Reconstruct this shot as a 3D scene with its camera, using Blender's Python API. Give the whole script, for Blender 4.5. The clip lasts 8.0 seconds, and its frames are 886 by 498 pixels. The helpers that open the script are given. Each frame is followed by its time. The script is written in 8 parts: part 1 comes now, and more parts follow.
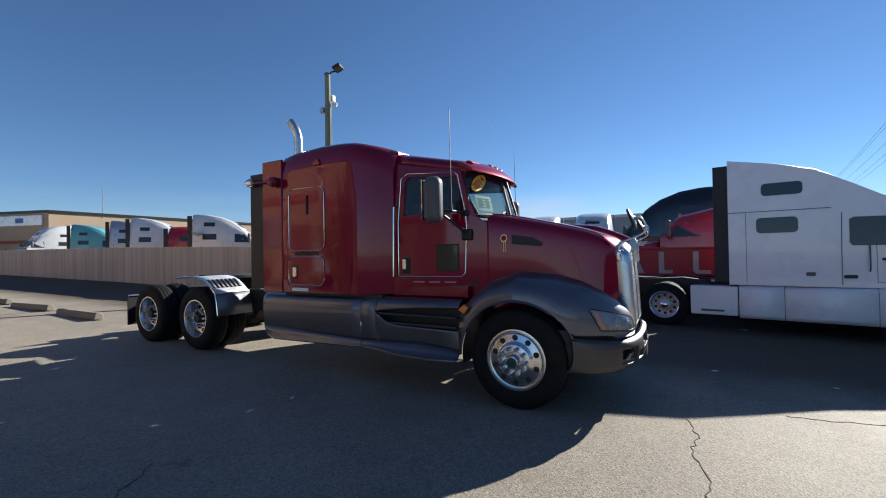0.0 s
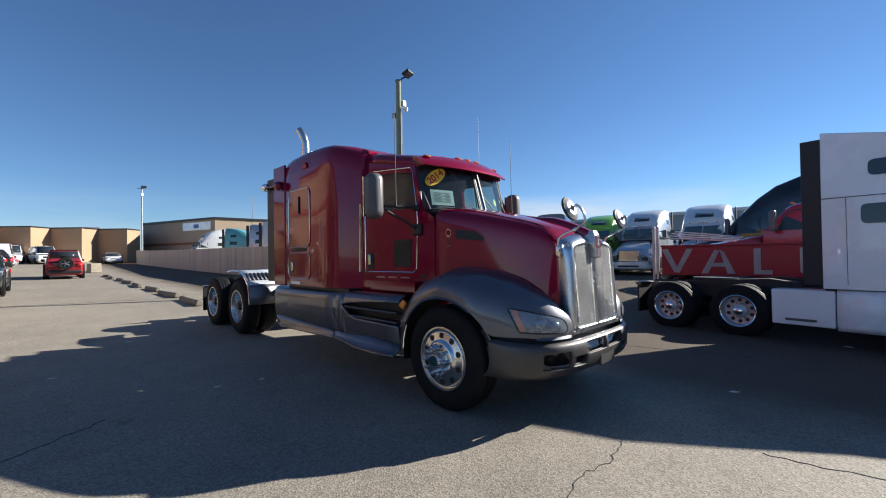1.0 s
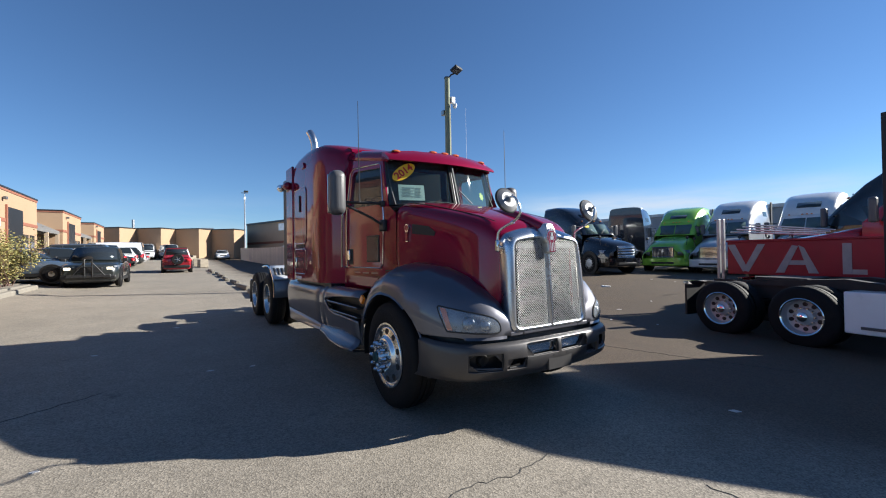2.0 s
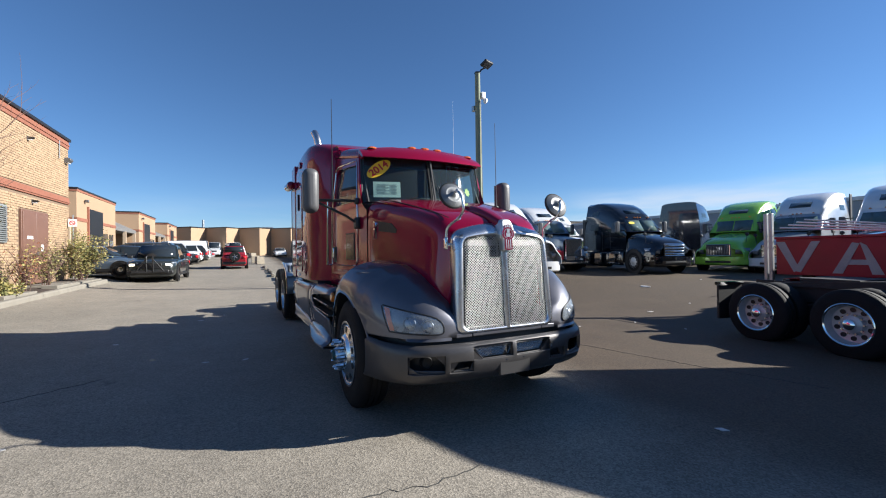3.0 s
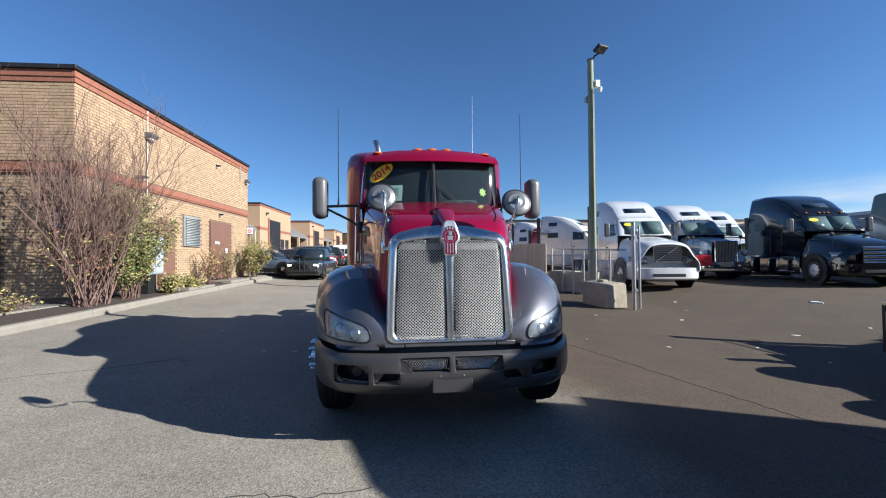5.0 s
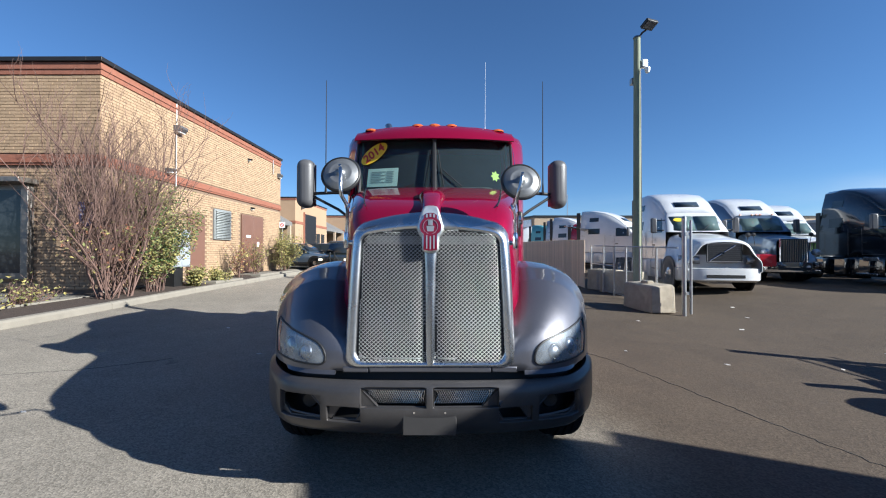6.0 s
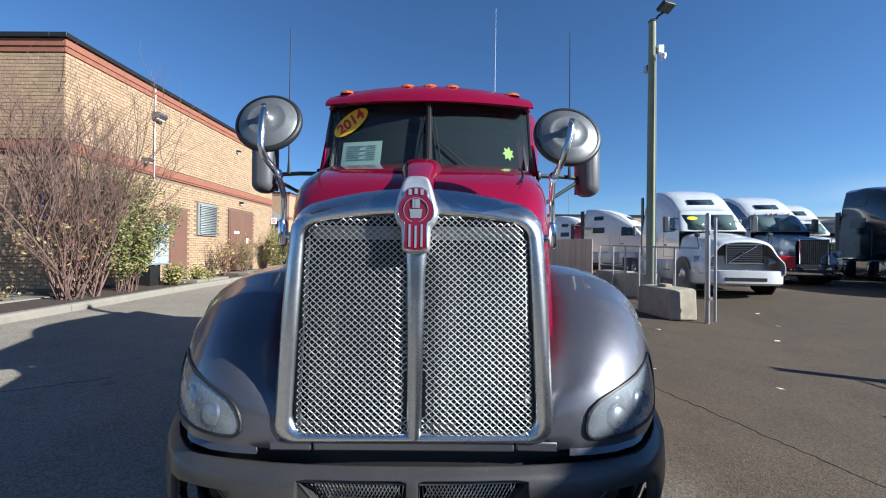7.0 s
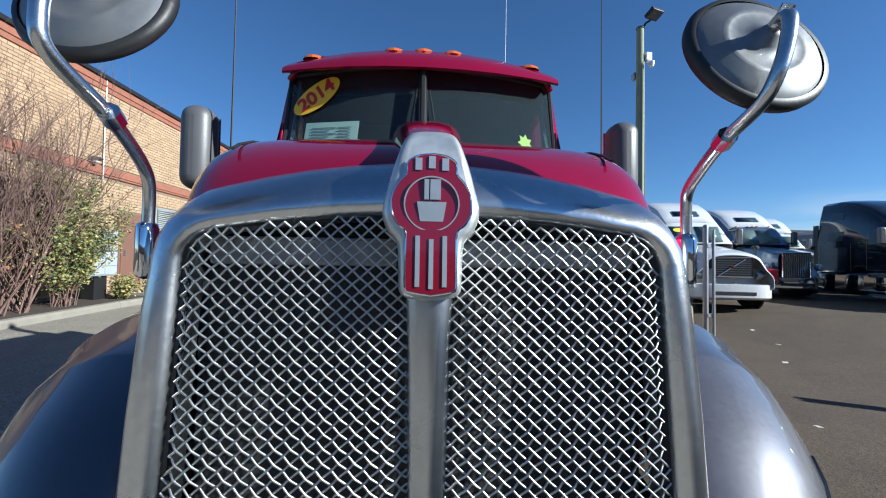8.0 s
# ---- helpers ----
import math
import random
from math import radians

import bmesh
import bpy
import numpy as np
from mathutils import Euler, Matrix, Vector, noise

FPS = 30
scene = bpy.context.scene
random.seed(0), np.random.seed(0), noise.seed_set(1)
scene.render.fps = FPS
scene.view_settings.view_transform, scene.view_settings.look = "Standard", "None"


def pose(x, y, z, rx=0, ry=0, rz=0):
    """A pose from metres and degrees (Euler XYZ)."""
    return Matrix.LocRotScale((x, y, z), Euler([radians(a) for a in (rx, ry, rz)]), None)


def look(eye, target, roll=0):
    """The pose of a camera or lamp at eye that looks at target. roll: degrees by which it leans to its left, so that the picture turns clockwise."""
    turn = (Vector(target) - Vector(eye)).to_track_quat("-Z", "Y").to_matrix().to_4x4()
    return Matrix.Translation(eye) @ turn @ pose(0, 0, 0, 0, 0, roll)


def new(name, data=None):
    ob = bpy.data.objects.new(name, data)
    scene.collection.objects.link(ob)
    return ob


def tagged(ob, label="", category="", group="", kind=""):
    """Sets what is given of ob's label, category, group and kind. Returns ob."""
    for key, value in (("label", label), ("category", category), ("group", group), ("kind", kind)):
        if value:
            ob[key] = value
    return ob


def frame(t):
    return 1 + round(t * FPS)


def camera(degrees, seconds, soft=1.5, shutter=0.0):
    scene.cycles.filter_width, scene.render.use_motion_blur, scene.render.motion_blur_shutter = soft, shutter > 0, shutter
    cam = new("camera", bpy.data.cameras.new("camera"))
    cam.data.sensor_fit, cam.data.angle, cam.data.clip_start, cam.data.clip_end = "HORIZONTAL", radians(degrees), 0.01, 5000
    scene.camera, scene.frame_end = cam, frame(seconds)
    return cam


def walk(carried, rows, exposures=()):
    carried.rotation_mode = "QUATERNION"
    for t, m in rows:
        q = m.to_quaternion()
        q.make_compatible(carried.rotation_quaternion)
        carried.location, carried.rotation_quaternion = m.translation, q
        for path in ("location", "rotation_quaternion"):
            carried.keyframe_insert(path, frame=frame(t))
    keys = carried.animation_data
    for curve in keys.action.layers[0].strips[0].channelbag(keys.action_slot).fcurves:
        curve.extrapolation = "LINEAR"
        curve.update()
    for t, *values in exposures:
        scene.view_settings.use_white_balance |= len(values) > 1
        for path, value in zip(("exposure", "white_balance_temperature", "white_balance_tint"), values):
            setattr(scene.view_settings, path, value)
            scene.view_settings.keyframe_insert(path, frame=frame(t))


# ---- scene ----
cam = camera(94.2, 8.0, soft=1.1)
METRES, EYE, TILT, LEAN, TURN = 8.38, 1.5, 0.0, 0.0, 29.7
ROWS = [
    (0.0, 0.0, 0.0, 0.0, 0.01, 0.7, 0.93),
    (0.5, 0.1137, 0.0079, -0.0043, 7.23, 0.52, 0.89),
    (1.0, 0.2186, 0.0362, -0.0082, 16.07, 0.79, 0.95),
    (1.5, 0.3016, 0.0706, -0.0111, 22.91, 0.79, 0.98),
    (3.0, 0.4416, 0.1718, -0.0146, 34.8, 0.4, 0.89),
    (3.5, 0.4842, 0.2057, -0.0157, 39.59, 0.69, 0.85),
    (4.0, 0.5198, 0.244, -0.0172, 45.02, 0.97, 0.79),
    (4.5, 0.5495, 0.2858, -0.0175, 50.49, 1.14, 0.68),
    (5.0, 0.5613, 0.332, -0.0159, 55.4, 1.12, 0.54),
    (6.5, 0.46, 0.4529, -0.0149, 61.45, 0.39, -0.3),
    (7.0, 0.4116, 0.4759, -0.014, 60.74, 0.33, -0.58),
    (7.5, 0.3652, 0.4958, -0.0114, 59.28, 0.8, -0.81),
    (8.0, 0.3241, 0.5098, -0.0076, 57.52, 1.67, -0.94),
]
walk(cam, [(t, pose(0, 0, EYE, TILT, LEAN, TURN) @ pose(METRES * x, METRES * y, METRES * z, 90 + pitch, roll, yaw)) for t, x, y, z, yaw, pitch, roll in ROWS],
     exposures=[(0.0, 1.1, 5900, 8), (1.5, 1.24, 5830, 8), (4.5, 1.22, 5530, 7), (6.5, 1.27, 5430, 6), (7.2, 1.2, 5360, 5), (8.0, 1.12, 5240, 3)])

# ---- daylight: low clear morning sun ----
SUN_AZ, SUN_EL = 68.6, 26.0
world = bpy.data.worlds.new("sky")
scene.world = world
world.use_nodes = True
wn = world.node_tree.nodes
wl = world.node_tree.links
sky = wn.new("ShaderNodeTexSky")
sky.sky_type = "NISHITA"
sky.sun_disc = False
sky.sun_elevation = radians(SUN_EL)
sky.sun_rotation = radians(90 - SUN_AZ)
sky.air_density, sky.dust_density, sky.ozone_density = 0.88, 0.0, 5.0
wn["Background"].inputs["Strength"].default_value = 0.05
# a thin bank of cloud low over the horizon
tc_ = wn.new("ShaderNodeTexCoord")
mp_ = wn.new("ShaderNodeMapping")
mp_.inputs["Scale"].default_value = (2.2, 2.2, 16.0)
nz_ = wn.new("ShaderNodeTexNoise")
nz_.inputs["Scale"].default_value, nz_.inputs["Detail"].default_value, nz_.inputs["Roughness"].default_value = 1.3, 9, 0.55
wl.new(tc_.outputs["Generated"], mp_.inputs["Vector"])
wl.new(mp_.outputs[0], nz_.inputs["Vector"])
cv_ = wn.new("ShaderNodeMapRange")
cv_.inputs["From Min"].default_value, cv_.inputs["From Max"].default_value, cv_.inputs["To Max"].default_value = 0.36, 0.6, 0.85
wl.new(nz_.outputs[0], cv_.inputs["Value"])
sp_ = wn.new("ShaderNodeSeparateXYZ")
wl.new(tc_.outputs["Generated"], sp_.inputs[0])
el_ = wn.new("ShaderNodeMapRange")
el_.interpolation_type = "SMOOTHSTEP"
el_.inputs["From Min"].default_value, el_.inputs["From Max"].default_value, el_.inputs["To Min"].default_value, el_.inputs["To Max"].default_value = 0.085, 0.15, 1.0, 0.0
wl.new(sp_.outputs["Z"], el_.inputs["Value"])
pr_ = wn.new("ShaderNodeMath")
pr_.operation = "MULTIPLY"
wl.new(cv_.outputs[0], pr_.inputs[0])
wl.new(el_.outputs[0], pr_.inputs[1])
dt_ = wn.new("ShaderNodeVectorMath")
dt_.operation = "DOT_PRODUCT"
dt_.inputs[1].default_value = (math.cos(radians(119)), math.sin(radians(119)), 0.0)
wl.new(tc_.outputs["Generated"], dt_.inputs[0])
bk_ = wn.new("ShaderNodeMapRange")
bk_.interpolation_type = "SMOOTHSTEP"
bk_.inputs["From Min"].default_value, bk_.inputs["From Max"].default_value, bk_.inputs["To Min"].default_value, bk_.inputs["To Max"].default_value = 0.93, 0.975, 0.16, 1.0
wl.new(dt_.outputs["Value"], bk_.inputs["Value"])
bank_ = wn.new("ShaderNodeMath")
bank_.operation = "MULTIPLY"
wl.new(pr_.outputs[0], bank_.inputs[0])
wl.new(bk_.outputs[0], bank_.inputs[1])
cm_ = wn.new("ShaderNodeMix")
cm_.data_type = "RGBA"
cm_.inputs["B"].default_value = (6.4, 6.6, 7.0, 1)
wl.new(bank_.outputs[0], cm_.inputs["Factor"])
wl.new(sky.outputs[0], cm_.inputs["A"])
wl.new(cm_.outputs["Result"], wn["Background"].inputs["Color"])
sun_data = bpy.data.lights.new("sun", "SUN")
sun_data.energy, sun_data.angle, sun_data.color = 5.0, radians(0.53), (1.0, 0.887, 0.733)
sun = new("sun", sun_data)
_d = Vector((math.cos(radians(SUN_AZ)) * math.cos(radians(SUN_EL)), math.sin(radians(SUN_AZ)) * math.cos(radians(SUN_EL)), math.sin(radians(SUN_EL))))
sun.matrix_world = look(_d * 60, (0, 0, 0))
# ---- materials ----
def node_mat(name):
    m = bpy.data.materials.new(name)
    m.use_nodes = True
    return m, m.node_tree.nodes, m.node_tree.links, m.node_tree.nodes["Principled BSDF"]


def surf(name, rgb, rough=0.5, metal=0.0, coat=0.0, vary=0.08, scale=6.0, bump=0.0, bscale=80.0, rvary=0.08, random_ob=0.0, spec=0.5, dirt=None, dscale=1.5, damt=0.3):
    """A plain surface with broad and fine variation, fine relief and an optional stain."""
    m, n, l, b = node_mat(name)
    tc = n.new("ShaderNodeTexCoord")
    big = n.new("ShaderNodeTexNoise")
    big.inputs["Scale"].default_value, big.inputs["Detail"].default_value = scale, 6
    l.new(tc.outputs["Object"], big.inputs["Vector"])
    fine = n.new("ShaderNodeTexNoise")
    fine.inputs["Scale"].default_value, fine.inputs["Detail"].default_value = bscale, 4
    l.new(tc.outputs["Object"], fine.inputs["Vector"])
    mix = n.new("ShaderNodeMath")
    mix.operation = "MULTIPLY_ADD"
    mix.inputs[1].default_value, mix.inputs[2].default_value = 0.4, 0.0
    l.new(fine.outputs[0], mix.inputs[0])
    add = n.new("ShaderNodeMath")
    add.operation = "MULTIPLY_ADD"
    add.inputs[1].default_value = 0.6
    l.new(big.outputs[0], add.inputs[0])
    l.new(mix.outputs[0], add.inputs[2])
    val = add.outputs[0]
    if random_ob:
        oi = n.new("ShaderNodeObjectInfo")
        r = n.new("ShaderNodeMath")
        r.operation = "MULTIPLY_ADD"
        r.inputs[1].default_value = random_ob
        l.new(oi.outputs["Random"], r.inputs[0])
        l.new(val, r.inputs[2])
        val = r.outputs[0]
    mr = n.new("ShaderNodeMapRange")
    mr.inputs["From Min"].default_value, mr.inputs["From Max"].default_value = 0.3, 0.7 + random_ob
    mr.inputs["To Min"].default_value, mr.inputs["To Max"].default_value = 1 - vary, 1 + vary
    l.new(val, mr.inputs["Value"])
    hs = n.new("ShaderNodeHueSaturation")
    hs.inputs["Color"].default_value = (*rgb, 1)
    l.new(mr.outputs[0], hs.inputs["Value"])
    col = hs.outputs[0]
    if dirt:
        dn = n.new("ShaderNodeTexNoise")
        dn.inputs["Scale"].default_value, dn.inputs["Detail"].default_value, dn.inputs["Roughness"].default_value = dscale, 8, 0.65
        l.new(tc.outputs["Object"], dn.inputs["Vector"])
        dr = n.new("ShaderNodeMapRange")
        dr.inputs["From Min"].default_value, dr.inputs["From Max"].default_value, dr.inputs["To Max"].default_value = 0.48, 0.75, damt
        l.new(dn.outputs[0], dr.inputs["Value"])
        mx = n.new("ShaderNodeMix")
        mx.data_type = "RGBA"
        l.new(dr.outputs[0], mx.inputs["Factor"])
        l.new(col, mx.inputs["A"])
        mx.inputs["B"].default_value = (*dirt, 1)
        col = mx.outputs["Result"]
    l.new(col, b.inputs["Base Color"])
    rr = n.new("ShaderNodeMapRange")
    rr.inputs["To Min"].default_value, rr.inputs["To Max"].default_value = max(0.01, rough - rvary), min(1, rough + rvary)
    l.new(fine.outputs[0] if rough > 0.3 else big.outputs[0], rr.inputs["Value"])
    l.new(rr.outputs[0], b.inputs["Roughness"])
    b.inputs["Metallic"].default_value = metal
    b.inputs["Coat Weight"].default_value = coat
    b.inputs["Coat Roughness"].default_value = 0.03
    b.inputs["Specular IOR Level"].default_value = spec
    if bump:
        bp = n.new("ShaderNodeBump")
        bp.inputs["Strength"].default_value, bp.inputs["Distance"].default_value = bump, 0.01
        l.new(fine.outputs[0], bp.inputs["Height"])
        l.new(bp.outputs[0], b.inputs["Normal"])
    return m


def glass(name, tint=(0.78, 0.9, 0.86), clear=0.86, haze=0.075, film_rgb=(0.4, 0.55, 0.6)):
    """Thin car glass: mostly see-through, a little dusty, with a real mirror reflection."""
    m, n, l, b = node_mat(name)
    n.remove(b)
    out = n["Material Output"]
    tr = n.new("ShaderNodeBsdfTransparent")
    tr.inputs[0].default_value = (*[c * clear for c in tint], 1)
    gl = n.new("ShaderNodeBsdfGlossy")
    gl.inputs["Roughness"].default_value = 0.015
    lw = n.new("ShaderNodeLayerWeight")
    pw = n.new("ShaderNodeMath")
    pw.operation = "POWER"
    pw.inputs[1].default_value = 5.0
    l.new(lw.outputs["Facing"], pw.inputs[0])
    fr = n.new("ShaderNodeMath")
    fr.operation = "MULTIPLY_ADD"
    fr.inputs[1].default_value, fr.inputs[2].default_value = 0.85, 0.04
    l.new(pw.outputs[0], fr.inputs[0])
    mx = n.new("ShaderNodeMixShader")
    l.new(fr.outputs[0], mx.inputs[0])
    dust = n.new("ShaderNodeBsdfDiffuse")
    dust.inputs[0].default_value = (*film_rgb, 1)
    film_ = n.new("ShaderNodeMixShader")
    film_.inputs[0].default_value = haze
    l.new(tr.outputs[0], film_.inputs[1])
    l.new(dust.outputs[0], film_.inputs[2])
    l.new(film_.outputs[0], mx.inputs[1])
    l.new(gl.outputs[0], mx.inputs[2])
    l.new(mx.outputs[0], out.inputs[0])
    return m


def glow(name, rgb, strength):
    m, n, l, b = node_mat(name)
    b.inputs["Base Color"].default_value = (*rgb, 1)
    b.inputs["Emission Color"].default_value = (*rgb, 1)
    b.inputs["Emission Strength"].default_value = strength
    b.inputs["Roughness"].default_value = 0.2
    return m


RED = surf("wine_red_paint", (0.21, 0.002, 0.028), 0.35, 0.25, 1.0, 0.05, 3.0, 0.0, rvary=0.03, spec=0.0)
RED.node_tree.nodes["Principled BSDF"].inputs["Coat Roughness"].default_value = 0.06
GREY = surf("metallic_grey_paint", (0.130, 0.130, 0.149), 0.46, 0.8, 0.8, 0.08, 4.0, 0.0, rvary=0.05, dirt=(0.16, 0.15, 0.14), damt=0.12, dscale=2.5)
CHROME = surf("chrome", (0.78, 0.78, 0.78), 0.07, 1.0, 0.0, 0.03, 8.0, rvary=0.03)
DULLCHROME = surf("brushed_aluminium", (0.62, 0.62, 0.62), 0.24, 1.0, 0.0, 0.06, 10.0, 0.05, 160, dirt=(0.25, 0.23, 0.2), damt=0.25, dscale=5)
RUBBER = surf("tyre_rubber", (0.008, 0.008, 0.009), 0.75, 0, 0, 0.25, 9.0, 0.4, 60, spec=0.25, dirt=(0.022, 0.02, 0.018), damt=0.4, dscale=4)
BLACK = surf("black_plastic", (0.013, 0.013, 0.014), 0.5, 0, 0, 0.2, 8.0, 0.03, 220)
DARKIN = surf("dark_interior", (0.07, 0.072, 0.072), 0.8, 0, 0, 0.3, 3.0)
GREYPL = surf("grey_plastic", (0.09, 0.09, 0.095), 0.42, 0, 0, 0.1, 8.0, 0.1, 260)
STEEL = surf("galvanised_steel", (0.42, 0.43, 0.44), 0.42, 0.9, 0, 0.12, 5.0, 0.1, 60)
FRAMEBLK = surf("chassis_black", (0.02, 0.019, 0.018), 0.6, 0, 0, 0.3, 4.0, 0.2, 40, dirt=(0.07, 0.06, 0.05), damt=0.5, dscale=3)
AMBER = surf("amber_lens", (0.75, 0.22, 0.02), 0.15, 0, 0.5, 0.05)
REDLENS = surf("red_lens", (0.4, 0.01, 0.01), 0.15, 0, 0.5, 0.05)
WHITEP = surf("white_paint", (0.86, 0.87, 0.88), 0.28, 0, 0.8, 0.03, 2.0, dirt=(0.62, 0.6, 0.57), damt=0.2, dscale=1.2)
GLASS = glass("window_glass", haze=0.045)
DARKGLASS = glass("tinted_glass", (0.62, 0.7, 0.68), 0.75)
LAMPGLASS = glass("lamp_lens", (0.93, 0.96, 1.0), 0.94, 0.17, (0.6, 0.64, 0.67))
MIRROR = surf("mirror_glass", (0.9, 0.9, 0.9), 0.02, 1.0, 0, 0.0, rvary=0.0)


# ---- mesh building ----
class Shape:
    def __init__(self):
        self.v, self.f = [], []

    def add(self, verts, faces):
        o = len(self.v)
        self.v += [tuple(p) for p in verts]
        self.f += [tuple(i + o for i in q) for q in faces]
        return self

    def box(self, x0, x1, y0, y1, z0, z1):
        return self.add([(x, y, z) for x in (x0, x1) for y in (y0, y1) for z in (z0, z1)],
                        [(0, 1, 3, 2), (4, 6, 7, 5), (0, 4, 5, 1), (2, 3, 7, 6), (0, 2, 6, 4), (1, 5, 7, 3)])

    def loft(self, rings, closed=True, caps=True):
        n = len(rings[0])
        verts = [p for r in rings for p in r]
        faces = []
        for i in range(len(rings) - 1):
            for j in range(n if closed else n - 1):
                k = (j + 1) % n
                faces.append((i * n + j, i * n + k, (i + 1) * n + k, (i + 1) * n + j))
        if closed and caps:
            faces.append(tuple(range(n - 1, -1, -1)))
            faces.append(tuple(range((len(rings) - 1) * n, len(rings) * n)))
        return self.add(verts, faces)

    def prism(self, poly, axis, a, b):
        def at(p, c):
            return {"x": (c, p[0], p[1]), "y": (p[0], c, p[1]), "z": (p[0], p[1], c)}[axis]
        return self.loft([[at(p, a) for p in poly], [at(p, b) for p in poly]])

    def revolve(self, profile, n=32, axis="y", centre=(0, 0, 0), caps=False):
        rings = []
        for k in range(n):
            a = 2 * math.pi * k / n
            c, s = math.cos(a), math.sin(a)
            ring = []
            for r, h in profile:
                p = {"y": (r * c, h, r * s), "z": (r * c, r * s, h), "x": (h, r * c, r * s)}[axis]
                ring.append(tuple(p[i] + centre[i] for i in range(3)))
            rings.append(ring)
        rings.append(rings[0])
        return self.loft(rings, closed=False)

    def tube(self, pts, r, n=8, caps=True):
        pts = [Vector(p) for p in pts]
        rads = r if isinstance(r, (list, tuple)) else [r] * len(pts)
        rings, up = [], None
        for i, p in enumerate(pts):
            d = (pts[min(i + 1, len(pts) - 1)] - pts[max(i - 1, 0)]).normalized()
            if up is None:
                up = Vector((0, 0, 1)) if abs(d.z) < 0.9 else Vector((1, 0, 0))
            u = d.cross(up)
            u.normalize()
            w = u.cross(d).normalized()
            up = w
            rings.append([tuple(p + rads[i] * (math.cos(2 * math.pi * k / n) * u + math.sin(2 * math.pi * k / n) * w)) for k in range(n)])
        return self.loft(rings, True, caps)

    def disc(self, c, r, axis, h, n=20):
        prof = [(0.0001, -h / 2), (r, -h / 2), (r, h / 2), (0.0001, h / 2)]
        return self.revolve(prof, n, axis, c)

    def mesh(self, name, mat, smooth=40, fix=True):
        me = bpy.data.meshes.new(name)
        me.from_pydata(self.v, [], self.f)
        if fix:
            bm = bmesh.new()
            bm.from_mesh(me)
            bmesh.ops.recalc_face_normals(bm, faces=bm.faces)
            bm.to_mesh(me)
            bm.free()
        me.materials.append(mat)
        if smooth:
            me.polygons.foreach_set("use_smooth", [True] * len(me.polygons))
            me.set_sharp_from_angle(angle=radians(smooth))
        me.update()
        return me


def part(name, shape, mat, parent=None, label="", bevel=0.0, sub=0, solid=0.0, smooth=40, fix=True):
    """One mesh object under a thing or a part (at top level when parent is None)."""
    ob = new(name, shape.mesh(name, mat, smooth, fix))
    if parent is not None:
        ob.parent = parent
    if label:
        tagged(ob, label)
    if solid:
        s = ob.modifiers.new("thick", "SOLIDIFY")
        s.thickness, s.offset = solid, -1
    if bevel:
        b = ob.modifiers.new("bevel", "BEVEL")
        b.width, b.segments, b.limit_method, b.angle_limit = bevel, 2, "ANGLE", radians(40)
    if sub:
        s = ob.modifiers.new("smooth", "SUBSURF")
        s.levels = s.render_levels = sub
    return ob


def thing(name, m, label, category, group="", kind=""):
    ob = new(name)
    ob.empty_display_size = 0.2
    ob.matrix_basis = m
    return tagged(ob, label, category, group, kind)


def S():
    return Shape()


def bent(pts, n=6):
    """A smooth run of points through the given ones."""
    v = [Vector(p) for p in pts]
    out = []
    for i in range(len(v) - 1):
        a, b, c, d = v[max(i - 1, 0)], v[i], v[i + 1], v[min(i + 2, len(v) - 1)]
        for k in range(n):
            t = k / n
            out.append(0.5 * ((2 * b) + (c - a) * t + (2 * a - 5 * b + 4 * c - d) * t * t + (3 * b - a - 3 * c + d) * t ** 3))
    return out + [v[-1]]


def mirrored(half):
    """A full cross-section from the points of its near half, centre first, dropping the doubled centre."""
    return [(-y, z) for y, z in reversed(half[1:])] + list(half)


def across(stations):
    return [[(x, y, z) for y, z in mirrored(h)] for x, h in stations]


def lerp(xs, ys):
    return lambda v: float(np.interp(v, xs, ys))


# ---- lie of the land ----
_gx = np.linspace(-700, 700, 2801)
_hx = np.interp(_gx, [-100, -80, -68, -60, -46, -25, -16, -8, -1.4, 5, 30], [2.1, 1.5, 1.0, 0.84, 0.62, 0.42, 0.25, 0.035, -0.07, -0.12, -0.2])
_hy = np.interp(_gx, [-8, -3, 1, 4, 9, 11.5, 15, 21], [0.14, 0.13, 0.03, 0.0, -0.09, -0.15, 0.02, 0.1])
_dip = np.interp(_gx, [-62, -46, -36, -25, -16, -9.5], [0, -0.12, -0.27, -0.24, -0.14, 0])
_mid = np.interp(_gx, [-3.0, -1.6, 7.0, 9.6], [0, 1, 1, 0])
_k = np.hanning(7) / np.hanning(7).sum()
_hx = np.convolve(np.pad(_hx, 3, mode="edge"), _k, mode="valid")
_hy = np.convolve(np.pad(_hy, 3, mode="edge"), _k, mode="valid")


def land(x, y):
    return float(np.interp(x, _gx, _hx) + np.interp(y, _gx, _hy) + np.interp(x, _gx, _dip) * np.interp(y, _gx, _mid))
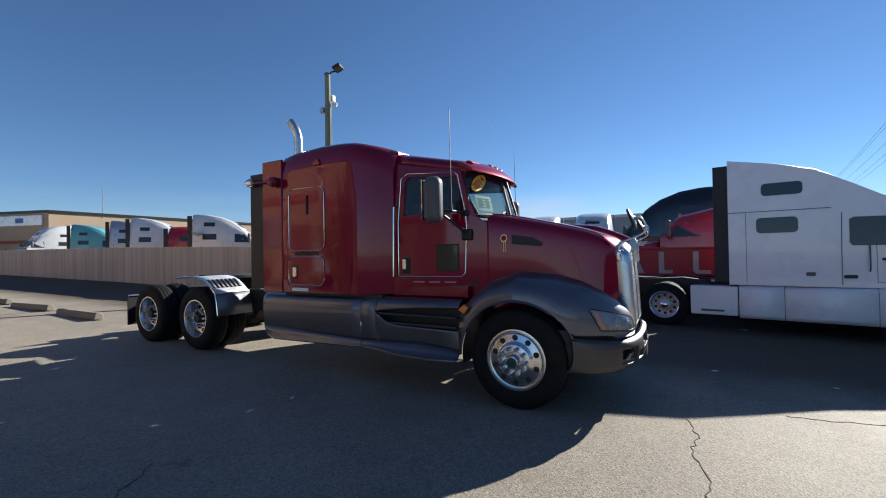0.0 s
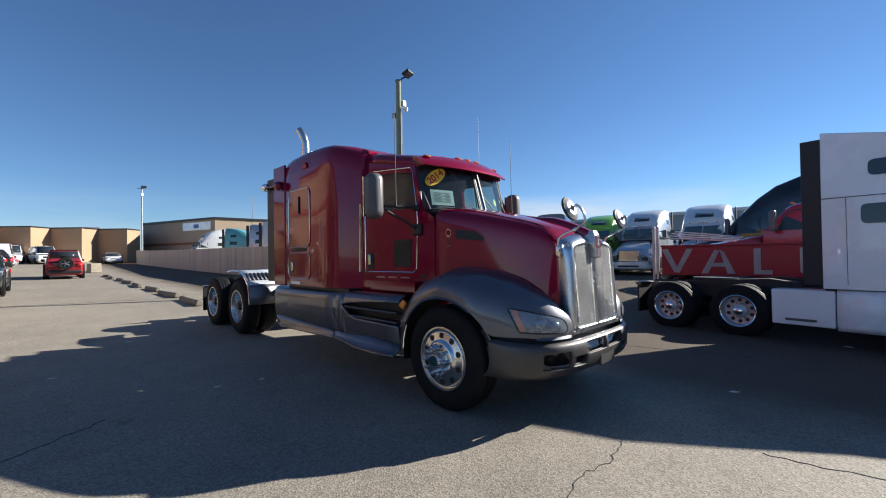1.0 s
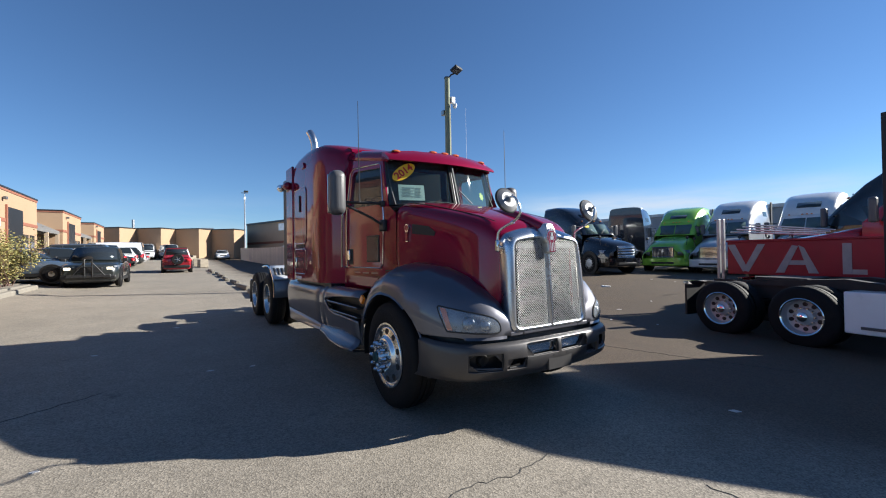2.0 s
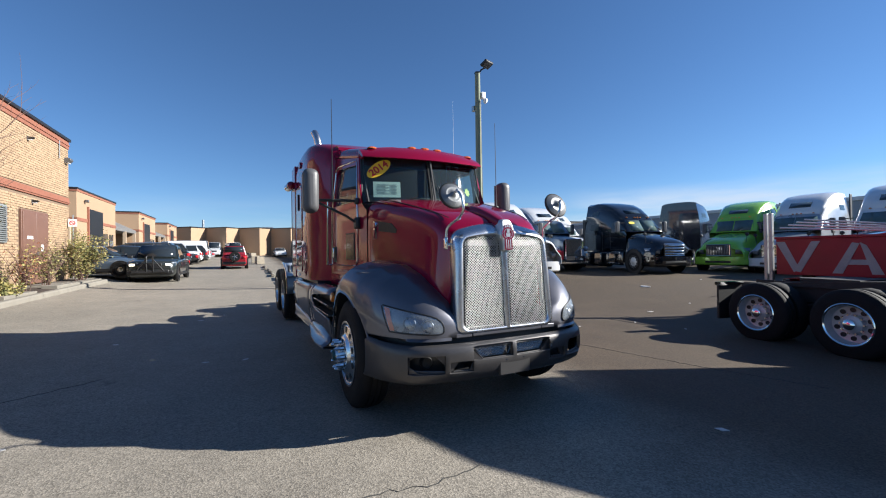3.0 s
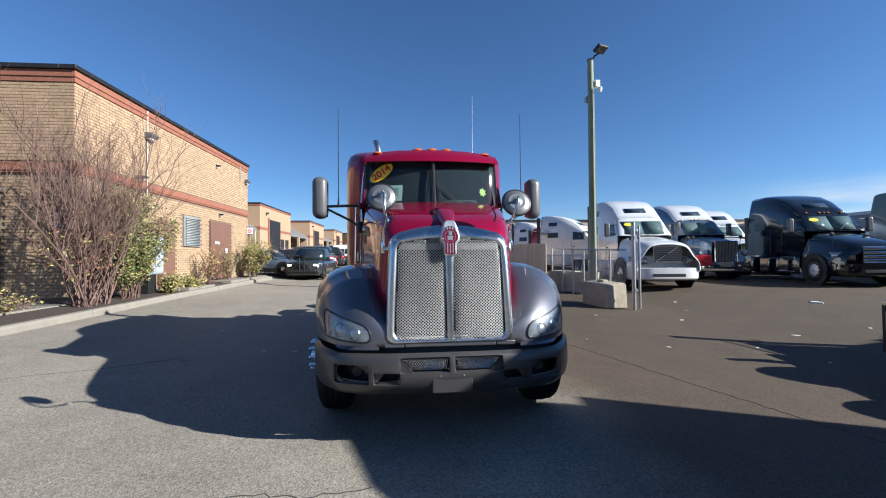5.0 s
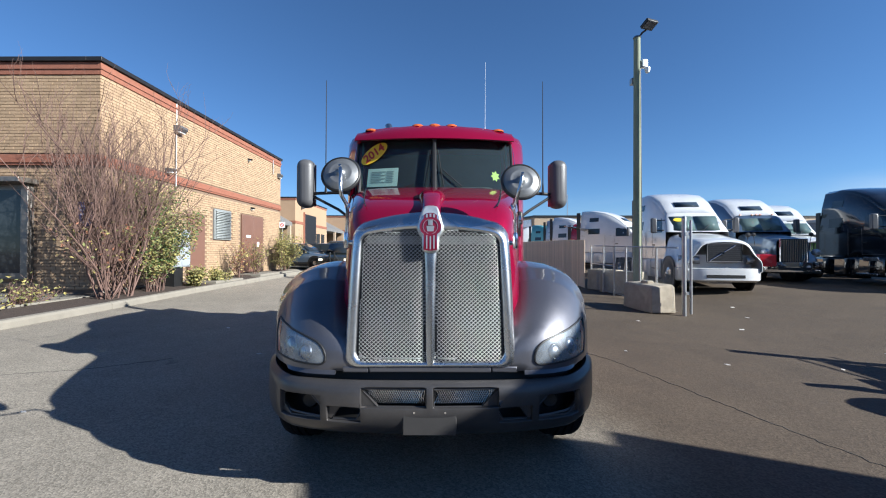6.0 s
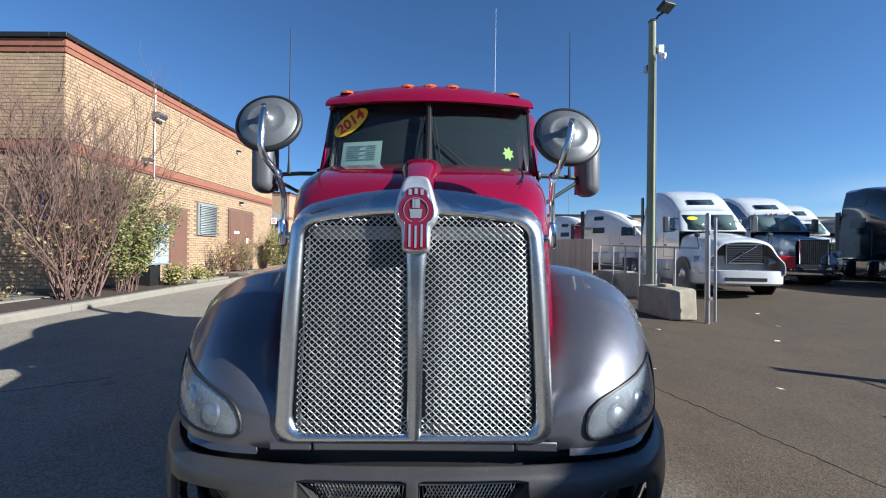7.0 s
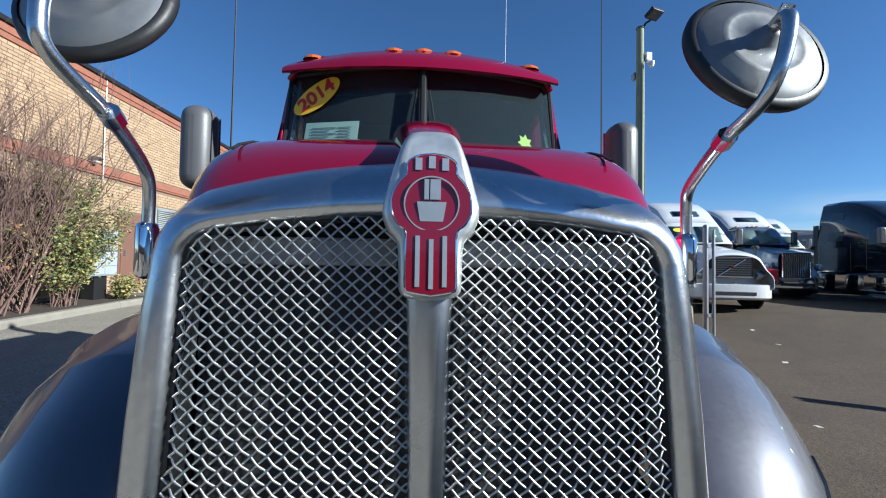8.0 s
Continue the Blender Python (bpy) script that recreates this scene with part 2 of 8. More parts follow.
# ---- ground ----
def asphalt():
    m, n, l, b = node_mat("worn_asphalt")
    tc = n.new("ShaderNodeTexCoord")
    def noise_(scale, detail=6, rough=0.6):
        t = n.new("ShaderNodeTexNoise")
        t.inputs["Scale"].default_value, t.inputs["Detail"].default_value, t.inputs["Roughness"].default_value = scale, detail, rough
        l.new(tc.outputs["Object"], t.inputs["Vector"])
        return t.outputs[0]
    broad, mid = noise_(0.18), noise_(1.7, 8, 0.7)
    vor = n.new("ShaderNodeTexVoronoi")
    vor.inputs["Scale"].default_value = 88
    l.new(tc.outputs["Object"], vor.inputs["Vector"])
    ramp = n.new("ShaderNodeValToRGB")
    ramp.color_ramp.elements[0].position, ramp.color_ramp.elements[0].color = 0.3, (0.182, 0.163, 0.135, 1)
    ramp.color_ramp.elements[1].position, ramp.color_ramp.elements[1].color = 0.72, (0.32, 0.285, 0.233, 1)
    mixv = n.new("ShaderNodeMath")
    mixv.operation = "MULTIPLY_ADD"
    mixv.inputs[1].default_value = 0.5
    l.new(broad, mixv.inputs[0])
    half = n.new("ShaderNodeMath")
    half.operation = "MULTIPLY"
    half.inputs[1].default_value = 0.5
    l.new(mid, half.inputs[0])
    l.new(half.outputs[0], mixv.inputs[2])
    l.new(mixv.outputs[0], ramp.inputs[0])
    sp = n.new("ShaderNodeMapRange")
    sp.inputs["From Min"].default_value, sp.inputs["From Max"].default_value, sp.inputs["To Min"].default_value, sp.inputs["To Max"].default_value = 0.0, 1.0, 0.56, 1.44
    l.new(vor.outputs["Color"], sp.inputs["Value"])
    hs = n.new("ShaderNodeHueSaturation")
    l.new(ramp.outputs[0], hs.inputs["Color"])
    l.new(sp.outputs[0], hs.inputs["Value"])
    # paler drive, darker paving over the yard, the edge broken by noise
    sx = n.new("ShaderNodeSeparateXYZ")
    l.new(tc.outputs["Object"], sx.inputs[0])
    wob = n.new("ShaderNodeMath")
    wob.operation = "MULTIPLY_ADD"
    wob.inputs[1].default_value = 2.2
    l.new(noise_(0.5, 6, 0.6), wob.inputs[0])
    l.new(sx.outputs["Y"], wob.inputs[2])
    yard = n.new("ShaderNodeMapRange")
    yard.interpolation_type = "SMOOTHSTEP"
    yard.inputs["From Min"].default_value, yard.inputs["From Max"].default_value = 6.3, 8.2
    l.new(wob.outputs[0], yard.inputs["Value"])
    two_tone = n.new("ShaderNodeMix")
    two_tone.data_type = "RGBA"
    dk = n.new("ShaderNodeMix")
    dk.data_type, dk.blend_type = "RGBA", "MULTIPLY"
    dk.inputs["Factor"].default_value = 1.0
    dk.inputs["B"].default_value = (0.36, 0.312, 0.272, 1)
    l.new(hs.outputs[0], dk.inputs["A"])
    l.new(yard.outputs[0], two_tone.inputs["Factor"])
    l.new(hs.outputs[0], two_tone.inputs["A"])
    l.new(dk.outputs["Result"], two_tone.inputs["B"])
    # oil drips
    oil = n.new("ShaderNodeMapRange")
    oil.inputs["From Min"].default_value, oil.inputs["From Max"].default_value, oil.inputs["To Max"].default_value = 0.71, 0.80, 0.45
    l.new(noise_(2.6, 3, 0.4), oil.inputs["Value"])
    mx = n.new("ShaderNodeMix")
    mx.data_type = "RGBA"
    l.new(oil.outputs[0], mx.inputs["Factor"])
    l.new(two_tone.outputs["Result"], mx.inputs["A"])
    mx.inputs["B"].default_value = (0.045, 0.043, 0.042, 1)
    l.new(mx.outputs["Result"], b.inputs["Base Color"])
    rr = n.new("ShaderNodeMapRange")
    rr.inputs["To Min"].default_value, rr.inputs["To Max"].default_value = 0.6, 0.9
    l.new(mid, rr.inputs["Value"])
    l.new(rr.outputs[0], b.inputs["Roughness"])
    bp = n.new("ShaderNodeBump")
    bp.inputs["Strength"].default_value, bp.inputs["Distance"].default_value = 0.4, 0.006
    b.inputs["Specular IOR Level"].default_value = 0.2
    l.new(vor.outputs["Distance"], bp.inputs["Height"])
    l.new(bp.outputs[0], b.inputs["Normal"])
    return m


gx_ = [-900, -500, -300, -200, -140, -100] + [float(v) for v in np.arange(-80, 41, 1.0)] + [50, 70, 100, 160, 300, 600, 900]
gy_ = [-900, -500, -300, -160, -100, -70, -50] + [float(v) for v in np.arange(-40, 61, 1.0)] + [70, 90, 120, 180, 300, 600, 900]
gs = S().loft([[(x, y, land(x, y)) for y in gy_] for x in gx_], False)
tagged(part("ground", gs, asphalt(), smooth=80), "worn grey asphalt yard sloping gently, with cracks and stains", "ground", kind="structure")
# ---- buildings ----
BRICKM = surf("tan_brick", (0.37, 0.258, 0.158), 0.85, 0, 0, 0.22, 7.0, 0.5, 70, random_ob=0.5, dirt=(0.3, 0.2, 0.12), damt=0.35, dscale=0.8)
JOINT = surf("mortar", (0.2, 0.14, 0.095), 0.95, 0, 0, 0.12, 20, 0.5, 100)
BAND = surf("red_brick_band", (0.25, 0.098, 0.06), 0.85, 0, 0, 0.15, 6, 0.5, 60)
BROWN = surf("brown_steel_door", (0.16, 0.085, 0.06), 0.45, 0, 0, 0.08, 3, 0.05)
LOUVRE = surf("grey_louvre", (0.27, 0.285, 0.28), 0.55, 0.2, 0, 0.08, 6)
FLASH = surf("dark_metal_coping", (0.035, 0.033, 0.033), 0.4, 0.5, 0, 0.1, 4)
CONC = surf("pale_concrete", (0.22, 0.2, 0.165), 0.9, 0, 0, 0.16, 4, 0.5, 60, dirt=(0.2, 0.18, 0.15), damt=0.6, dscale=2)
SOIL = surf("bark_mulch", (0.05, 0.035, 0.027), 0.95, 0, 0, 0.5, 14, 1.0, 60)
STUCCO = surf("tan_stucco", (0.37, 0.25, 0.155), 0.9, 0, 0, 0.1, 0.6, 0.3, 40, dirt=(0.28, 0.185, 0.115), damt=0.4, dscale=0.3)
STUCCO2 = surf("beige_block", (0.40, 0.31, 0.22), 0.9, 0, 0, 0.1, 0.6, 0.3, 40, dirt=(0.28, 0.21, 0.15), damt=0.4, dscale=0.3)
BLOCKC = surf("rough_block_concrete", (0.37, 0.32, 0.245), 0.95, 0, 0, 0.25, 5, 0.3, 90, dirt=(0.2, 0.18, 0.15), damt=0.5, dscale=3)
AWN = surf("grey_awning", (0.16, 0.155, 0.15), 0.7, 0, 0, 0.1, 2)
ALU = surf("bronze_aluminium", (0.22, 0.20, 0.18), 0.4, 0.6, 0, 0.08, 4)

WY, WX0, WX1, WTOP = -3.48, -19.3, -8.2, 6.22
BASE = 0.30
core = S()
core.box(WX0, WX1 - 0.02, -22.0, WY - 0.02, 0.1, WTOP - 0.1)
hall = tagged(part("wall_hall", core, JOINT), "tan brick industrial hall with dark red brick bands", "building", kind="structure")
bands = S()
for z0, z1, o in ((3.54, 3.80, 0.03), (5.80, 6.11, 0.03)):
    bands.box(WX0, WX1 + o, WY - 0.02, WY + o, z0, z1)
    bands.box(WX1 - 0.02, WX1 + o, -22.0, WY - 0.02, z0, z1)
part("brick_band", bands, BAND, hall, "dark red brick band", bevel=0.008)
lips = S()
for z0, z1 in ((3.60, 3.66), (5.93, 5.98)):
    lips.box(WX0, WX1 + 0.055, WY - 0.02, WY + 0.055, z0, z1)
    lips.box(WX1 - 0.02, WX1 + 0.055, -22.0, WY - 0.02, z0, z1)
part("brick_band_lip", lips, BAND, hall)
cop = S()
cop.box(WX0 - 0.06, WX1 + 0.09, WY - 0.3, WY + 0.09, 6.115, 6.225)
cop.box(WX1 - 0.3, WX1 + 0.09, -22.0, WY - 0.3, 6.115, 6.225)
part("coping", cop, FLASH, hall, "dark metal roof edge", bevel=0.01)
foot = S()
foot.box(WX0, WX1 + 0.06, WY - 0.02, WY + 0.06, 0.1, BASE + 0.12)
part("plinth", foot, CONC, hall)


def steel_door(x0, x1, z0, z1, leaves, label):
    d = thing("door_1" if leaves == 1 else "door_2", pose(0, 0, 0), label, "door", kind="structure")
    part("door_frame", S().box(x0 - 0.06, x1 + 0.06, WY - 0.01, WY + 0.05, z0, z1 + 0.06), BROWN, d, bevel=0.006)
    w = (x1 - x0) / leaves
    for k in range(leaves):
        lf = part("door_leaf", S().box(x0 + k * w + 0.008, x0 + (k + 1) * w - 0.008, WY + 0.0, WY + 0.075, z0 + 0.01, z1), BROWN, d, bevel=0.006)
        hx = x0 + (k + 1) * w - 0.12 if k == 0 else x0 + k * w + 0.08
        part("door_handle", S().box(hx, hx + 0.03, WY + 0.075, WY + 0.14, z0 + 0.95, z0 + 1.07), STEEL, lf)
    return d


DOORZ = 0.52
steel_door(-12.53, -11.72, DOORZ, 2.60, 1, "brown steel door in the brick wall")
d2 = steel_door(-17.15, -15.3, DOORZ, 2.92, 2, "brown double steel door in the brick wall")
part("notice", S().box(-15.95, -15.55, WY + 0.076, WY + 0.082, 2.02, 2.12), WHITEP, d2, "small pale notice")
part("notice", S().box(-16.75, -16.55, WY + 0.076, WY + 0.082, 1.62, 1.85), WHITEP, d2, "small pale notice")
lv = thing("wall_louvre", pose(0, 0, 0), "grey metal louvre set in the brick wall", "vent")
part("frame", S().box(-14.36, -13.2, WY - 0.01, WY + 0.05, 1.86, 3.0), LOUVRE, lv, bevel=0.008)
for k in range(17):
    z = 1.92 + k * 0.061
    part("slat", S().add([(-14.3, WY + 0.05, z + 0.05), (-13.26, WY + 0.05, z + 0.05), (-13.26, WY + 0.10, z), (-14.3, WY + 0.10, z)], [(0, 1, 2, 3)]), LOUVRE, lv, solid=0.006)


def wall_fitting(name, label, cat, px, pz, w, h, dpt, mat, conduit=0):
    t = thing(name, pose(px, WY, pz), label, cat)
    part("housing", S().prism([(0.0, h / 2), (dpt, h / 2 - 0.02), (dpt * 1.1, 0), (dpt * 0.7, -h / 2), (0.0, -h / 2)], "x", -w / 2, w / 2), mat, t, bevel=0.01)
    part("lens", S().box(-w * 0.42, w * 0.42, 0.03, dpt * 0.72, -h / 2 - 0.02, -h / 2 + 0.004), HEADG, t)
    part("bracket", S().box(-0.05, 0.05, -0.012, 0.03, -h * 0.6, h * 0.6), GREYPL, t)
    if conduit:
        part("conduit", S().tube([(0.06, 0.03, h / 2), (0.06, 0.03, conduit)], 0.015, 6), STEEL, t)
    return t


HEADG = surf("lamp_diffuser", (0.7, 0.72, 0.74), 0.15, 0, 0, 0.05)
wall_fitting("wall_lamp", "grey wall flood lamp with a conduit running up", "lamp", -11.1, 5.3, 0.36, 0.2, 0.24, GREYPL, 0.85)
wall_fitting("wall_lamp", "grey wall lamp at the far end of the wall", "lamp", -19.0, 5.3, 0.28, 0.2, 0.2, GREYPL)
wall_fitting("security_camera", "small dark camera on the brick wall", "camera", -15.8, 5.4, 0.09, 0.1, 0.18, BLACK)
wall_fitting("security_camera", "small dark camera above the double door", "camera", -16.1, 3.32, 0.09, 0.1, 0.18, BLACK)
wall_fitting("security_camera", "small dark camera below the flood lamp", "camera", -10.6, 3.9, 0.12, 0.12, 0.3, GREYPL)
pipe = part("drain_pipe", S().tube([(-11.0, WY + 0.05, 3.4), (-11.0, WY + 0.05, 5.1)], 0.02, 6), STEEL)
tagged(pipe, "thin grey conduit running down the brick wall", "pipe")
part("overflow_pipe", S().tube([(0, 0, 0), (0, 0, 0.7)], 0.02, 6), STEEL)
bpy.data.objects["overflow_pipe"].location = (-18.3, WY + 0.04, 5.25)
tagged(bpy.data.objects["overflow_pipe"], "short grey overflow pipe under the roof edge", "pipe")
# mail boxes beside the single door
mb = thing("mail_boxes", pose(0, 0, 0), "pale grey bank of mail boxes on a pedestal", "mailbox")
part("cabinet", S().box(-10.74, -9.87, WY + 0.25, WY + 0.7, 0.93, 2.06), surf("pale_grey_metal", (0.34, 0.37, 0.4), 0.45, 0.3, 0, 0.08, 4), mb, bevel=0.02)
part("pedestal", S().box(-10.5, -10.1, WY + 0.32, WY + 0.62, land(-10.3, -3) + 0.1, 0.93), BLACK, mb)
for k in range(2):
    for j in range(5):
        part("mail_door", S().box(-10.70 + k * 0.42, -10.32 + k * 0.42, WY + 0.7, WY + 0.715, 0.97 + j * 0.215, 1.17 + j * 0.215), surf("pale_box_door", (0.37, 0.4, 0.43), 0.5, 0.2, 0, 0.08, 4), mb, bevel=0.004)
# glazed entrance and notice on the front face
win = thing("window_1", pose(0, 0, 0), "bronze-framed glazed entrance in the brick front", "window", kind="structure")
part("window_frame", S().box(WX1 - 0.02, WX1 + 0.08, -8.2, -5.12, 0.7, 3.05), ALU, win, bevel=0.01)
for k in range(2):
    part("pane", S().box(WX1 + 0.07, WX1 + 0.086, -8.05 + k * 1.5, -6.7 + k * 1.5, 0.85, 2.9), surf("dark_pane", (0.03, 0.035, 0.04), 0.05, 0, 0, 0.1, 2), win)
part("window_post", S().box(WX1 + 0.08, WX1 + 0.16, -5.3, -5.12, 0.7, 3.05), ALU, win, bevel=0.01)
part("window_head", S().box(WX1 - 0.02, WX1 + 0.5, -8.4, -5.0, 3.05, 3.17), ALU, win, bevel=0.01)
sg = thing("wall_sign", pose(0, 0, 0), "dark blue notice board on the brick front", "sign")
part("board", S().box(WX1 + 0.0, WX1 + 0.03, -3.98, -3.58, 2.02, 2.62), surf("indigo_sign", (0.07, 0.06, 0.16), 0.5), sg, bevel=0.004)
for k in range(5):
    part("lettering", S().box(WX1 + 0.03, WX1 + 0.033, -3.93, -3.63 - 0.04 * (k % 2), 2.1 + k * 0.1, 2.135 + k * 0.1), surf("sign_print", (0.35, 0.35, 0.45), 0.6), sg, "unreadable lettering as bars")
ns = thing("no_parking_sign", pose(-19.15, -3.3, land(-19.2, -2.9) + 0.1), "white no-parking sign on a thin post", "sign")
part("post", S().tube([(0, 0, 0), (0, 0, 2.6)], 0.03, 8), STEEL, ns)
part("panel", S().box(0.03, 0.05, -0.14, 0.14, 2.12, 2.42), WHITEP, ns)
part("ring", S().revolve([(0.07, 0.0), (0.095, 0.0), (0.095, 0.008), (0.07, 0.008), (0.07, 0)], 24, "x", (0.05, 0, 2.27)), surf("sign_red", (0.55, 0.03, 0.03), 0.5), ns)
part("stroke", S().prism([(-0.062, 2.322), (-0.05, 2.334), (0.062, 2.222), (0.05, 2.21)], "x", 0.05, 0.058), surf("sign_red_b", (0.55, 0.03, 0.03), 0.5), ns)

# kerb, planting bed and walk in front of the hall
KERB_Y = -2.15
kx = [float(v) for v in np.arange(-19.0, 14.1, 3.0)]
kp = thing("kerb", pose(0, 0, 0), "pale concrete kerb along the planting bed", "kerb", kind="structure")
for i in range(len(kx) - 1):
    a, b = kx[i] + 0.006, kx[i + 1] - 0.006
    sh = S()
    sec = [(-0.16, -0.1), (0.0, -0.1), (0.0, 0.11), (-0.03, 0.145), (-0.16, 0.15)]
    sh.loft([[(xx, KERB_Y + yy, land(xx, KERB_Y) + zz) for yy, zz in sec] for xx in (a, (a + b) / 2, b)])
    part("kerb_stone", sh, CONC, kp, bevel=0.008)
bedm = S().loft([[(xx, yy, land(xx, KERB_Y) + zz) for yy, zz in ((KERB_Y - 0.2, 0.13), (KERB_Y - 0.5, 0.15), (WY + 0.1, 0.2), (WY - 0.4, 0.2))] for xx in np.arange(-19.2, 14.1, 0.6)], False)
tagged(part("planting_bed", bedm, SOIL), "dark bark mulch planting bed along the hall", "planting bed", kind="structure")
bed2 = S().loft([[(xx, yy, land(xx, KERB_Y) + 0.15) for yy in (-26, -14, -8, -5, -3.88)] for xx in (-8.3, -6, -2, 4, 14)], False)
tagged(part("lawn_bed", bed2, SOIL), "dark bark mulch ground beside the hall", "planting bed", kind="structure")
wk = S()
for xa, xb, ya, yb in ((-8.3, -5.6, -6.4, -3.2), (-13.2, -11.4, WY + 0.06, KERB_Y - 0.2), (-19.0, -14.6, -2.75, KERB_Y - 0.2), (-17.4, -15.0, WY + 0.06, -2.75)):
    wk.box(xa, xb, ya, yb, land((xa + xb) / 2, KERB_Y) + 0.05, land((xa + xb) / 2, KERB_Y) + 0.215)
tagged(part("walkway", wk, CONC, bevel=0.01), "pale concrete walkway slabs between the beds", "pavement", kind="structure")

# low units with sloping awnings beyond the hall
def unit(xa, xb, label):
    zb = land(xa, -5)
    u = thing("business_unit", pose(0, 0, 0), label, "building", "business units")
    pier = S().box(xb, xa, -14, -5.1, zb - 0.3, 5.0 + 0.25 * (zb - 0.3))
    top = 5.0 + 0.25 * (zb - 0.3)
    w = part("wall", pier, STUCCO, u, bevel=0.01)
    part("coping", S().box(xb - 0.05, xa + 0.05, -14, -5.05, top, top + 0.09), FLASH, u)
    part("upper_band", S().box(xb - 0.03, xa + 0.03, -14, -5.07, top - 0.12, top), BAND, u)
    part("brick_band", S().box(xb - 0.03, xa + 0.03, -14, -5.07, 3.1 + zb - 0.3, 3.28 + zb - 0.3), BAND, u)
    xm = xa - (xa - xb) * 0.42
    # black slab on the wall, the doorway's inner shade put into its colour
    part("loading_door", S().box(xm - 1.3, xm + 1.3, -5.14, -5.06, zb, zb + 3.6), BLACK, u, "black panel for the shade in an open loading doorway")
    part("door_frame", S().box(xm + 1.3, xm + 1.45, -5.14, -5.02, zb, zb + 3.7), BAND, u)
    for k in range(2):
        wx = xb + 0.7 + k * 1.2
        part("window", S().box(wx, wx + 0.8, -5.12, -5.06, zb + 0.9, zb + 2.3), WINDOWB, u)
    part("wall_lamp", S().box(xm + 1.75, xm + 1.95, -5.06, -4.9, zb + 3.9, zb + 4.05), GREYPL, u, bevel=0.02)
    # recessed shop front on the near side
    xr = xa + 6.8
    part("shop_front", S().box(xa, xr, -14, -7.2, zb - 0.3, top - 0.4), STUCCO2, u)
    for k in range(4):
        part("window", S().box(xa + 0.5 + k * 1.55, xa + 1.8 + k * 1.55, -7.22, -7.14, zb + 0.3, zb + 2.5), WINDOWB, u)
    part("awning", S().prism([(-7.2, top - 0.55), (-5.3, zb + 2.85), (-5.3, zb + 2.6), (-7.2, zb + 2.6)], "x", xa, xr), AWN, u, "grey sloping awning")
    for k in range(3):
        part("awning_post", S().box(xa + 0.3 + k * 3.0, xa + 0.5 + k * 3.0, -5.45, -5.25, zb, zb + 2.62), STUCCO2, u)
    return u


WINDOWB = surf("dark_shop_window", (0.03, 0.035, 0.04), 0.06, 0, 0, 0.1, 2)
unit(-25.8, -33.0, "tan unit with a dark loading doorway and grey awning")
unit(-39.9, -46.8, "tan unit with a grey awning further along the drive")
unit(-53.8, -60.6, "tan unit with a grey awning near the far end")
# far stepped building across the end of the drive
fb = thing("far_warehouse", pose(0, 0, 0), "tan warehouse with projecting bays across the drive's end", "building")
for k in range(12):
    y0 = -48 + k * 5.0
    plan = [(-110, y0), (-76.6, y0), (-74.0, y0 + 3.1), (-76.6, y0 + 5.0), (-110, y0 + 5.0)]
    part("wall", S().prism(plan, "z", 0.3, 5.9), STUCCO, fb)
    edge = [(-110.1, y0), (-76.5, y0), (-73.85, y0 + 3.1), (-76.5, y0 + 5.0), (-110.1, y0 + 5.0)]
    part("roof_edge", S().prism(edge, "z", 5.9, 6.05), FLASH, fb)
    if k % 3 == 1:
        # no real recess: the shade of the doorway is this sheet's black
        part("loading_door", S().add([(-75.9 + 0.05, y0 + 0.9, 0.6), (-74.9 + 0.05, y0 + 2.1, 0.6), (-74.9 + 0.05, y0 + 2.1, 3.2), (-75.9 + 0.05, y0 + 0.9, 3.2)], [(0, 1, 2, 3)]), BLACK, fb, "black panel for the shade in a recessed doorway", solid=0.1)
part("roof_stack", S().tube([(-84, -4, 5.5), (-84, -4, 7.9)], 0.2, 10), STEEL, fb)
part("roof_unit", S().box(-90, -87, 6, 8, 5.5, 6.9), STEEL, fb)
# hall with a sign behind the fence
hb = thing("depot_hall", pose(0, 0, 0), "beige block depot hall with a white sign board", "building")
depot = [(-66, 19.6), (-84, 13.4), (-122, 30), (-122, 95), (-66, 95)]
def grown(pts, d):
    cx, cy = -96, 55
    return [(x + d * (1 if x > cx else -1), y + d * (1 if y > cy else -1)) for x, y in pts]
part("wall", S().prism(depot, "z", 0.3, 7.3), STUCCO2, hb)
part("roof_edge", S().prism(grown(depot, 0.15), "z", 7.3, 7.6), FLASH, hb)
part("brick_band", S().prism(grown(depot, 0.04), "z", 3.6, 4.0), BAND, hb)
sg = part("sign_board", S().box(-3.4, 3.4, -0.16, -0.04, -0.6, 0.6), WHITEP, hb, "white sign board")
sg.matrix_basis = pose(-70.0, 18.22, 6.4, 0, 0, 19)
part("sign_emblem", S().box(-0.6, 0.6, -0.2, -0.16, -0.3, 0.3), surf("sign_blue", (0.08, 0.14, 0.4), 0.5), sg)
for k in range(7):
    part("window", S().box(-65.98, -65.9, 24 + k * 9, 27 + k * 9, 1.2, 4.2), WINDOWB, hb)
part("lightning_rod", S().tube([(-66, 25, 7), (-66, 25, 11)], 0.06, 6), STEEL, hb)
# long low shed beyond the row of trucks
ls = thing("long_shed", pose(0, 0, 0), "long grey shed far behind the trucks", "building")
part("wall", S().box(-70, 60, 62, 80, 0, 6.2), surf("grey_cladding", (0.30, 0.31, 0.33), 0.7, 0.1, 0, 0.1, 0.5), ls)
part("roof_edge", S().box(-70.2, 60.2, 61.8, 80, 6.2, 6.6), surf("white_fascia", (0.6, 0.6, 0.6), 0.6), ls)
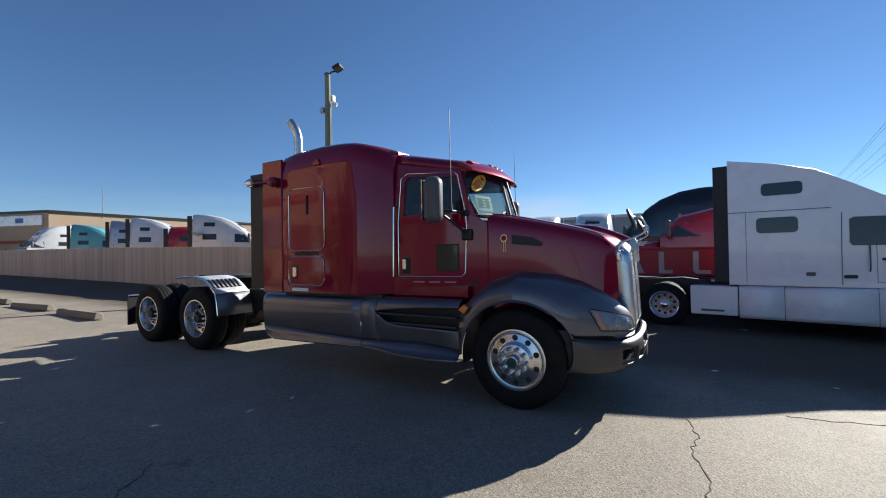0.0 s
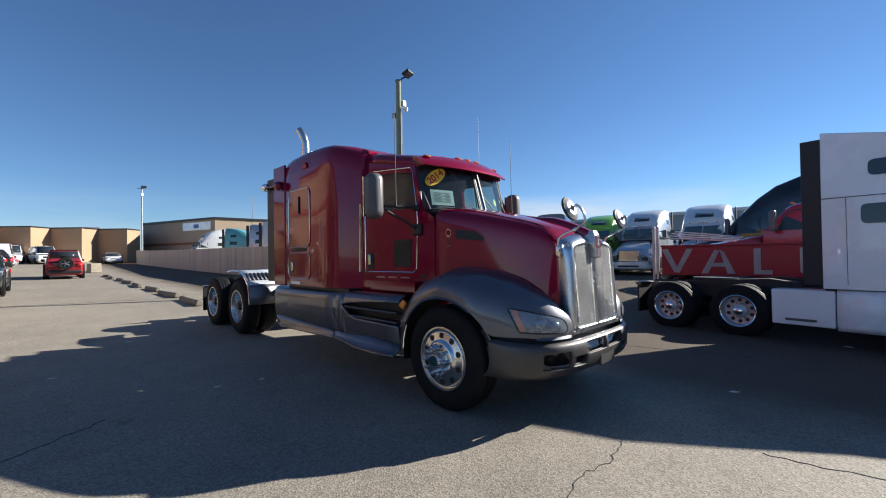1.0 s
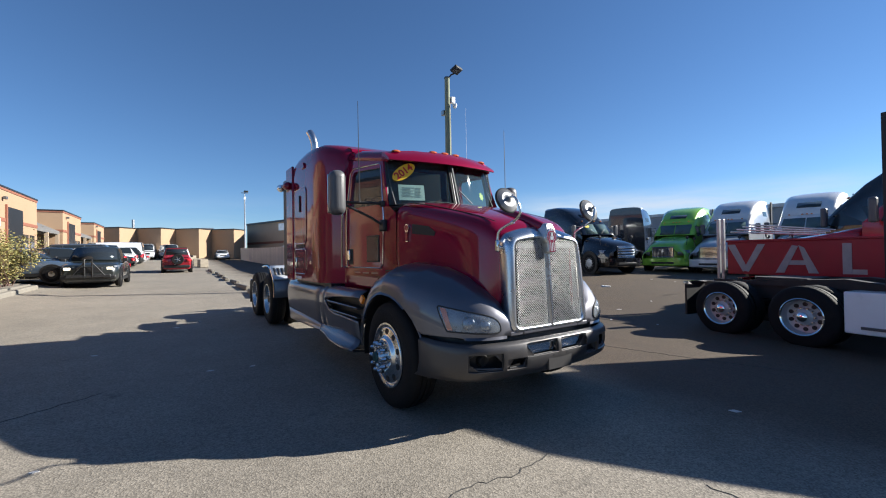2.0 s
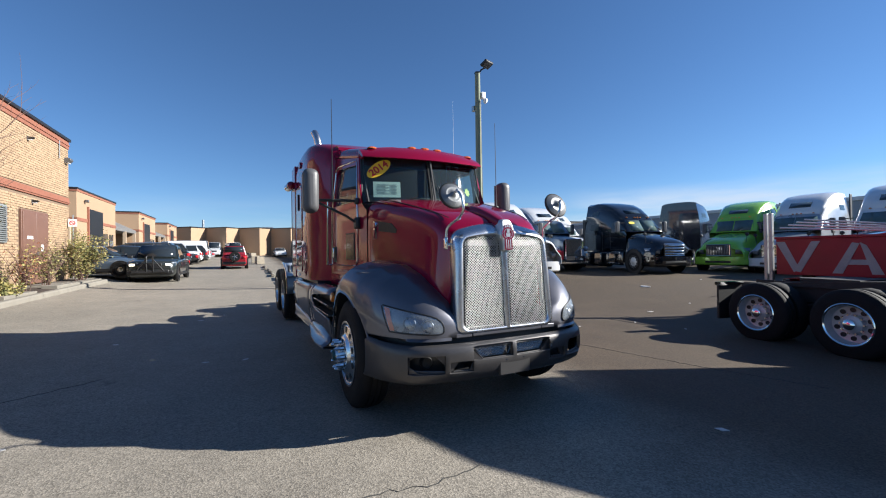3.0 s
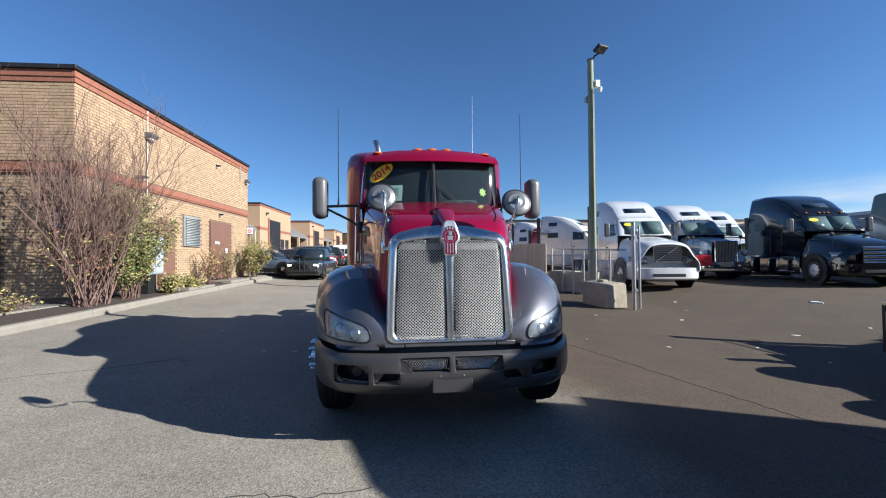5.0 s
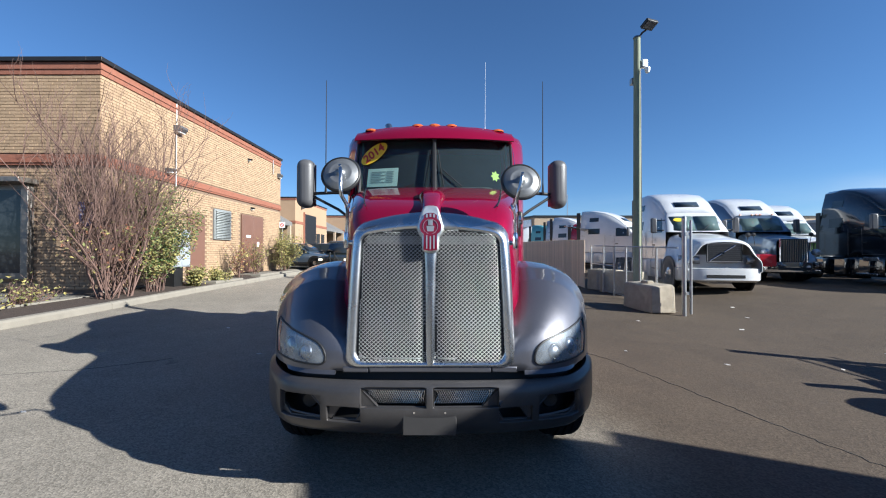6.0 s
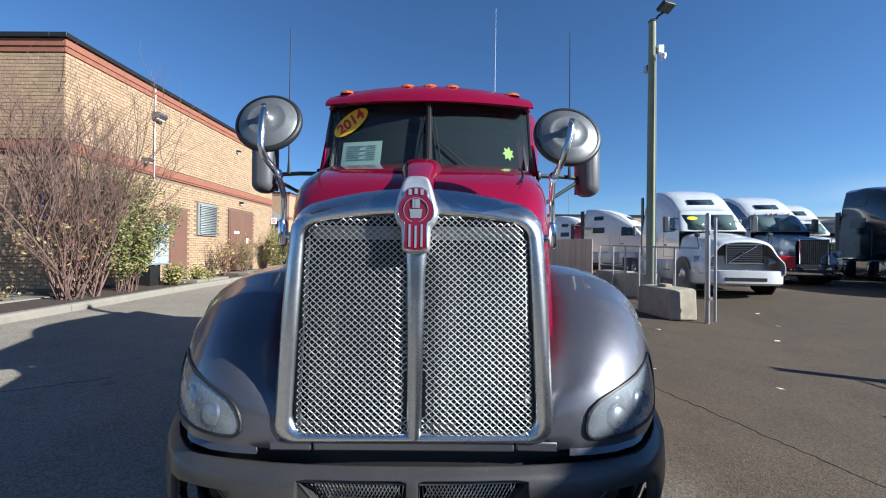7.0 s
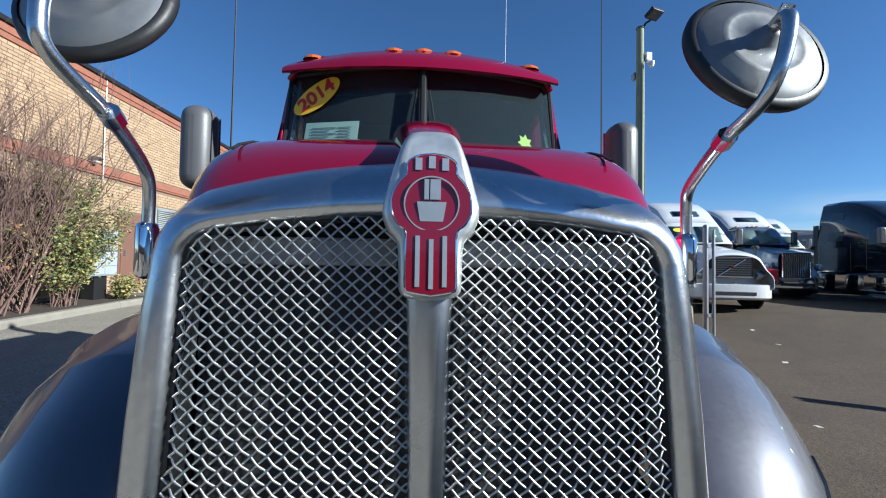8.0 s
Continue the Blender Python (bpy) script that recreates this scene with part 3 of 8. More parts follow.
for k in range(12):
    part("loading_door", S().box(-66 + k * 10, -62 + k * 10, 61.9, 62.05, 0.2, 4.0), WHITEP, ls)
# made-up block, added out of view behind the camera
sb = thing("unseen_unit", pose(0, 0, 0), "added tan unit, out of view behind the walk", "building")
part("wall", S().box(34, 60, -40, 60, -0.4, 6.5), STUCCO, sb)

# ---- fence, gate, pole, blocks ----
WOOD = surf("weathered_fence_board", (0.65, 0.51, 0.38), 0.85, 0, 0, 0.2, 3.0, 0.5, 50, random_ob=0.7, dirt=(0.5, 0.35, 0.23), damt=0.5, dscale=0.4)
fn = thing("fence", pose(0, 0, 0), "weathered brown wooden board fence", "fence", kind="structure")
brd = S().box(-0.075, 0.075, -0.012, 0.012, 0, 1.0).mesh("board", WOOD, 0)
rng = random.Random(4)
FY = 10.4
rail = S()
for zz in (0.35, 1.5):
    rail.loft([[(xx, FY + 0.02, land(xx, FY) + zz), (xx, FY + 0.08, land(xx, FY) + zz), (xx, FY + 0.08, land(xx, FY) + zz + 0.09), (xx, FY + 0.02, land(xx, FY) + zz + 0.09)] for xx in np.arange(-68, -13.6, 2.0)])
part("rail", rail, WOOD, fn)
far_boards = S()
n_b = 0
xx = -13.8
while xx > -68:
    h = 1.82 + rng.uniform(-0.01, 0.01)
    if n_b < 290:
        o = new("board", brd)
        o.parent = fn
        o.location = (xx, FY + rng.uniform(-0.006, 0.006), land(xx, FY))
        o.scale = (1, 1, h)
        n_b += 1
        xx -= 0.158
    else:
        far_boards.box(xx - 0.2, xx + 0.2, FY - 0.012, FY + 0.012, land(xx, FY), land(xx, FY) + h)
        xx -= 0.41
tagged(part("board_row", far_boards, WOOD, fn), kind="stuff")
# chain-link bay and gate posts
cl = thing("chain_link_fence", pose(0, 0, 0), "galvanised chain-link fence bay beside the lamp pole", "fence")
def cz(x):
    return land(x, 10.6)
for px in (-13.6, -12.4, -11.5, -10.6, -9.7, -8.8):
    part("post", S().tube([(px, 10.6, cz(px)), (px, 10.6, cz(px) + 1.62)], 0.03, 8), STEEL, cl)
part("top_rail", S().tube([(-13.6, 10.6, cz(-13.6) + 1.6), (-7.9, 10.65, cz(-8) + 1.6)], 0.022, 6), STEEL, cl)
part("mid_rail", S().tube([(-13.6, 10.6, cz(-13.6) + 0.95), (-11.5, 10.62, cz(-11.5) + 0.95)], 0.018, 6), STEEL, cl)
part("bottom_wire", S().tube([(-13.6, 10.6, cz(-13.6) + 0.08), (-7.9, 10.65, cz(-8) + 0.08)], 0.006, 5), STEEL, cl)
net = S()
for k in range(0, 110):
    x0 = -13.6 + k * 0.075 - 1.5
    for dr in (1, -1):
        pts = []
        for j in (0.0, 1.0):
            xx = x0 + 1.5 * (j if dr > 0 else 1 - j)
            pts.append((xx, 10.6 + 0.006 * dr, cz(-11) + 0.08 + 1.5 * j))
        (xa, ya, za), (xb, yb, zb) = pts
        lo, hi = -13.58, -7.95
        def clip(p, q, lim):
            f = (lim - p[0]) / (q[0] - p[0])
            return (lim, p[1], p[2] + f * (q[2] - p[2]))
        a, b = pts if pts[0][0] < pts[1][0] else pts[::-1]
        if b[0] < lo + 0.02 or a[0] > hi - 0.02:
            continue
        if a[0] < lo:
            a = clip(a, b, lo)
        if b[0] > hi:
            b = clip(a, b, hi)
        net.tube([a, b], 0.0022, 3, False)
part("wire_mesh", net, STEEL, cl, "thin diamond wire mesh", fix=False)
gp = thing("gate_post", pose(-7.8, 10.75, land(-7.8, 10.75)), "paired galvanised gate posts with hinges", "gate post")
part("post", S().tube([(0, 0, 0), (0, 0, 2.3)], 0.052, 12), STEEL, gp)
part("post_cap", S().revolve([(0.001, 0.06), (0.04, 0.04), (0.058, 0.0)], 12, "z", (0, 0, 2.3)), STEEL, gp)
part("gate_stile", S().tube([(0.05, 0.13, 0.05), (0.05, 0.13, 2.25)], 0.03, 10), STEEL, gp)
for z in (0.5, 1.9):
    part("hinge", S().box(-0.01, 0.06, 0.0, 0.15, z, z + 0.07), STEEL, gp)
blk = thing("concrete_block", pose(-8.65, 10.33, land(-8.65, 10.4), 0, 0, 6), "chipped pale concrete barrier block at the fence", "barrier")
bk = S().loft([[(-0.66, -0.31, 0), (0.62, -0.31, 0), (0.62, 0.31, 0), (-0.66, 0.31, 0)], [(-0.65, -0.3, 0.62), (0.61, -0.29, 0.6), (0.61, 0.29, 0.63), (-0.65, 0.3, 0.64)], [(-0.60, -0.26, 0.68), (0.55, -0.24, 0.66), (0.57, 0.25, 0.69), (-0.61, 0.26, 0.7)]])
bk.box(-0.2, 0.1, -0.1, 0.08, 0.66, 0.75)
part("block", bk, BLOCKC, blk, bevel=0.025)
for k, (bx, by) in enumerate(((-46.2, 3.9), (-43.3, 4.25), (-62, 3.8), (-13.0, 11.0), (-12.2, 11.2))):
    b2 = thing("concrete_block", pose(bx, by, land(bx, by), 0, 0, 8 * k), "pale concrete barrier block standing on the asphalt", "barrier", "barrier blocks")
    part("block", S().loft([[(-0.7, -0.35, 0), (0.7, -0.35, 0), (0.7, 0.35, 0), (-0.7, 0.35, 0)], [(-0.68, -0.33, 0.75), (0.68, -0.33, 0.77), (0.68, 0.33, 0.75), (-0.68, 0.33, 0.76)]]), BLOCKC, b2, bevel=0.03)
# wheel stops in a line behind the red tractor
for k in range(8):
    bx = -13.0 - 3.3 * k
    by = 4.46 + 0.05 * ((k * 7) % 3 - 1)
    w_ = thing("wheel_stop", pose(bx, by, land(bx, by), 0, -0.7, 2 * ((k * 5) % 3 - 1)), "worn pale concrete wheel stop on the asphalt", "wheel stop", "wheel stops")
    part("stop", S().loft([[(xx, -0.1, 0), (xx, 0.1, 0), (xx, 0.075, 0.13), (xx, 0.04, 0.155), (xx, -0.04, 0.155), (xx, -0.075, 0.13)] for xx in (-1.25, -0.7, 0.0, 0.7, 1.25)]), CONC, w_, bevel=0.015)
# wooden lamp pole with floodlight and camera
POLEW = surf("weathered_pole_wood", (0.23, 0.255, 0.175), 0.8, 0, 0, 0.2, 2.0, 0.5, 40, dirt=(0.2, 0.2, 0.13), damt=0.4, dscale=2)
pl = thing("lamp_pole", pose(-11.32, 11.28, land(-11.25, 11.42)), "tall weathered wooden pole with a floodlight and camera", "lamp pole")
part("pole", S().tube([(0, 0, -0.1), (0, 0, 4.0), (0, 0, 8.35)], [0.135, 0.12, 0.10], 14), POLEW, pl)
part("pole_cap", S().revolve([(0.001, 8.42), (0.1, 8.38), (0.125, 8.33)], 12, "z"), STEEL, pl)
part("lamp_bracket", S().tube([(0, 0, 8.25), (0.1, 0.12, 8.45), (0.2, 0.22, 8.5)], 0.03, 6), BLACK, pl)
fl = part("floodlight", S().box(-0.06, 0.05, -0.22, 0.22, -0.16, 0.16), BLACK, pl, "black floodlight head", bevel=0.02)
fl.matrix_basis = pose(0.3, 0.25, 8.6, 0, 65, 20)
part("lamp_glass", S().box(0.05, 0.056, -0.19, 0.19, -0.13, 0.13), surf("dark_lamp_glass", (0.1, 0.1, 0.11), 0.3), fl)
part("camera_box", S().box(-0.05, 0.12, 0.12, 0.3, 7.35, 7.6), WHITEP, pl, "white camera box", bevel=0.02)
part("camera_dome", S().revolve([(0.001, -0.13), (0.06, -0.1), (0.09, -0.02), (0.09, 0.05), (0.001, 0.07)], 14, "z", (0.1, 0.28, 7.27)), WHITEP, pl)
part("camera_box", S().box(-0.3, -0.12, -0.12, 0.05, 6.9, 7.1), STEEL, pl, bevel=0.02)
part("cable", S().tube([(0.12, 0.05, 7.3), (0.15, 0.06, 4.0), (0.17, 0.06, 0.3)], 0.012, 5), BLACK, pl)
pz = land(-67, 10.5)
p2 = thing("lamp_pole", pose(-67, 10.9, pz), "tall grey street lamp pole at the fence end", "lamp pole")
part("pole", S().tube([(0, 0, 0), (0, 0, 10.6)], [0.11, 0.08], 10), STEEL, p2)
part("floodlight", S().box(-0.15, 0.3, -0.1, 0.5, 10.35, 10.6), BLACK, p2, bevel=0.03)
part("cross_arm", S().box(-0.05, 0.05, -0.5, 0.5, 10.2, 10.3), STEEL, p2)
part("camera_box", S().box(0.1, 0.35, -0.15, 0.15, 9.2, 9.6), WHITEP, p2)
# overhead wires on far poles
wp = thing("power_line", pose(0, 0, 0), "far overhead power line on wooden poles", "power line")
for px, py in ((6.0, -23), (28.5, 118)):
    part("pole", S().tube([(px, py, -0.5), (px, py, 15)], 0.16, 8), POLEW, wp)
    part("cross_arm", S().tube([(px - 1, py + 0.6, 14), (px + 1, py - 0.6, 14)], 0.08, 6), POLEW, wp)
for z, o in ((14.8, 0), (14.1, 0.9), (14.1, -0.9), (12.2, 0.2), (11.5, 0.2)):
    for (xa, ya), (xb, yb) in (((13.5, 24), (28.5, 118)), ((13.5, 24), (6.0, -23))):
        part("wire", S().tube([(xa + (xb - xa) * k / 8 + o, ya + (yb - ya) * k / 8 + o * 0.5, z - 0.6 * math.sin(math.pi * k / 8)) for k in range(9)], 0.018, 4, False), BLACK, wp)
# ---- the wine-red tractor ----
ROOFAMBER = surf("deep_amber_lens", (0.5, 0.11, 0.025), 0.2, 0, 0.4, 0.08)
PROJ = surf("lamp_projector", (0.36, 0.38, 0.4), 0.28, 0.9, 0, 0.1, 20)
POLISHED = surf("polished_alloy", (0.72, 0.72, 0.71), 0.22, 1.0, 0, 0.06, 14, 0.05, 200, rvary=0.06)
WIRE = surf("bright_wire", (0.57, 0.57, 0.56), 0.4, 1.0, 0, 0.05, 30)

FENDERALU = surf("bright_fender_sheet", (0.62, 0.64, 0.66), 0.42, 0.45, 0.2, 0.08, 6)
FENDERGREY = surf("grey_fender_plate", (0.16, 0.165, 0.18), 0.4, 0.5, 0, 0.12, 5)
HUBTEAL = surf("hub_teal", (0.02, 0.07, 0.08), 0.3, 0.3, 0, 0.1, 20)


def tyre_wheel(parent, x, y, z, r, w, side, rim_mat, style="holes", nuts=True, deep=0.0):
    """A road wheel: tyre, rim and hub. side is the way the outer face looks along y (+1 or -1)."""
    t = S()
    t.revolve([(r * 0.57, -w / 2 + 0.02), (r * 0.62, -w / 2), (r * 0.86, -w / 2 - 0.005), (r * 0.955, -w / 2 + 0.02), (r * 0.985, -w / 2 + 0.05), (r * 0.985, -w * 0.19), (r * 0.965, -w * 0.185), (r * 0.965, -w * 0.15), (r, -w * 0.145),
               (r, -w * 0.03), (r * 0.975, -w * 0.025), (r * 0.975, w * 0.025), (r, w * 0.03), (r, w * 0.145), (r * 0.965, w * 0.15), (r * 0.965, w * 0.185), (r * 0.985, w * 0.19), (r * 0.985, w / 2 - 0.05),
               (r * 0.955, w / 2 - 0.02), (r * 0.86, w / 2 + 0.005), (r * 0.62, w / 2), (r * 0.57, w / 2 - 0.02)], 48, "y")
    wheel = part("wheel", t, RUBBER, parent)
    wheel.location = (x, y, z)
    s = side
    o = w / 2 * s
    rr = r * 0.6
    d = S()
    if style == "holes":          # convex steer wheel
        prof = [(rr, o - 0.03 * s), (rr, o + 0.006 * s), (rr * 0.95, o + 0.008 * s), (rr * 0.93, o - 0.018 * s), (rr * 0.895, o - 0.022 * s), (rr * 0.86, o - 0.002 * s), (rr * 0.83, o + 0.002 * s), (rr * 0.63, o + 0.008 * s), (rr * 0.585, o + 0.016 * s), (rr * 0.54, o + 0.038 * s), (rr * 0.5, o + 0.045 * s), (rr * 0.3, o + 0.045 * s), (0.001, o + 0.045 * s)]
        hole_r, hole_o = rr * 0.73, o - 0.001 * s
        hub_o = o + 0.045 * s
    else:                         # dished drive wheel
        dd = 0.13 + deep
        prof = [(rr, o - 0.03 * s), (rr, o + 0.004 * s), (rr * 0.94, o + 0.004 * s), (rr * 0.9, o - 0.03 * s), (rr * 0.84, o - dd * s), (rr * 0.5, o - (dd + 0.02) * s), (rr * 0.45, o - (dd - 0.01) * s), (0.001, o - (dd - 0.01) * s)]
        hole_r, hole_o = rr * 0.67, o - (dd + 0.006) * s
        hub_o = o - (dd - 0.01) * s
    d.revolve(prof, 40, "y")
    part("rim", d, rim_mat, wheel, fix=True)
    if nuts:
        # rim is not pierced: black discs stand for the shaded hand holes
        hole = S().disc((0, 0, 0), rr * 0.095, "y", 0.02, 14).mesh("hand_hole", BLACK)
        for k in range(10):
            a = 2 * math.pi * (k + 0.5) / 10
            ho = new("hand_hole", hole)
            ho.parent, ho.location = wheel, (hole_r * math.cos(a), hole_o, hole_r * math.sin(a))
    hb = S()
    cap = rr * 0.24
    if style == "holes":
        hb.revolve([(cap, hub_o - 0.01 * s), (cap, hub_o + 0.05 * s), (cap * 0.8, hub_o + 0.075 * s), (0.001, hub_o + 0.085 * s)], 20, "y")
    else:
        hb.revolve([(cap * 1.2, hub_o), (cap * 1.1, hub_o + 0.06 * s), (cap * 0.9, hub_o + 0.10 * s), (0.001, hub_o + 0.10 * s)], 20, "y")
    part("hub", hb, rim_mat if style == "holes" else FRAMEBLK, wheel)
    if style == "holes":
        part("hub_cap", S().revolve([(cap * 0.72, hub_o + 0.078 * s), (cap * 0.6, hub_o + 0.094 * s), (0.001, hub_o + 0.097 * s)], 20, "y"), HUBTEAL, wheel, "dark teal hub cap")
    if nuts:
        nut = S().revolve([(0.022, -0.04 * s), (0.022, 0.01 * s), (0.018, 0.045 * s), (0.008, 0.055 * s), (0.001, 0.055 * s)], 8, "y").mesh("lug_nut", CHROME)
        for k in range(10):
            a = 2 * math.pi * k / 10
            no = new("lug_nut", nut)
            no.parent, no.location = wheel, (rr * 0.42 * math.cos(a), hub_o + 0.03 * s, rr * 0.42 * math.sin(a))
    return wheel


# shapes that several parts of the truck share
fen_top = lerp([-2.1, -1.98, -1.8, -1.46, -1.1, -0.85, -0.65, -0.54, -0.46, -0.425, -0.41, -0.402], [0.95, 1.06, 1.2, 1.31, 1.29, 1.23, 1.14, 1.055, 0.96, 0.885, 0.81, 0.70])
fen_out = lerp([-2.1, -1.46, -1.1, -0.9, -0.75, -0.64, -0.56, -0.48, -0.435, -0.41, -0.402], [1.13, 1.17, 1.135, 1.08, 1.015, 0.95, 0.89, 0.80, 0.715, 0.62, 0.54])
fen_in = lerp([-2.1, -1.885, -1.29, -0.9, -0.5, -0.39], [0.79, 0.755, 0.62, 0.55, 0.46, 0.44])
fen_dip = lerp([-1.4, -0.9, -0.6, -0.48, -0.42, -0.402], [0.0, 0.05, 0.11, 0.12, 0.05, 0.0])
ARCH_X, ARCH_Z, ARCH_R = -1.45, 0.43, 0.605


def fen_bottom(x):
    d = x - ARCH_X
    base = 0.705 if x > ARCH_X else 0.42
    if abs(d) < ARCH_R:
        return max(base, ARCH_Z + math.sqrt(ARCH_R ** 2 - d * d)) if x > ARCH_X else ARCH_Z + math.sqrt(max(0, ARCH_R ** 2 - d * d))
    return base


def fender_point(x, u, side, lift=0.0):
    """u runs from the crease beside the bonnet (0) over the crown to the lower edge (1)."""
    zt, yo, yi, zb = fen_top(x), fen_out(x), fen_in(x), fen_bottom(x)
    w = max(yo - yi, 0.05)
    hgt = min(zt - zb, 0.42)
    if u < 0.7:
        a = u / 0.7 * math.pi / 2
        y = yi + (w + lift) * math.sin(a) ** 0.85
        z = zt + lift - hgt * (1 - math.cos(a) ** 0.8) - fen_dip(x) * max(0.0, 1 - u / 0.34) ** 2
    else:
        y = yo + lift
        z = (zt - hgt) + (zb - (zt - hgt)) * (u - 0.7) / 0.3
    return (x, side * y, z)


BUMP_Y = [0, 0.02, 0.04, 0.2, 0.36, 0.4, 0.5, 0.6, 0.64, 0.74, 0.85, 0.905, 0.968, 1.032, 1.074, 1.1, 1.116, 1.126]
bump_x = lerp([v * 0.95 for v in BUMP_Y], [-0.35, -0.35, -0.35, -0.353, -0.362, -0.365, -0.375, -0.392, -0.4, -0.425, -0.465, -0.51, -0.58, -0.67, -0.75, -0.82, -0.87, -0.91])


def red_tractor():
    T = thing("truck_tractor", pose(0, 5.075, 0, 0, 0, 1.0), "wine-red and grey conventional sleeper truck tractor on dark asphalt", "truck")
    # bonnet, raised along its middle
    BON = ((-0.535, 1.612, 0.455), (-0.555, 1.63, 0.461), (-0.57, 1.645, 0.468), (-0.61, 1.672, 0.495), (-0.66, 1.694, 0.522), (-0.75, 1.728, 0.552), (-0.9, 1.776, 0.59), (-1.29, 1.872, 0.668), (-1.66, 1.955, 0.745), (-1.885, 1.985, 0.79))
    st = []
    for x, top, hw in BON:
        k = max(0.0, min(1.0, (x + 1.3) / 0.75))
        kf = k * max(0.0, min(1.0, (-0.56 - x) / 0.12))
        q = max(0.0, min(1.0, (x + 0.70) / 0.13))
        st.append((x, [(0, top), (0.14, top - 0.003 - 0.004 * q), (hw * 0.55, top - 0.008 - 0.024 * q), (hw * 0.77, top - 0.018 - 0.05 * q), (hw * 0.89, top - 0.042 - 0.055 * q), (hw * 0.96, top - 0.088 - 0.045 * q), (hw * 0.99, top - 0.15 - 0.02 * q), (hw, top - 0.30), (hw + 0.012 * k + 0.03 * kf, 1.05), (hw + 0.018 * k + 0.03 * kf, 0.85)]))
    part("bonnet", S().loft(across(st), False), RED, T, "wine-red bonnet", sub=2, solid=0.02)
    # raised spine behind the badge
    sp = []
    for x, w, wb, h in [(-0.415, 0.036, 0.05, 1.628), (-0.5, 0.042, 0.057, 1.672), (-0.6, 0.05, 0.068, 1.718), (-0.7, 0.058, 0.08, 1.76), (-0.82, 0.064, 0.092, 1.802), (-0.9, 0.06, 0.094, 1.813), (-1.0, 0.05, 0.09, 1.822), (-1.15, 0.04, 0.08, 1.843), (-1.35, 0.02, 0.06, 1.884)]:
        sp.append([(x, -wb, h - 0.07), (x, -wb * 0.97, h - 0.035), (x, -w, h - 0.003), (x, 0, h), (x, w, h - 0.003), (x, wb * 0.97, h - 0.035), (x, wb, h - 0.07)])
    part("bonnet_spine", S().loft(sp, False), RED, T, sub=2)
    for s in (-1, 1):
        seam = [(x, s * hw * 0.8, top - 0.024) for x, top, hw in BON[4:]]
        part("bonnet_seam", S().tube(seam, 0.004, 5), BLACK, T)
        # dark vent and badge on the bonnet flank
        vent = S()
        pts = [(-1.60, 1.70), (-1.37, 1.665), (-1.27, 1.60), (-1.29, 1.565), (-1.60, 1.60)]
        def flank(x, z):
            return float(np.interp(x, [-1.885, -1.66, -1.29, -0.9], [0.785, 0.742, 0.657, 0.58]))
        ring_o = [(x, s * (flank(x, z) + 0.012), z) for x, z in pts]
        ring_i = [(x, s * (flank(x, z) - 0.05), z) for x, z in pts]
        vent.loft([ring_i, ring_o])
        part("bonnet_vent", vent, BLACK, T, "black bonnet air vent")
        bd = S()
        bd.disc((-1.68, s * 0.75, 1.665), 0.042, "y", 0.03, 20)
        bd.box(-1.705, -1.655, s * 0.75 - 0.014, s * 0.75 + 0.014, 1.52, 1.63)
        part("side_badge", bd, CHROME, T, "small chrome badge")
        bd2 = S()
        bd2.disc((-1.68, s * 0.764, 1.665), 0.03, "y", 0.012, 20)
        for k in range(2):
            bd2.box(-1.70 + 0.024 * k, -1.687 + 0.024 * k, s * 0.763 - 0.006, s * 0.763 + 0.006, 1.525, 1.62)
        part("side_badge_enamel", bd2, RED, T)
        # wing over the front wheel
        fx = sorted(set([-2.1, -2.06, -2.03, -1.98, -1.8, -1.7, -1.46, -1.3, -1.2, -1.1, -0.98, -0.85, -0.75, -0.65, -0.58, -0.52, -0.48, -0.455, -0.435, -0.42, -0.412, -0.406, -0.402]
                        + [ARCH_X + ARCH_R * math.cos(radians(a)) for a in range(6, 180, 12)]))
        us = [0, 0.1, 0.2, 0.3, 0.4, 0.5, 0.6, 0.66, 0.7, 0.8, 0.9, 0.97, 1.0]
        f = S().loft([[fender_point(x, u, s) for u in us] for x in fx], False)
        part("wing", f, GREY, T, "grey front wing", solid=0.025, smooth=60)
        lip = S().tube([(ARCH_X + ARCH_R * math.cos(radians(a)), s * (fen_out(ARCH_X + ARCH_R * math.cos(radians(a))) - 0.01), ARCH_Z + ARCH_R * math.sin(radians(a))) for a in range(0, 181, 10)], 0.011, 8)
        part("wheel_arch_lip", lip, GREY, T)
        lin = S().loft([[(ARCH_X + (ARCH_R - 0.01) * math.cos(radians(a)), s * min(yy, fen_out(ARCH_X + (ARCH_R - 0.01) * math.cos(radians(a))) - 0.03), ARCH_Z + (ARCH_R - 0.01) * math.sin(radians(a))) for a in range(-10, 191, 10)] for yy in (0.6, 1.15)], False)
        part("wheel_arch_liner", lin, BLACK, T)
        # headlamp, flush with the wing's front corner
        cx_, cy_ = -0.95, 0.50
        def skin(phi, z, lift):
            """The wing's surface at the height z, seen from a point inside it under the angle phi."""
            best = []
            for i in range(70):
                x = -0.95 + 0.55 * (i / 69) ** 0.6
                sect = [fender_point(x, u, 1) for u in (0, 0.1, 0.2, 0.3, 0.4, 0.5, 0.6, 0.66, 0.7, 1.0)]
                if sect[0][2] >= z:
                    zz = [-p[2] for p in sect]
                    y = float(np.interp(-z, zz, [p[1] for p in sect]))
                    best.append((math.atan2(y - cy_, x - cx_), math.hypot(y - cy_, x - cx_)))
            best.sort()
            r = float(np.interp(phi, [b[0] for b in best], [b[1] for b in best])) + lift
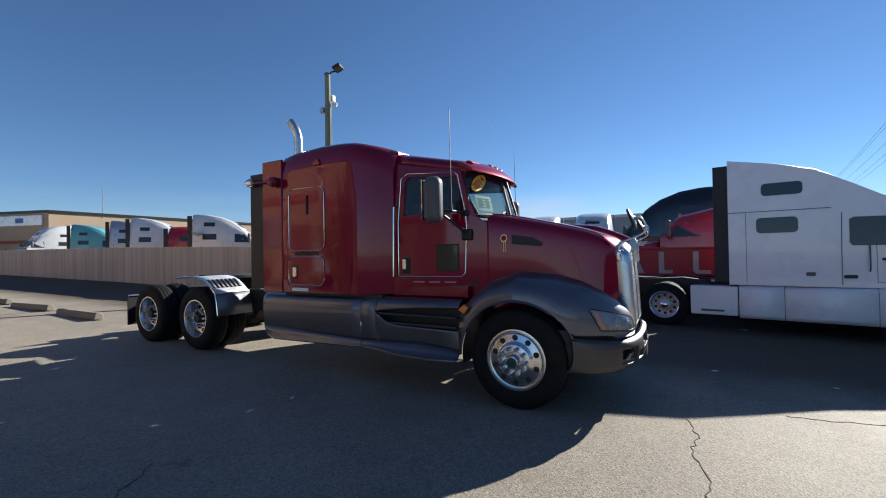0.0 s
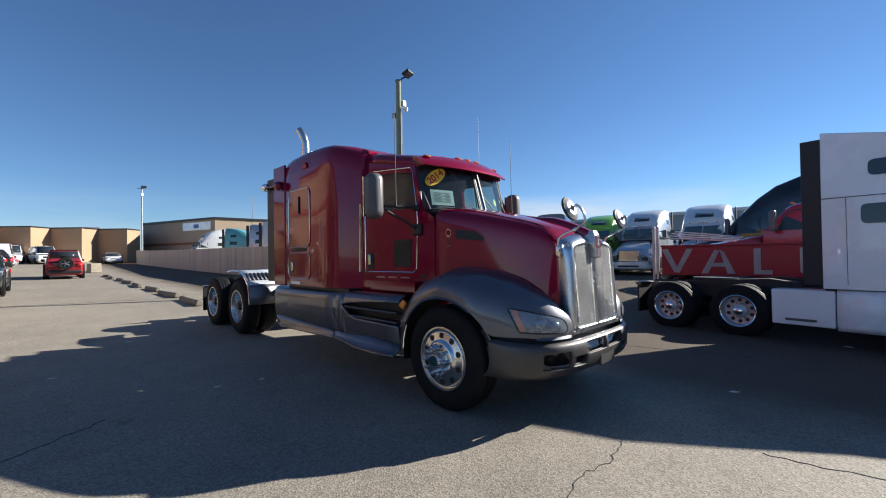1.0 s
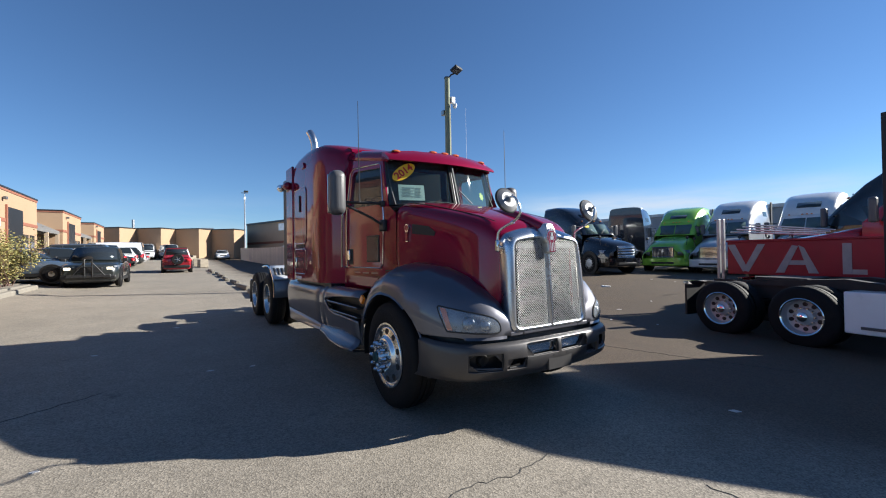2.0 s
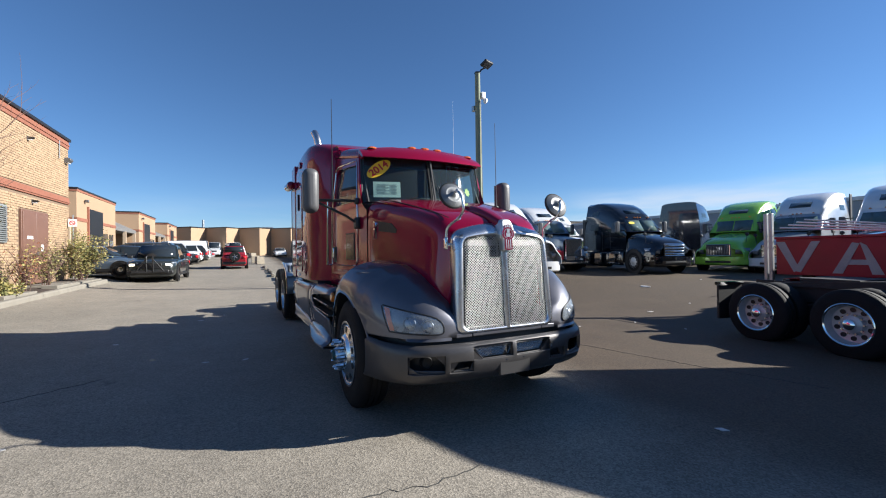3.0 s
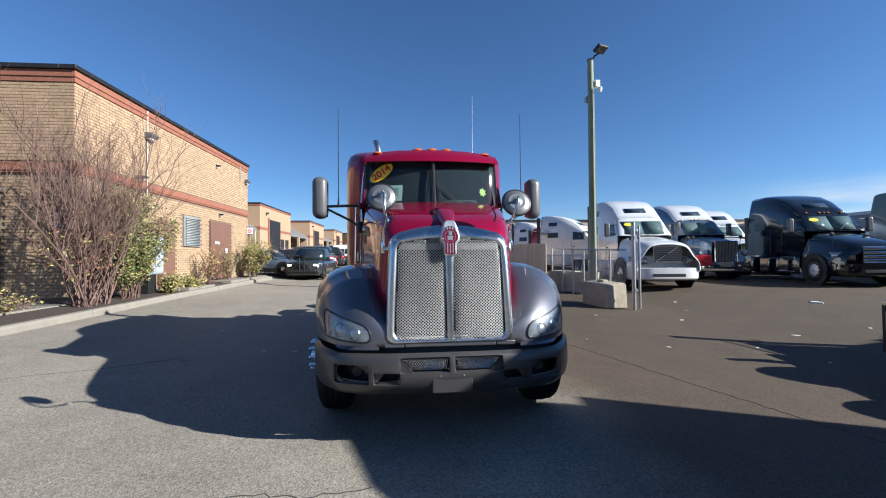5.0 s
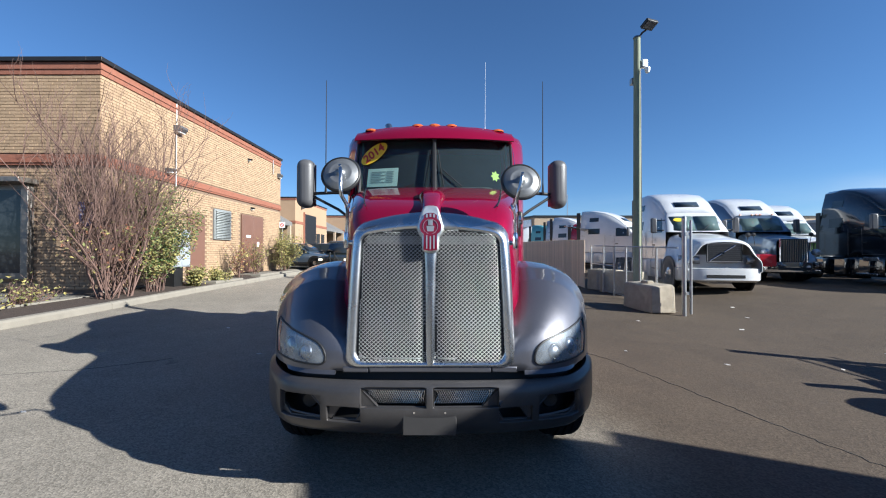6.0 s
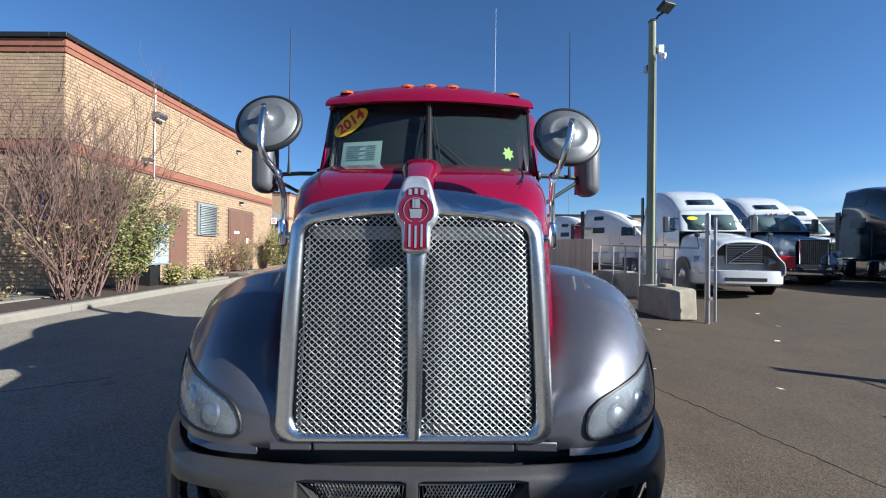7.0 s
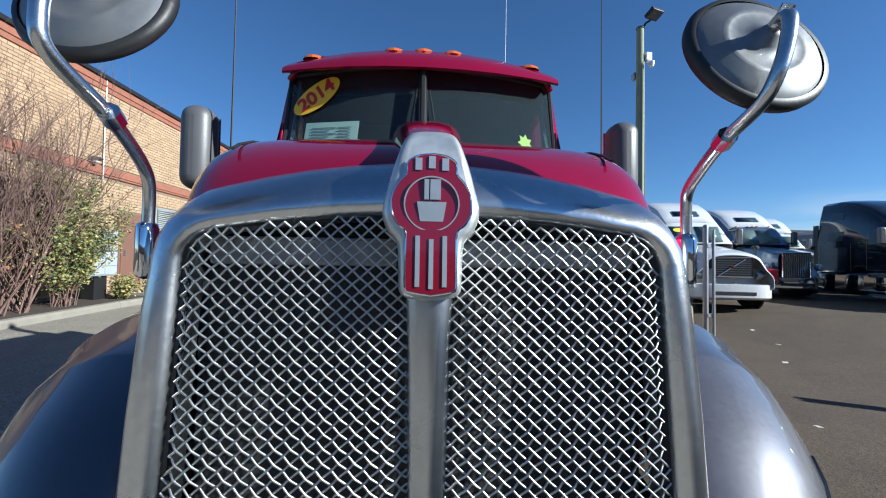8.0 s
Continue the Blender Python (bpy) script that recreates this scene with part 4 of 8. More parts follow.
            return (cx_ + r * math.cos(phi), s * (cy_ + r * math.sin(phi)), z)
        lens, back = [], []
        angs = (10.5, 11.5, 13, 16, 20, 25, 31, 37, 43, 49, 54, 57.5, 58.5)
        ltop = lerp([10.5, 11.5, 13, 16, 22, 30, 40, 50, 57.5, 58.5], [0.785, 0.815, 0.838, 0.86, 0.882, 0.9, 0.92, 0.94, 0.955, 0.945])
        lbot = lerp([10.5, 11.5, 13, 16, 22, 57.5, 58.5], [0.758, 0.745, 0.738, 0.735, 0.735, 0.752, 0.762])
        rake = lerp([10.5, 25, 58.5], [0.0, 2.0, 10.0])
        def lamp(a, q, lift):
            return skin(radians(a + rake(a) * q), lbot(a) + (ltop(a) - lbot(a)) * q, lift)
        for a in angs:
            row, bk = [], []
            for k in range(8):
                q = k / 7
                bul = math.sin(math.pi * q) ** 0.5 * math.sin(math.pi * min(1.0, max(0.0, (a - 10.5) / 48.0))) ** 0.5
                row.append(lamp(a, q, 0.003 + 0.014 * bul))
                bk.append(lamp(a, q, 0.0022))
            lens.append(row)
            back.append(bk)
        edge = lens[0] + [r[-1] for r in lens[1:]] + lens[-1][::-1][1:] + [r[0] for r in lens[::-1]][1:]
        lampbody = part("headlamp", S().loft(back, False), surf("headlamp_reflector", (0.22, 0.235, 0.25), 0.28, 0.6, 0, 0.5, 9), T, "clear wraparound headlamp")
        part("lens", S().loft(lens, False), LAMPGLASS, lampbody, "slightly hazed lamp lens", smooth=80)
        part("gasket", S().tube(edge, 0.0065, 6), BLACK, lampbody, "black lamp gasket")
        for a, z, cr in ((24, 0.80, 0.04), (39, 0.822, 0.046)):
            c = skin(radians(a), z, 0.001)
            part("projector", S().revolve([(0.001, 0.012), (cr * 0.5, 0.011), (cr * 0.85, 0.007), (cr, 0.0)], 20, "x"), PROJ, lampbody).matrix_basis = pose(c[0], c[1], c[2], 0, -12, s * a)
            part("projector_ring", S().revolve([(cr * 0.95, 0.0), (cr * 1.05, 0.008), (cr * 1.2, 0.0)], 24, "x"), PROJ, lampbody).matrix_basis = pose(c[0], c[1], c[2], 0, -12, s * a)
        part("turn_signal", S().loft([[lamp(a, q, 0.004) for q in (0.06, 0.3, 0.6, 0.94)] for a in (52.0, 53.5, 55, 56.6)], False), surf("orange_reflector", (0.7, 0.2, 0.07), 0.2, 0, 0.4, 0.1), lampbody, "orange turn signal")
        part("side_marker", S().prism([(-2.07, 0.90), (-2.0, 0.86), (-1.95, 0.93), (-2.0, 0.965)], "y", s * 1.12, s * 1.15), AMBER, T, "amber side marker lamp", bevel=0.006)

    # bumper: a curved shell with real openings
    zs = [0.365, 0.40, 0.445, 0.48, 0.522, 0.548, 0.572, 0.615, 0.624, 0.631, 0.626]
    def bshift(z):
        return {0.365: -0.07, 0.40: -0.02, 0.445: -0.005}.get(z, 0.0) - {0.624: 0.006, 0.631: 0.016, 0.626: 0.024}.get(z, 0.0) + 0.012 * math.sin((z - 0.40) / 0.25 * 3.1)
    dip = lerp([0.0, 0.45, 0.75, 0.9, 1.01, 1.07], [0.0, -0.003, -0.006, -0.004, 0.008, 0.03])
    ys = sorted([-y * 0.95 for y in BUMP_Y[1:]] + [y * 0.95 for y in BUMP_Y])
    V = [[(bump_x(abs(y)) + bshift(z), y * (1.0 if z > 0.36 else 0.97), z + (dip(abs(y)) if z > 0.605 else 0)) for z in zs] for y in ys]
    sh = S()
    n = len(zs)
    sh.v = [p for r in V for p in r]
    for i in range(len(ys) - 1):
        ya = abs((ys[i] + ys[i + 1]) / 2)
        for j in range(n - 1):
            zc = (zs[j] + zs[j + 1]) / 2
            low_grille = 0.019 < ya < 0.3801 and 0.522 < zc < 0.615
            fog = 0.608 < ya < 0.8597 and 0.445 < zc < 0.572
            small = 0.38 < ya < 0.57 and 0.445 < zc < 0.522
            if not (low_grille or fog or small):
                sh.f.append((i * n + j, i * n + j + 1, (i + 1) * n + j + 1, (i + 1) * n + j))
    BUMPM = surf("dark_grey_bumper", (0.07, 0.066, 0.066), 0.42, 0.5, 0.2, 0.14, 5.0, 0.05, 120, dirt=(0.12, 0.11, 0.1), damt=0.25, dscale=3)
    bumper = part("bumper", sh, BUMPM, T, "dark grey wraparound bumper", solid=0.03, bevel=0.006)
    part("bumper_recess", S().loft([[(bump_x(abs(y)) - 0.09, y * 0.97, z) for z in (0.38, 0.60)] for y in ys], False), BLACK, bumper)
    for s in (-1, 1):
        bm_ = S()
        for k in range(28):
            y0 = s * (0.026 + 0.0127 * k)
            for dirn in (-1, 1):
                y1 = y0 + s * dirn * 0.05 if 0.02 < abs(y0 + s * dirn * 0.05) < 0.378 else y0 + s * dirn * 0.01
                bm_.tube([(bump_x(abs(y0)) - 0.035, y0, 0.523), (bump_x(abs(y1)) - 0.035, y1, 0.614)], 0.0022, 5)
        part("lower_mesh", bm_, DULLCHROME, bumper, "small wire mesh insert")
    part("centre_strip", S().box(-0.352, -0.33, -0.007, 0.007, 0.42, 0.62), GREYPL, bumper)
    pl = S().box(-0.345, -0.312, -0.148, 0.148, 0.372, 0.513)
    part("plate_mount", pl, surf("plate_mount_grey", (0.06, 0.057, 0.056), 0.5, 0.3, 0, 0.12, 8), bumper, "blank front plate mount", bevel=0.005)
    for s in (-1, 1):
        # moulded corners and lips of the bumper's openings
        for poly in (((0.29, 0.519), (0.388, 0.519), (0.388, 0.62)), ((0.55, 0.448), (0.575, 0.448), (0.575, 0.525), (0.50, 0.525)), ((0.372, 0.44), (0.41, 0.44), (0.372, 0.49)), ((0.60, 0.577), (0.60, 0.50), (0.68, 0.577)), ((0.80, 0.44), (0.868, 0.44), (0.868, 0.50)), ((0.83, 0.577), (0.868, 0.577), (0.868, 0.55))):
            fr_ = [(bump_x(a) + bshift(0.5) + 0.004, s * a, b) for a, b in poly]
            part("opening_corner", S().loft([[(p - 0.03, q, w) for p, q, w in fr_], fr_]), BUMPM, bumper)
        for loop in (((0.022, 0.521), (0.022, 0.616), (0.383, 0.618), (0.29, 0.521), (0.022, 0.521)), ((0.38, 0.495), (0.41, 0.443), (0.545, 0.445), (0.50, 0.524), (0.38, 0.524), (0.38, 0.495)), ((0.607, 0.445), (0.607, 0.50), (0.68, 0.573), (0.83, 0.573), (0.862, 0.545), (0.862, 0.49), (0.80, 0.443), (0.607, 0.445))):
            part("opening_lip", S().tube([(bump_x(a) + bshift(0.5) + 0.002, s * a, b) for a, b in loop], 0.005, 8), BUMPM, bumper)
        part("plate_bolt", S().disc((-0.312, s * 0.085, 0.498), 0.006, "x", 0.006, 8), CHROME, bumper)
        part("bumper_ledge", S().tube([(bump_x(y) + 0.008, s * y, 0.447 - 0.01 * (y - 0.6)) for y in (0.40, 0.48, 0.56)], 0.005, 6), BLACK, bumper)
        part("bumper_ledge", S().tube([(bump_x(y) + 0.008, s * y, 0.449 + 0.06 * (y - 0.61)) for y in (0.61, 0.69, 0.78, 0.86)], 0.006, 6), GREYPL, bumper)
        part("fog_lamp", S().revolve([(0.001, 0.0), (0.04, 0.004), (0.05, -0.01), (0.05, -0.05)], 18, "x", (-0.50, s * 0.71, 0.505)), BLACK, bumper)
    part("gap_filler", S().loft([[(bump_x(abs(y)) - (0.09 if z < 0.7 else 0.13), y * 0.95, z) for z in (0.5, 0.60, 0.74)] for y in ys], False), BLACK, T)
    # panel under the radiator shell
    part("nose_panel", S().box(-0.48, -0.400, -0.348, 0.348, 0.69, 0.728), GREY, T, bevel=0.008)
    for s in (-1, 1):
        part("nose_panel", S().box(-0.48, -0.402, min(s * 0.352, s * 0.5), max(s * 0.352, s * 0.5), 0.69, 0.728), GREY, T, bevel=0.008)
    # chrome radiator shell
    def rake(z):
        return 0.04 * (1.5 - z) / 0.75

    def shell_ring(x0, wb, wt, z0, z1, arch, rad, back=0.0, rb=0.06):
        """One closed ring, narrower at the top, its upper edge an arch leaning back."""
        h = [(wb * q, z0) for q in (0.0, 0.45)]
        h += [(wb - rb + rb * math.sin(radians(a)), z0 + rb - rb * math.cos(radians(a))) for a in (0, 22, 45, 68, 90)]
        h += [(wb + (wt - wb) * q, z0 + rb + (z1 - rad - z0 - rb) * q) for q in (0.3, 0.6, 0.85)]
        h += [(wt - rad + rad * math.cos(radians(a)), z1 - rad + rad * math.sin(radians(a)) + arch * 0.18 * (a / 90) ** 2) for a in (0, 18, 36, 54, 72, 90)]
        e = wt - rad
        h += [(e * q, z1 + arch * (0.18 + 0.82 * (1 - q ** 2))) for q in (0.8, 0.6, 0.4, 0.2, 0.0)]
        h = h + [(-y, z) for y, z in h[-2:0:-1]]
        return [(x0 + rake(z) - back * max(0.0, min(1.0, (z - 1.3) / 0.22)), y, z) for y, z in h]
    rings = [shell_ring(-0.58, 0.475, 0.452, 0.735, 1.548, 0.062, 0.10, 0.03), shell_ring(-0.535, 0.491, 0.464, 0.717, 1.560, 0.067, 0.10, 0.035), shell_ring(-0.485, 0.495, 0.467, 0.714, 1.556, 0.063, 0.10, 0.04),
             shell_ring(-0.455, 0.488, 0.460, 0.716, 1.542, 0.058, 0.095, 0.035), shell_ring(-0.437, 0.474, 0.446, 0.723, 1.522, 0.052, 0.085, 0.022), shell_ring(-0.43, 0.454, 0.427, 0.735, 1.50, 0.046, 0.07, 0.01),
             shell_ring(-0.436, 0.432, 0.407, 0.747, 1.482, 0.04, 0.056), shell_ring(-0.45, 0.422, 0.398, 0.754, 1.474, 0.037, 0.048), shell_ring(-0.52, 0.42, 0.396, 0.756, 1.472, 0.037, 0.046)]
    shell = part("grille_surround", S().loft(rings, True, False), surf("worn_chrome", (0.64, 0.65, 0.66), 0.28, 1.0, 0, 0.14, 3.0, 0.05, 60, rvary=0.12, dirt=(0.34, 0.34, 0.33), damt=0.35, dscale=6), T, "polished chrome grille surround", smooth=80)
    bars = []
    for z, w in ((0.735, 0.024), (0.8, 0.027), (1.1, 0.031), (1.3, 0.036), (1.40, 0.043), (1.50, 0.045)):
        bars.append([(x + rake(z), y, z) for x, y in ((-0.50, -w - 0.008), (-0.455, -w - 0.004), (-0.434, -w * 0.75), (-0.428, -w * 0.3), (-0.427, 0), (-0.428, w * 0.3), (-0.434, w * 0.75), (-0.455, w + 0.004), (-0.50, w + 0.008))])
    part("grille_bar", S().loft(bars, False), surf("brushed_bar", (0.5, 0.52, 0.54), 0.26, 1.0, 0, 0.12, 6), shell, "chrome centre bar", smooth=60)
    part("radiator", S().box(-0.62, -0.53, -0.41, 0.41, 0.74, 1.50), surf("radiator_core", (0.02, 0.02, 0.021), 0.7, 0.2, 0, 0.3, 60, 0.4, 90), T, "dark radiator core behind the mesh")
    part("radiator_shelf", S().box(-0.53, -0.505, -0.385, 0.385, 1.425, 1.475), surf("pale_radiator_tank", (0.3, 0.3, 0.3), 0.6, 0.2, 0, 0.3, 20, 0.2, 80), T, "pale radiator top tank", bevel=0.006)
    # woven wire mesh, one panel each side of the bar
    px, pz = 0.0246, 0.0222
    for s in (-1, 1):
        wire = S()
        y0, z0, z1 = 0.026, 0.752, 1.478
        def lim(z):
            return 0.42 - (z - 0.75) / 0.70 * 0.025
        def topz(y):
            return z1 + 0.034 * (1 - (y / 0.4) ** 2)
        def inside(y, z):
            if y > lim(z) - 0.05 and z > topz(y) - 0.05:
                return (y - lim(z) + 0.05) ** 2 + (z - topz(y) + 0.05) ** 2 < 0.05 ** 2
            return y0 <= y <= lim(z) and z0 <= z <= topz(y)
        for dirn in (1, -1):
            for k in range(-46, 66):
                run = []
                for i in range(0, 74):
                    z = z0 + (i + 0.0) * pz / 2
                    y = y0 + k * px + dirn * i * px / 2
                    wave = 0.003 * (1 if i % 2 else -1) * dirn
                    if inside(y, z):
                        run.append((-0.452 + rake(z) + wave + 0.014 * math.sin(min(1.0, (y - y0) / 0.06) * 1.57) * math.sin(min(1.0, max(0.0, lim(z) - y) / 0.04) * 1.57), s * y, z))
                    else:
                        if len(run) > 1:
                            wire.tube(run, 0.00195, 5, False)
                        run = []
                if len(run) > 1:
                    wire.tube(run, 0.00195, 5, False)
        part("grille_mesh", wire, WIRE, shell, "woven bright wire grille mesh", fix=False, smooth=80)
        # dark rolled edge round the mesh
        rim_e = [(0.03, 0.752), (0.2, 0.752), (0.40, 0.754), (0.416, 0.77), (lim(1.1), 1.1), (lim(1.4), 1.4), (0.392, 1.445), (0.365, topz(0.365) - 0.004), (0.2, topz(0.2)), (0.04, topz(0.04))]
        part("mesh_edge", S().tube([(-0.46 + rake(z), s * y, z) for y, z in rim_e], 0.009, 6), BLACK, shell)
        part("mesh_edge", S().tube([(-0.46 + rake(z), s * y, z) for y, z in ((0.034, 0.76), (0.038, 1.3), (0.05, 1.48))], 0.008, 6), BLACK, shell)
    # badge at the top of the bar: a plain red enamel shield
    def outline(half_pts, n=4):
        run = [(p.y, p.z) for p in bent([(0, y, z) for y, z in half_pts], n)]
        return run + [(-y, z) for y, z in run[-2:0:-1]]
    holder = outline([(0.0, 1.648), (0.02, 1.647), (0.036, 1.642), (0.046, 1.628), (0.054, 1.605), (0.062, 1.58), (0.07, 1.55), (0.0765, 1.523), (0.0765, 1.503), (0.068, 1.482), (0.056, 1.468), (0.0515, 1.452), (0.0495, 1.41), (0.048, 1.388), (0.036, 1.378), (0.015, 1.374), (0.0, 1.374)])
    def lean(z):
        return -0.30 * max(0.0, z - 1.598) - 0.06 * (z - 1.5)
    bs = []
    for x, e in ((-0.50, 0.0), (-0.414, 0.0), (-0.4, 0.0012), (-0.391, 0.004), (-0.3865, 0.0085), (-0.3855, 0.013)):
        bs.append([(x + lean(z), y * (1 - e / 0.06), 1.515 + (z - 1.515) * (1 - e / 0.135)) for y, z in holder])
    badge = part("badge", S().loft(bs), surf("satin_chrome", (0.6, 0.61, 0.6), 0.36, 0.75, 0, 0.08, 20), T, "satin chrome badge holder", smooth=60)
    face = outline([(0.0, 1.601), (0.018, 1.599), (0.033, 1.592), (0.0385, 1.583), (0.039, 1.569), (0.05, 1.556), (0.0585, 1.54), (0.0615, 1.523), (0.059, 1.505), (0.05, 1.49), (0.039, 1.479), (0.0385, 1.44), (0.0385, 1.396), (0.03, 1.389), (0.0, 1.384)], 3)
    en = S().loft([[(-0.39 + lean(z), y, z) for y, z in face], [(-0.3815 + lean(z), y, z) for y, z in face]])
    part("enamel", en, surf("red_enamel", (0.16, 0.004, 0.018), 0.2, 0.1, 0.6, 0.05), badge, "red enamel badge face")
    part("enamel_edge", S().tube([(-0.3825 + lean(z), y, z) for y, z in face + face[:1]], 0.0018, 6), CHROME, badge)
    ch = S()
    ch.revolve([(0.0405, 0.0), (0.0425, 0.0), (0.0425, 0.003), (0.0405, 0.003), (0.0405, 0.0)], 40, "x", (-0.3835, 0, 1.523))
    for k in (-1, 0, 1):
        for z0, z1, w in ((1.394 if k == 0 else 1.397, 1.469 if k == 0 else 1.474, 0.0034), (1.578 - 0.003 * abs(k), 1.597 - 0.003 * abs(k), 0.0052)):
            ch.loft([[(xx + lean(z), 0.0205 * k + yy, z) for yy, z in ((-w, z0), (w, z0), (w, z1), (-w, z1))] for xx in (-0.3825, -0.3795)])
    ch.prism([(-0.0115, 1.5295), (-0.0045, 1.5295), (-0.0045, 1.5605), (-0.0115, 1.5605)], "x", -0.3835, -0.3805)
    ch.prism([(-0.0025, 1.5295), (0.0135, 1.5295), (0.0135, 1.5605), (-0.0025, 1.5605)], "x", -0.3835, -0.3805)
    ch.prism([(-0.0175, 1.496), (0.0175, 1.496), (0.0225, 1.526), (-0.0225, 1.526)], "x", -0.3835, -0.3805)
    part("badge_relief", ch, surf("pale_badge_relief", (0.42, 0.45, 0.48), 0.35, 0.6, 0, 0.05), badge, "plain chrome shapes")

    # cab: floor, flanks with window openings, roof, pillars
    def half(z, x=-2.4):
        base = float(np.interp(x, [-3.05, -2.15, -1.885, -1.66], [0.935, 0.83, 0.79, 0.745]))
        return base if z < 1.95 else base - 0.055 * (z - 1.95) / 0.5
    for s in (-1, 1):
        outer = [(-3.05, 0.98), (-2.4, 0.98), (-1.868, 0.98), (-1.868, 1.84), (-2.0, 1.935), (-2.12, 2.2), (-2.2, 2.5), (-2.6, 2.58), (-3.05, 2.64), (-3.05, 1.8)]
        inner = [(-2.91, 1.975), (-2.55, 1.97), (-2.2, 1.965), (-2.15, 1.97), (-2.14, 2.0), (-2.19, 2.2), (-2.25, 2.40), (-2.6, 2.43), (-2.86, 2.445), (-2.905, 2.4)]
        ro = [(x, s * half(z, x), z) for x, z in outer]
        ri = [(x, s * half(z, x), z) for x, z in inner]
        ri2 = [(x, s * (half(z, x) - 0.05), z) for x, z in inner]
        cab_side = part("cab_side", S().loft([ro, ri, ri2], True, False), RED, T, "wine-red cab side")
        part("door_window", S().add([(x, s * (half(z, x) - 0.025), z) for x, z in inner], [tuple(range(10))]), DARKGLASS, cab_side)
        def on(x, z, lift=0.0):
            return (x, s * (half(z, x) + lift), z)
        door = [(-2.975, 1.235), (-2.17, 1.235), (-2.125, 1.28), (-2.10, 1.82), (-2.12, 2.0), (-2.225, 2.42), (-2.26, 2.455), (-2.88, 2.49), (-2.96, 2.43), (-2.975, 1.9), (-2.975, 1.235)]
        part("door_trim", S().tube([on(x, z, 0.003) for x, z in door], 0.007, 6), CHROME, cab_side, "thin bright door edge trim")
        def plate(nm, x0, x1, z0, z1, lift, mat, lab="", bev=0.0):
            q = [on(x0, z0, lift), on(x1, z0, lift), on(x1, z1, lift), on(x0, z1, lift)]
            return part(nm, S().loft([[(x, y - s * 0.03, z) for x, y, z in q], q]), mat, cab_side, lab, bevel=bev)
        plate("lower_window_frame", -2.48, -2.20, 1.30, 1.615, 0.004, BLACK, bev=0.004)
        plate("lower_window", -2.465, -2.215, 1.315, 1.60, 0.007, surf("dark_glass_panel", (0.02, 0.03, 0.03), 0.04, 0, 0, 0.02))
        plate("handle_recess", -2.93, -2.82, 1.27, 1.465, 0.003, BLACK)
        plate("door_handle", -2.915, -2.865, 1.32, 1.45, 0.03, CHROME, "chrome door handle", 0.008)
        pale = surf("pale_lettering", (0.45, 0.2, 0.18), 0.4)
        for j in range(3):
            plate("lettering", -2.78 + j * 0.2, -2.64 + j * 0.2, 1.165, 1.18, 0.003, pale, "unreadable small lettering as bars")
        for z in (1.14, 1.17, 1.2):
            plate("lettering", -2.08, -1.97, z, z + 0.016, 0.003, BLACK)
        part("grab_rail", S().tube([on(-3.01, 2.08), on(-3.01, 2.08, 0.055), on(-3.015, 1.235, 0.055), on(-3.015, 1.235)], 0.014, 8), CHROME, cab_side, "polished grab rail")
        part("pillar_trim", S().prism([(-1.99, 1.95), (-2.13, 1.97), (-2.175, 2.2), (-2.24, 2.42), (-2.2, 2.48), (-2.13, 2.2)], "y", s * 0.715, s * 0.728), DARKIN, T)
        # windscreen pillar
        part("pillar", S().loft([[(-2.065, s * 0.772, 1.94), (-2.11, s * 0.766, 2.2), (-2.16, s * 0.752, 2.5)], [(-2.05, s * 0.785, 1.94), (-2.115, s * 0.782, 2.2), (-2.18, s * 0.764, 2.5)], [(-2.01, s * 0.795, 1.93), (-2.12, s * 0.798, 2.2), (-2.2, s * 0.775, 2.5)]], False), RED, T, solid=0.02)
        # windscreen half with rubber edge
        ws_ = [[(-1.86 - 0.2 * (y / 0.745) ** 2, s * y, 1.975 - 0.03 * (y / 0.745) ** 2), (-1.99 - 0.165 * (y / 0.745) ** 2, s * y * 0.975, 2.49)] for y in (0.012, 0.2, 0.4, 0.6, 0.7, 0.776)]
        part("windscreen", S().loft(ws_, False), GLASS, T, "raked windscreen half")
        per = [r[0] for r in ws_] + [ws_[-1][1]] + [r[1] for r in ws_[::-1]] + [ws_[0][0]]
        part("windscreen_seal", S().tube(per, 0.013, 6), BLACK, T)
        # wipers
        part("wiper", S().tube([(-1.845, s * 0.09, 1.99), (-1.893, s * 0.06, 2.17), (-1.94, s * 0.034, 2.35)], 0.0045, 6), BLACK, T, "black wiper")
        part("wiper_blade", S().tube([(-1.888, s * 0.08, 2.15), (-1.872, s * 0.17, 2.07), (-1.862, s * 0.26, 1.99)] if s > 0 else [(-1.862, -0.19, 2.015), (-1.864, -0.23, 2.0), (-1.868, -0.28, 1.985)], 0.006, 6), BLACK, T)
        # door mirrors on arms
        m0, m1 = (1.17, 1.345) if s > 0 else (1.22, 1.395)
        mh = S().box(-2.36, -2.16, min(s * m0, s * m1), max(s * m0, s * m1), 1.83, 2.32)
        mirror = part("door_mirror", mh, GREYPL, T, "large grey door mirror housing", bevel=0.075)
        mirror.modifiers["bevel"].segments = 5
        part("mirror_pane", S().box(-2.367, -2.358, min(s * m0, s * m1) + 0.02, max(s * m0, s * m1) - 0.02, 1.86, 2.29), MIRROR, mirror)
        part("mirror_arm", S().tube([(-2.12, s * 0.82, 1.965), (-2.16, s * 1.0, 1.972), (-2.24, s * (m0 + 0.05), 1.972)], 0.016, 8), BLACK, mirror)
        part("mirror_arm", S().tube([(-2.10, s * 0.84, 1.72), (-2.14, s * 0.95, 1.80), (-2.22, s * (m0 + 0.01), 1.945)], 0.014, 8), BLACK, mirror)
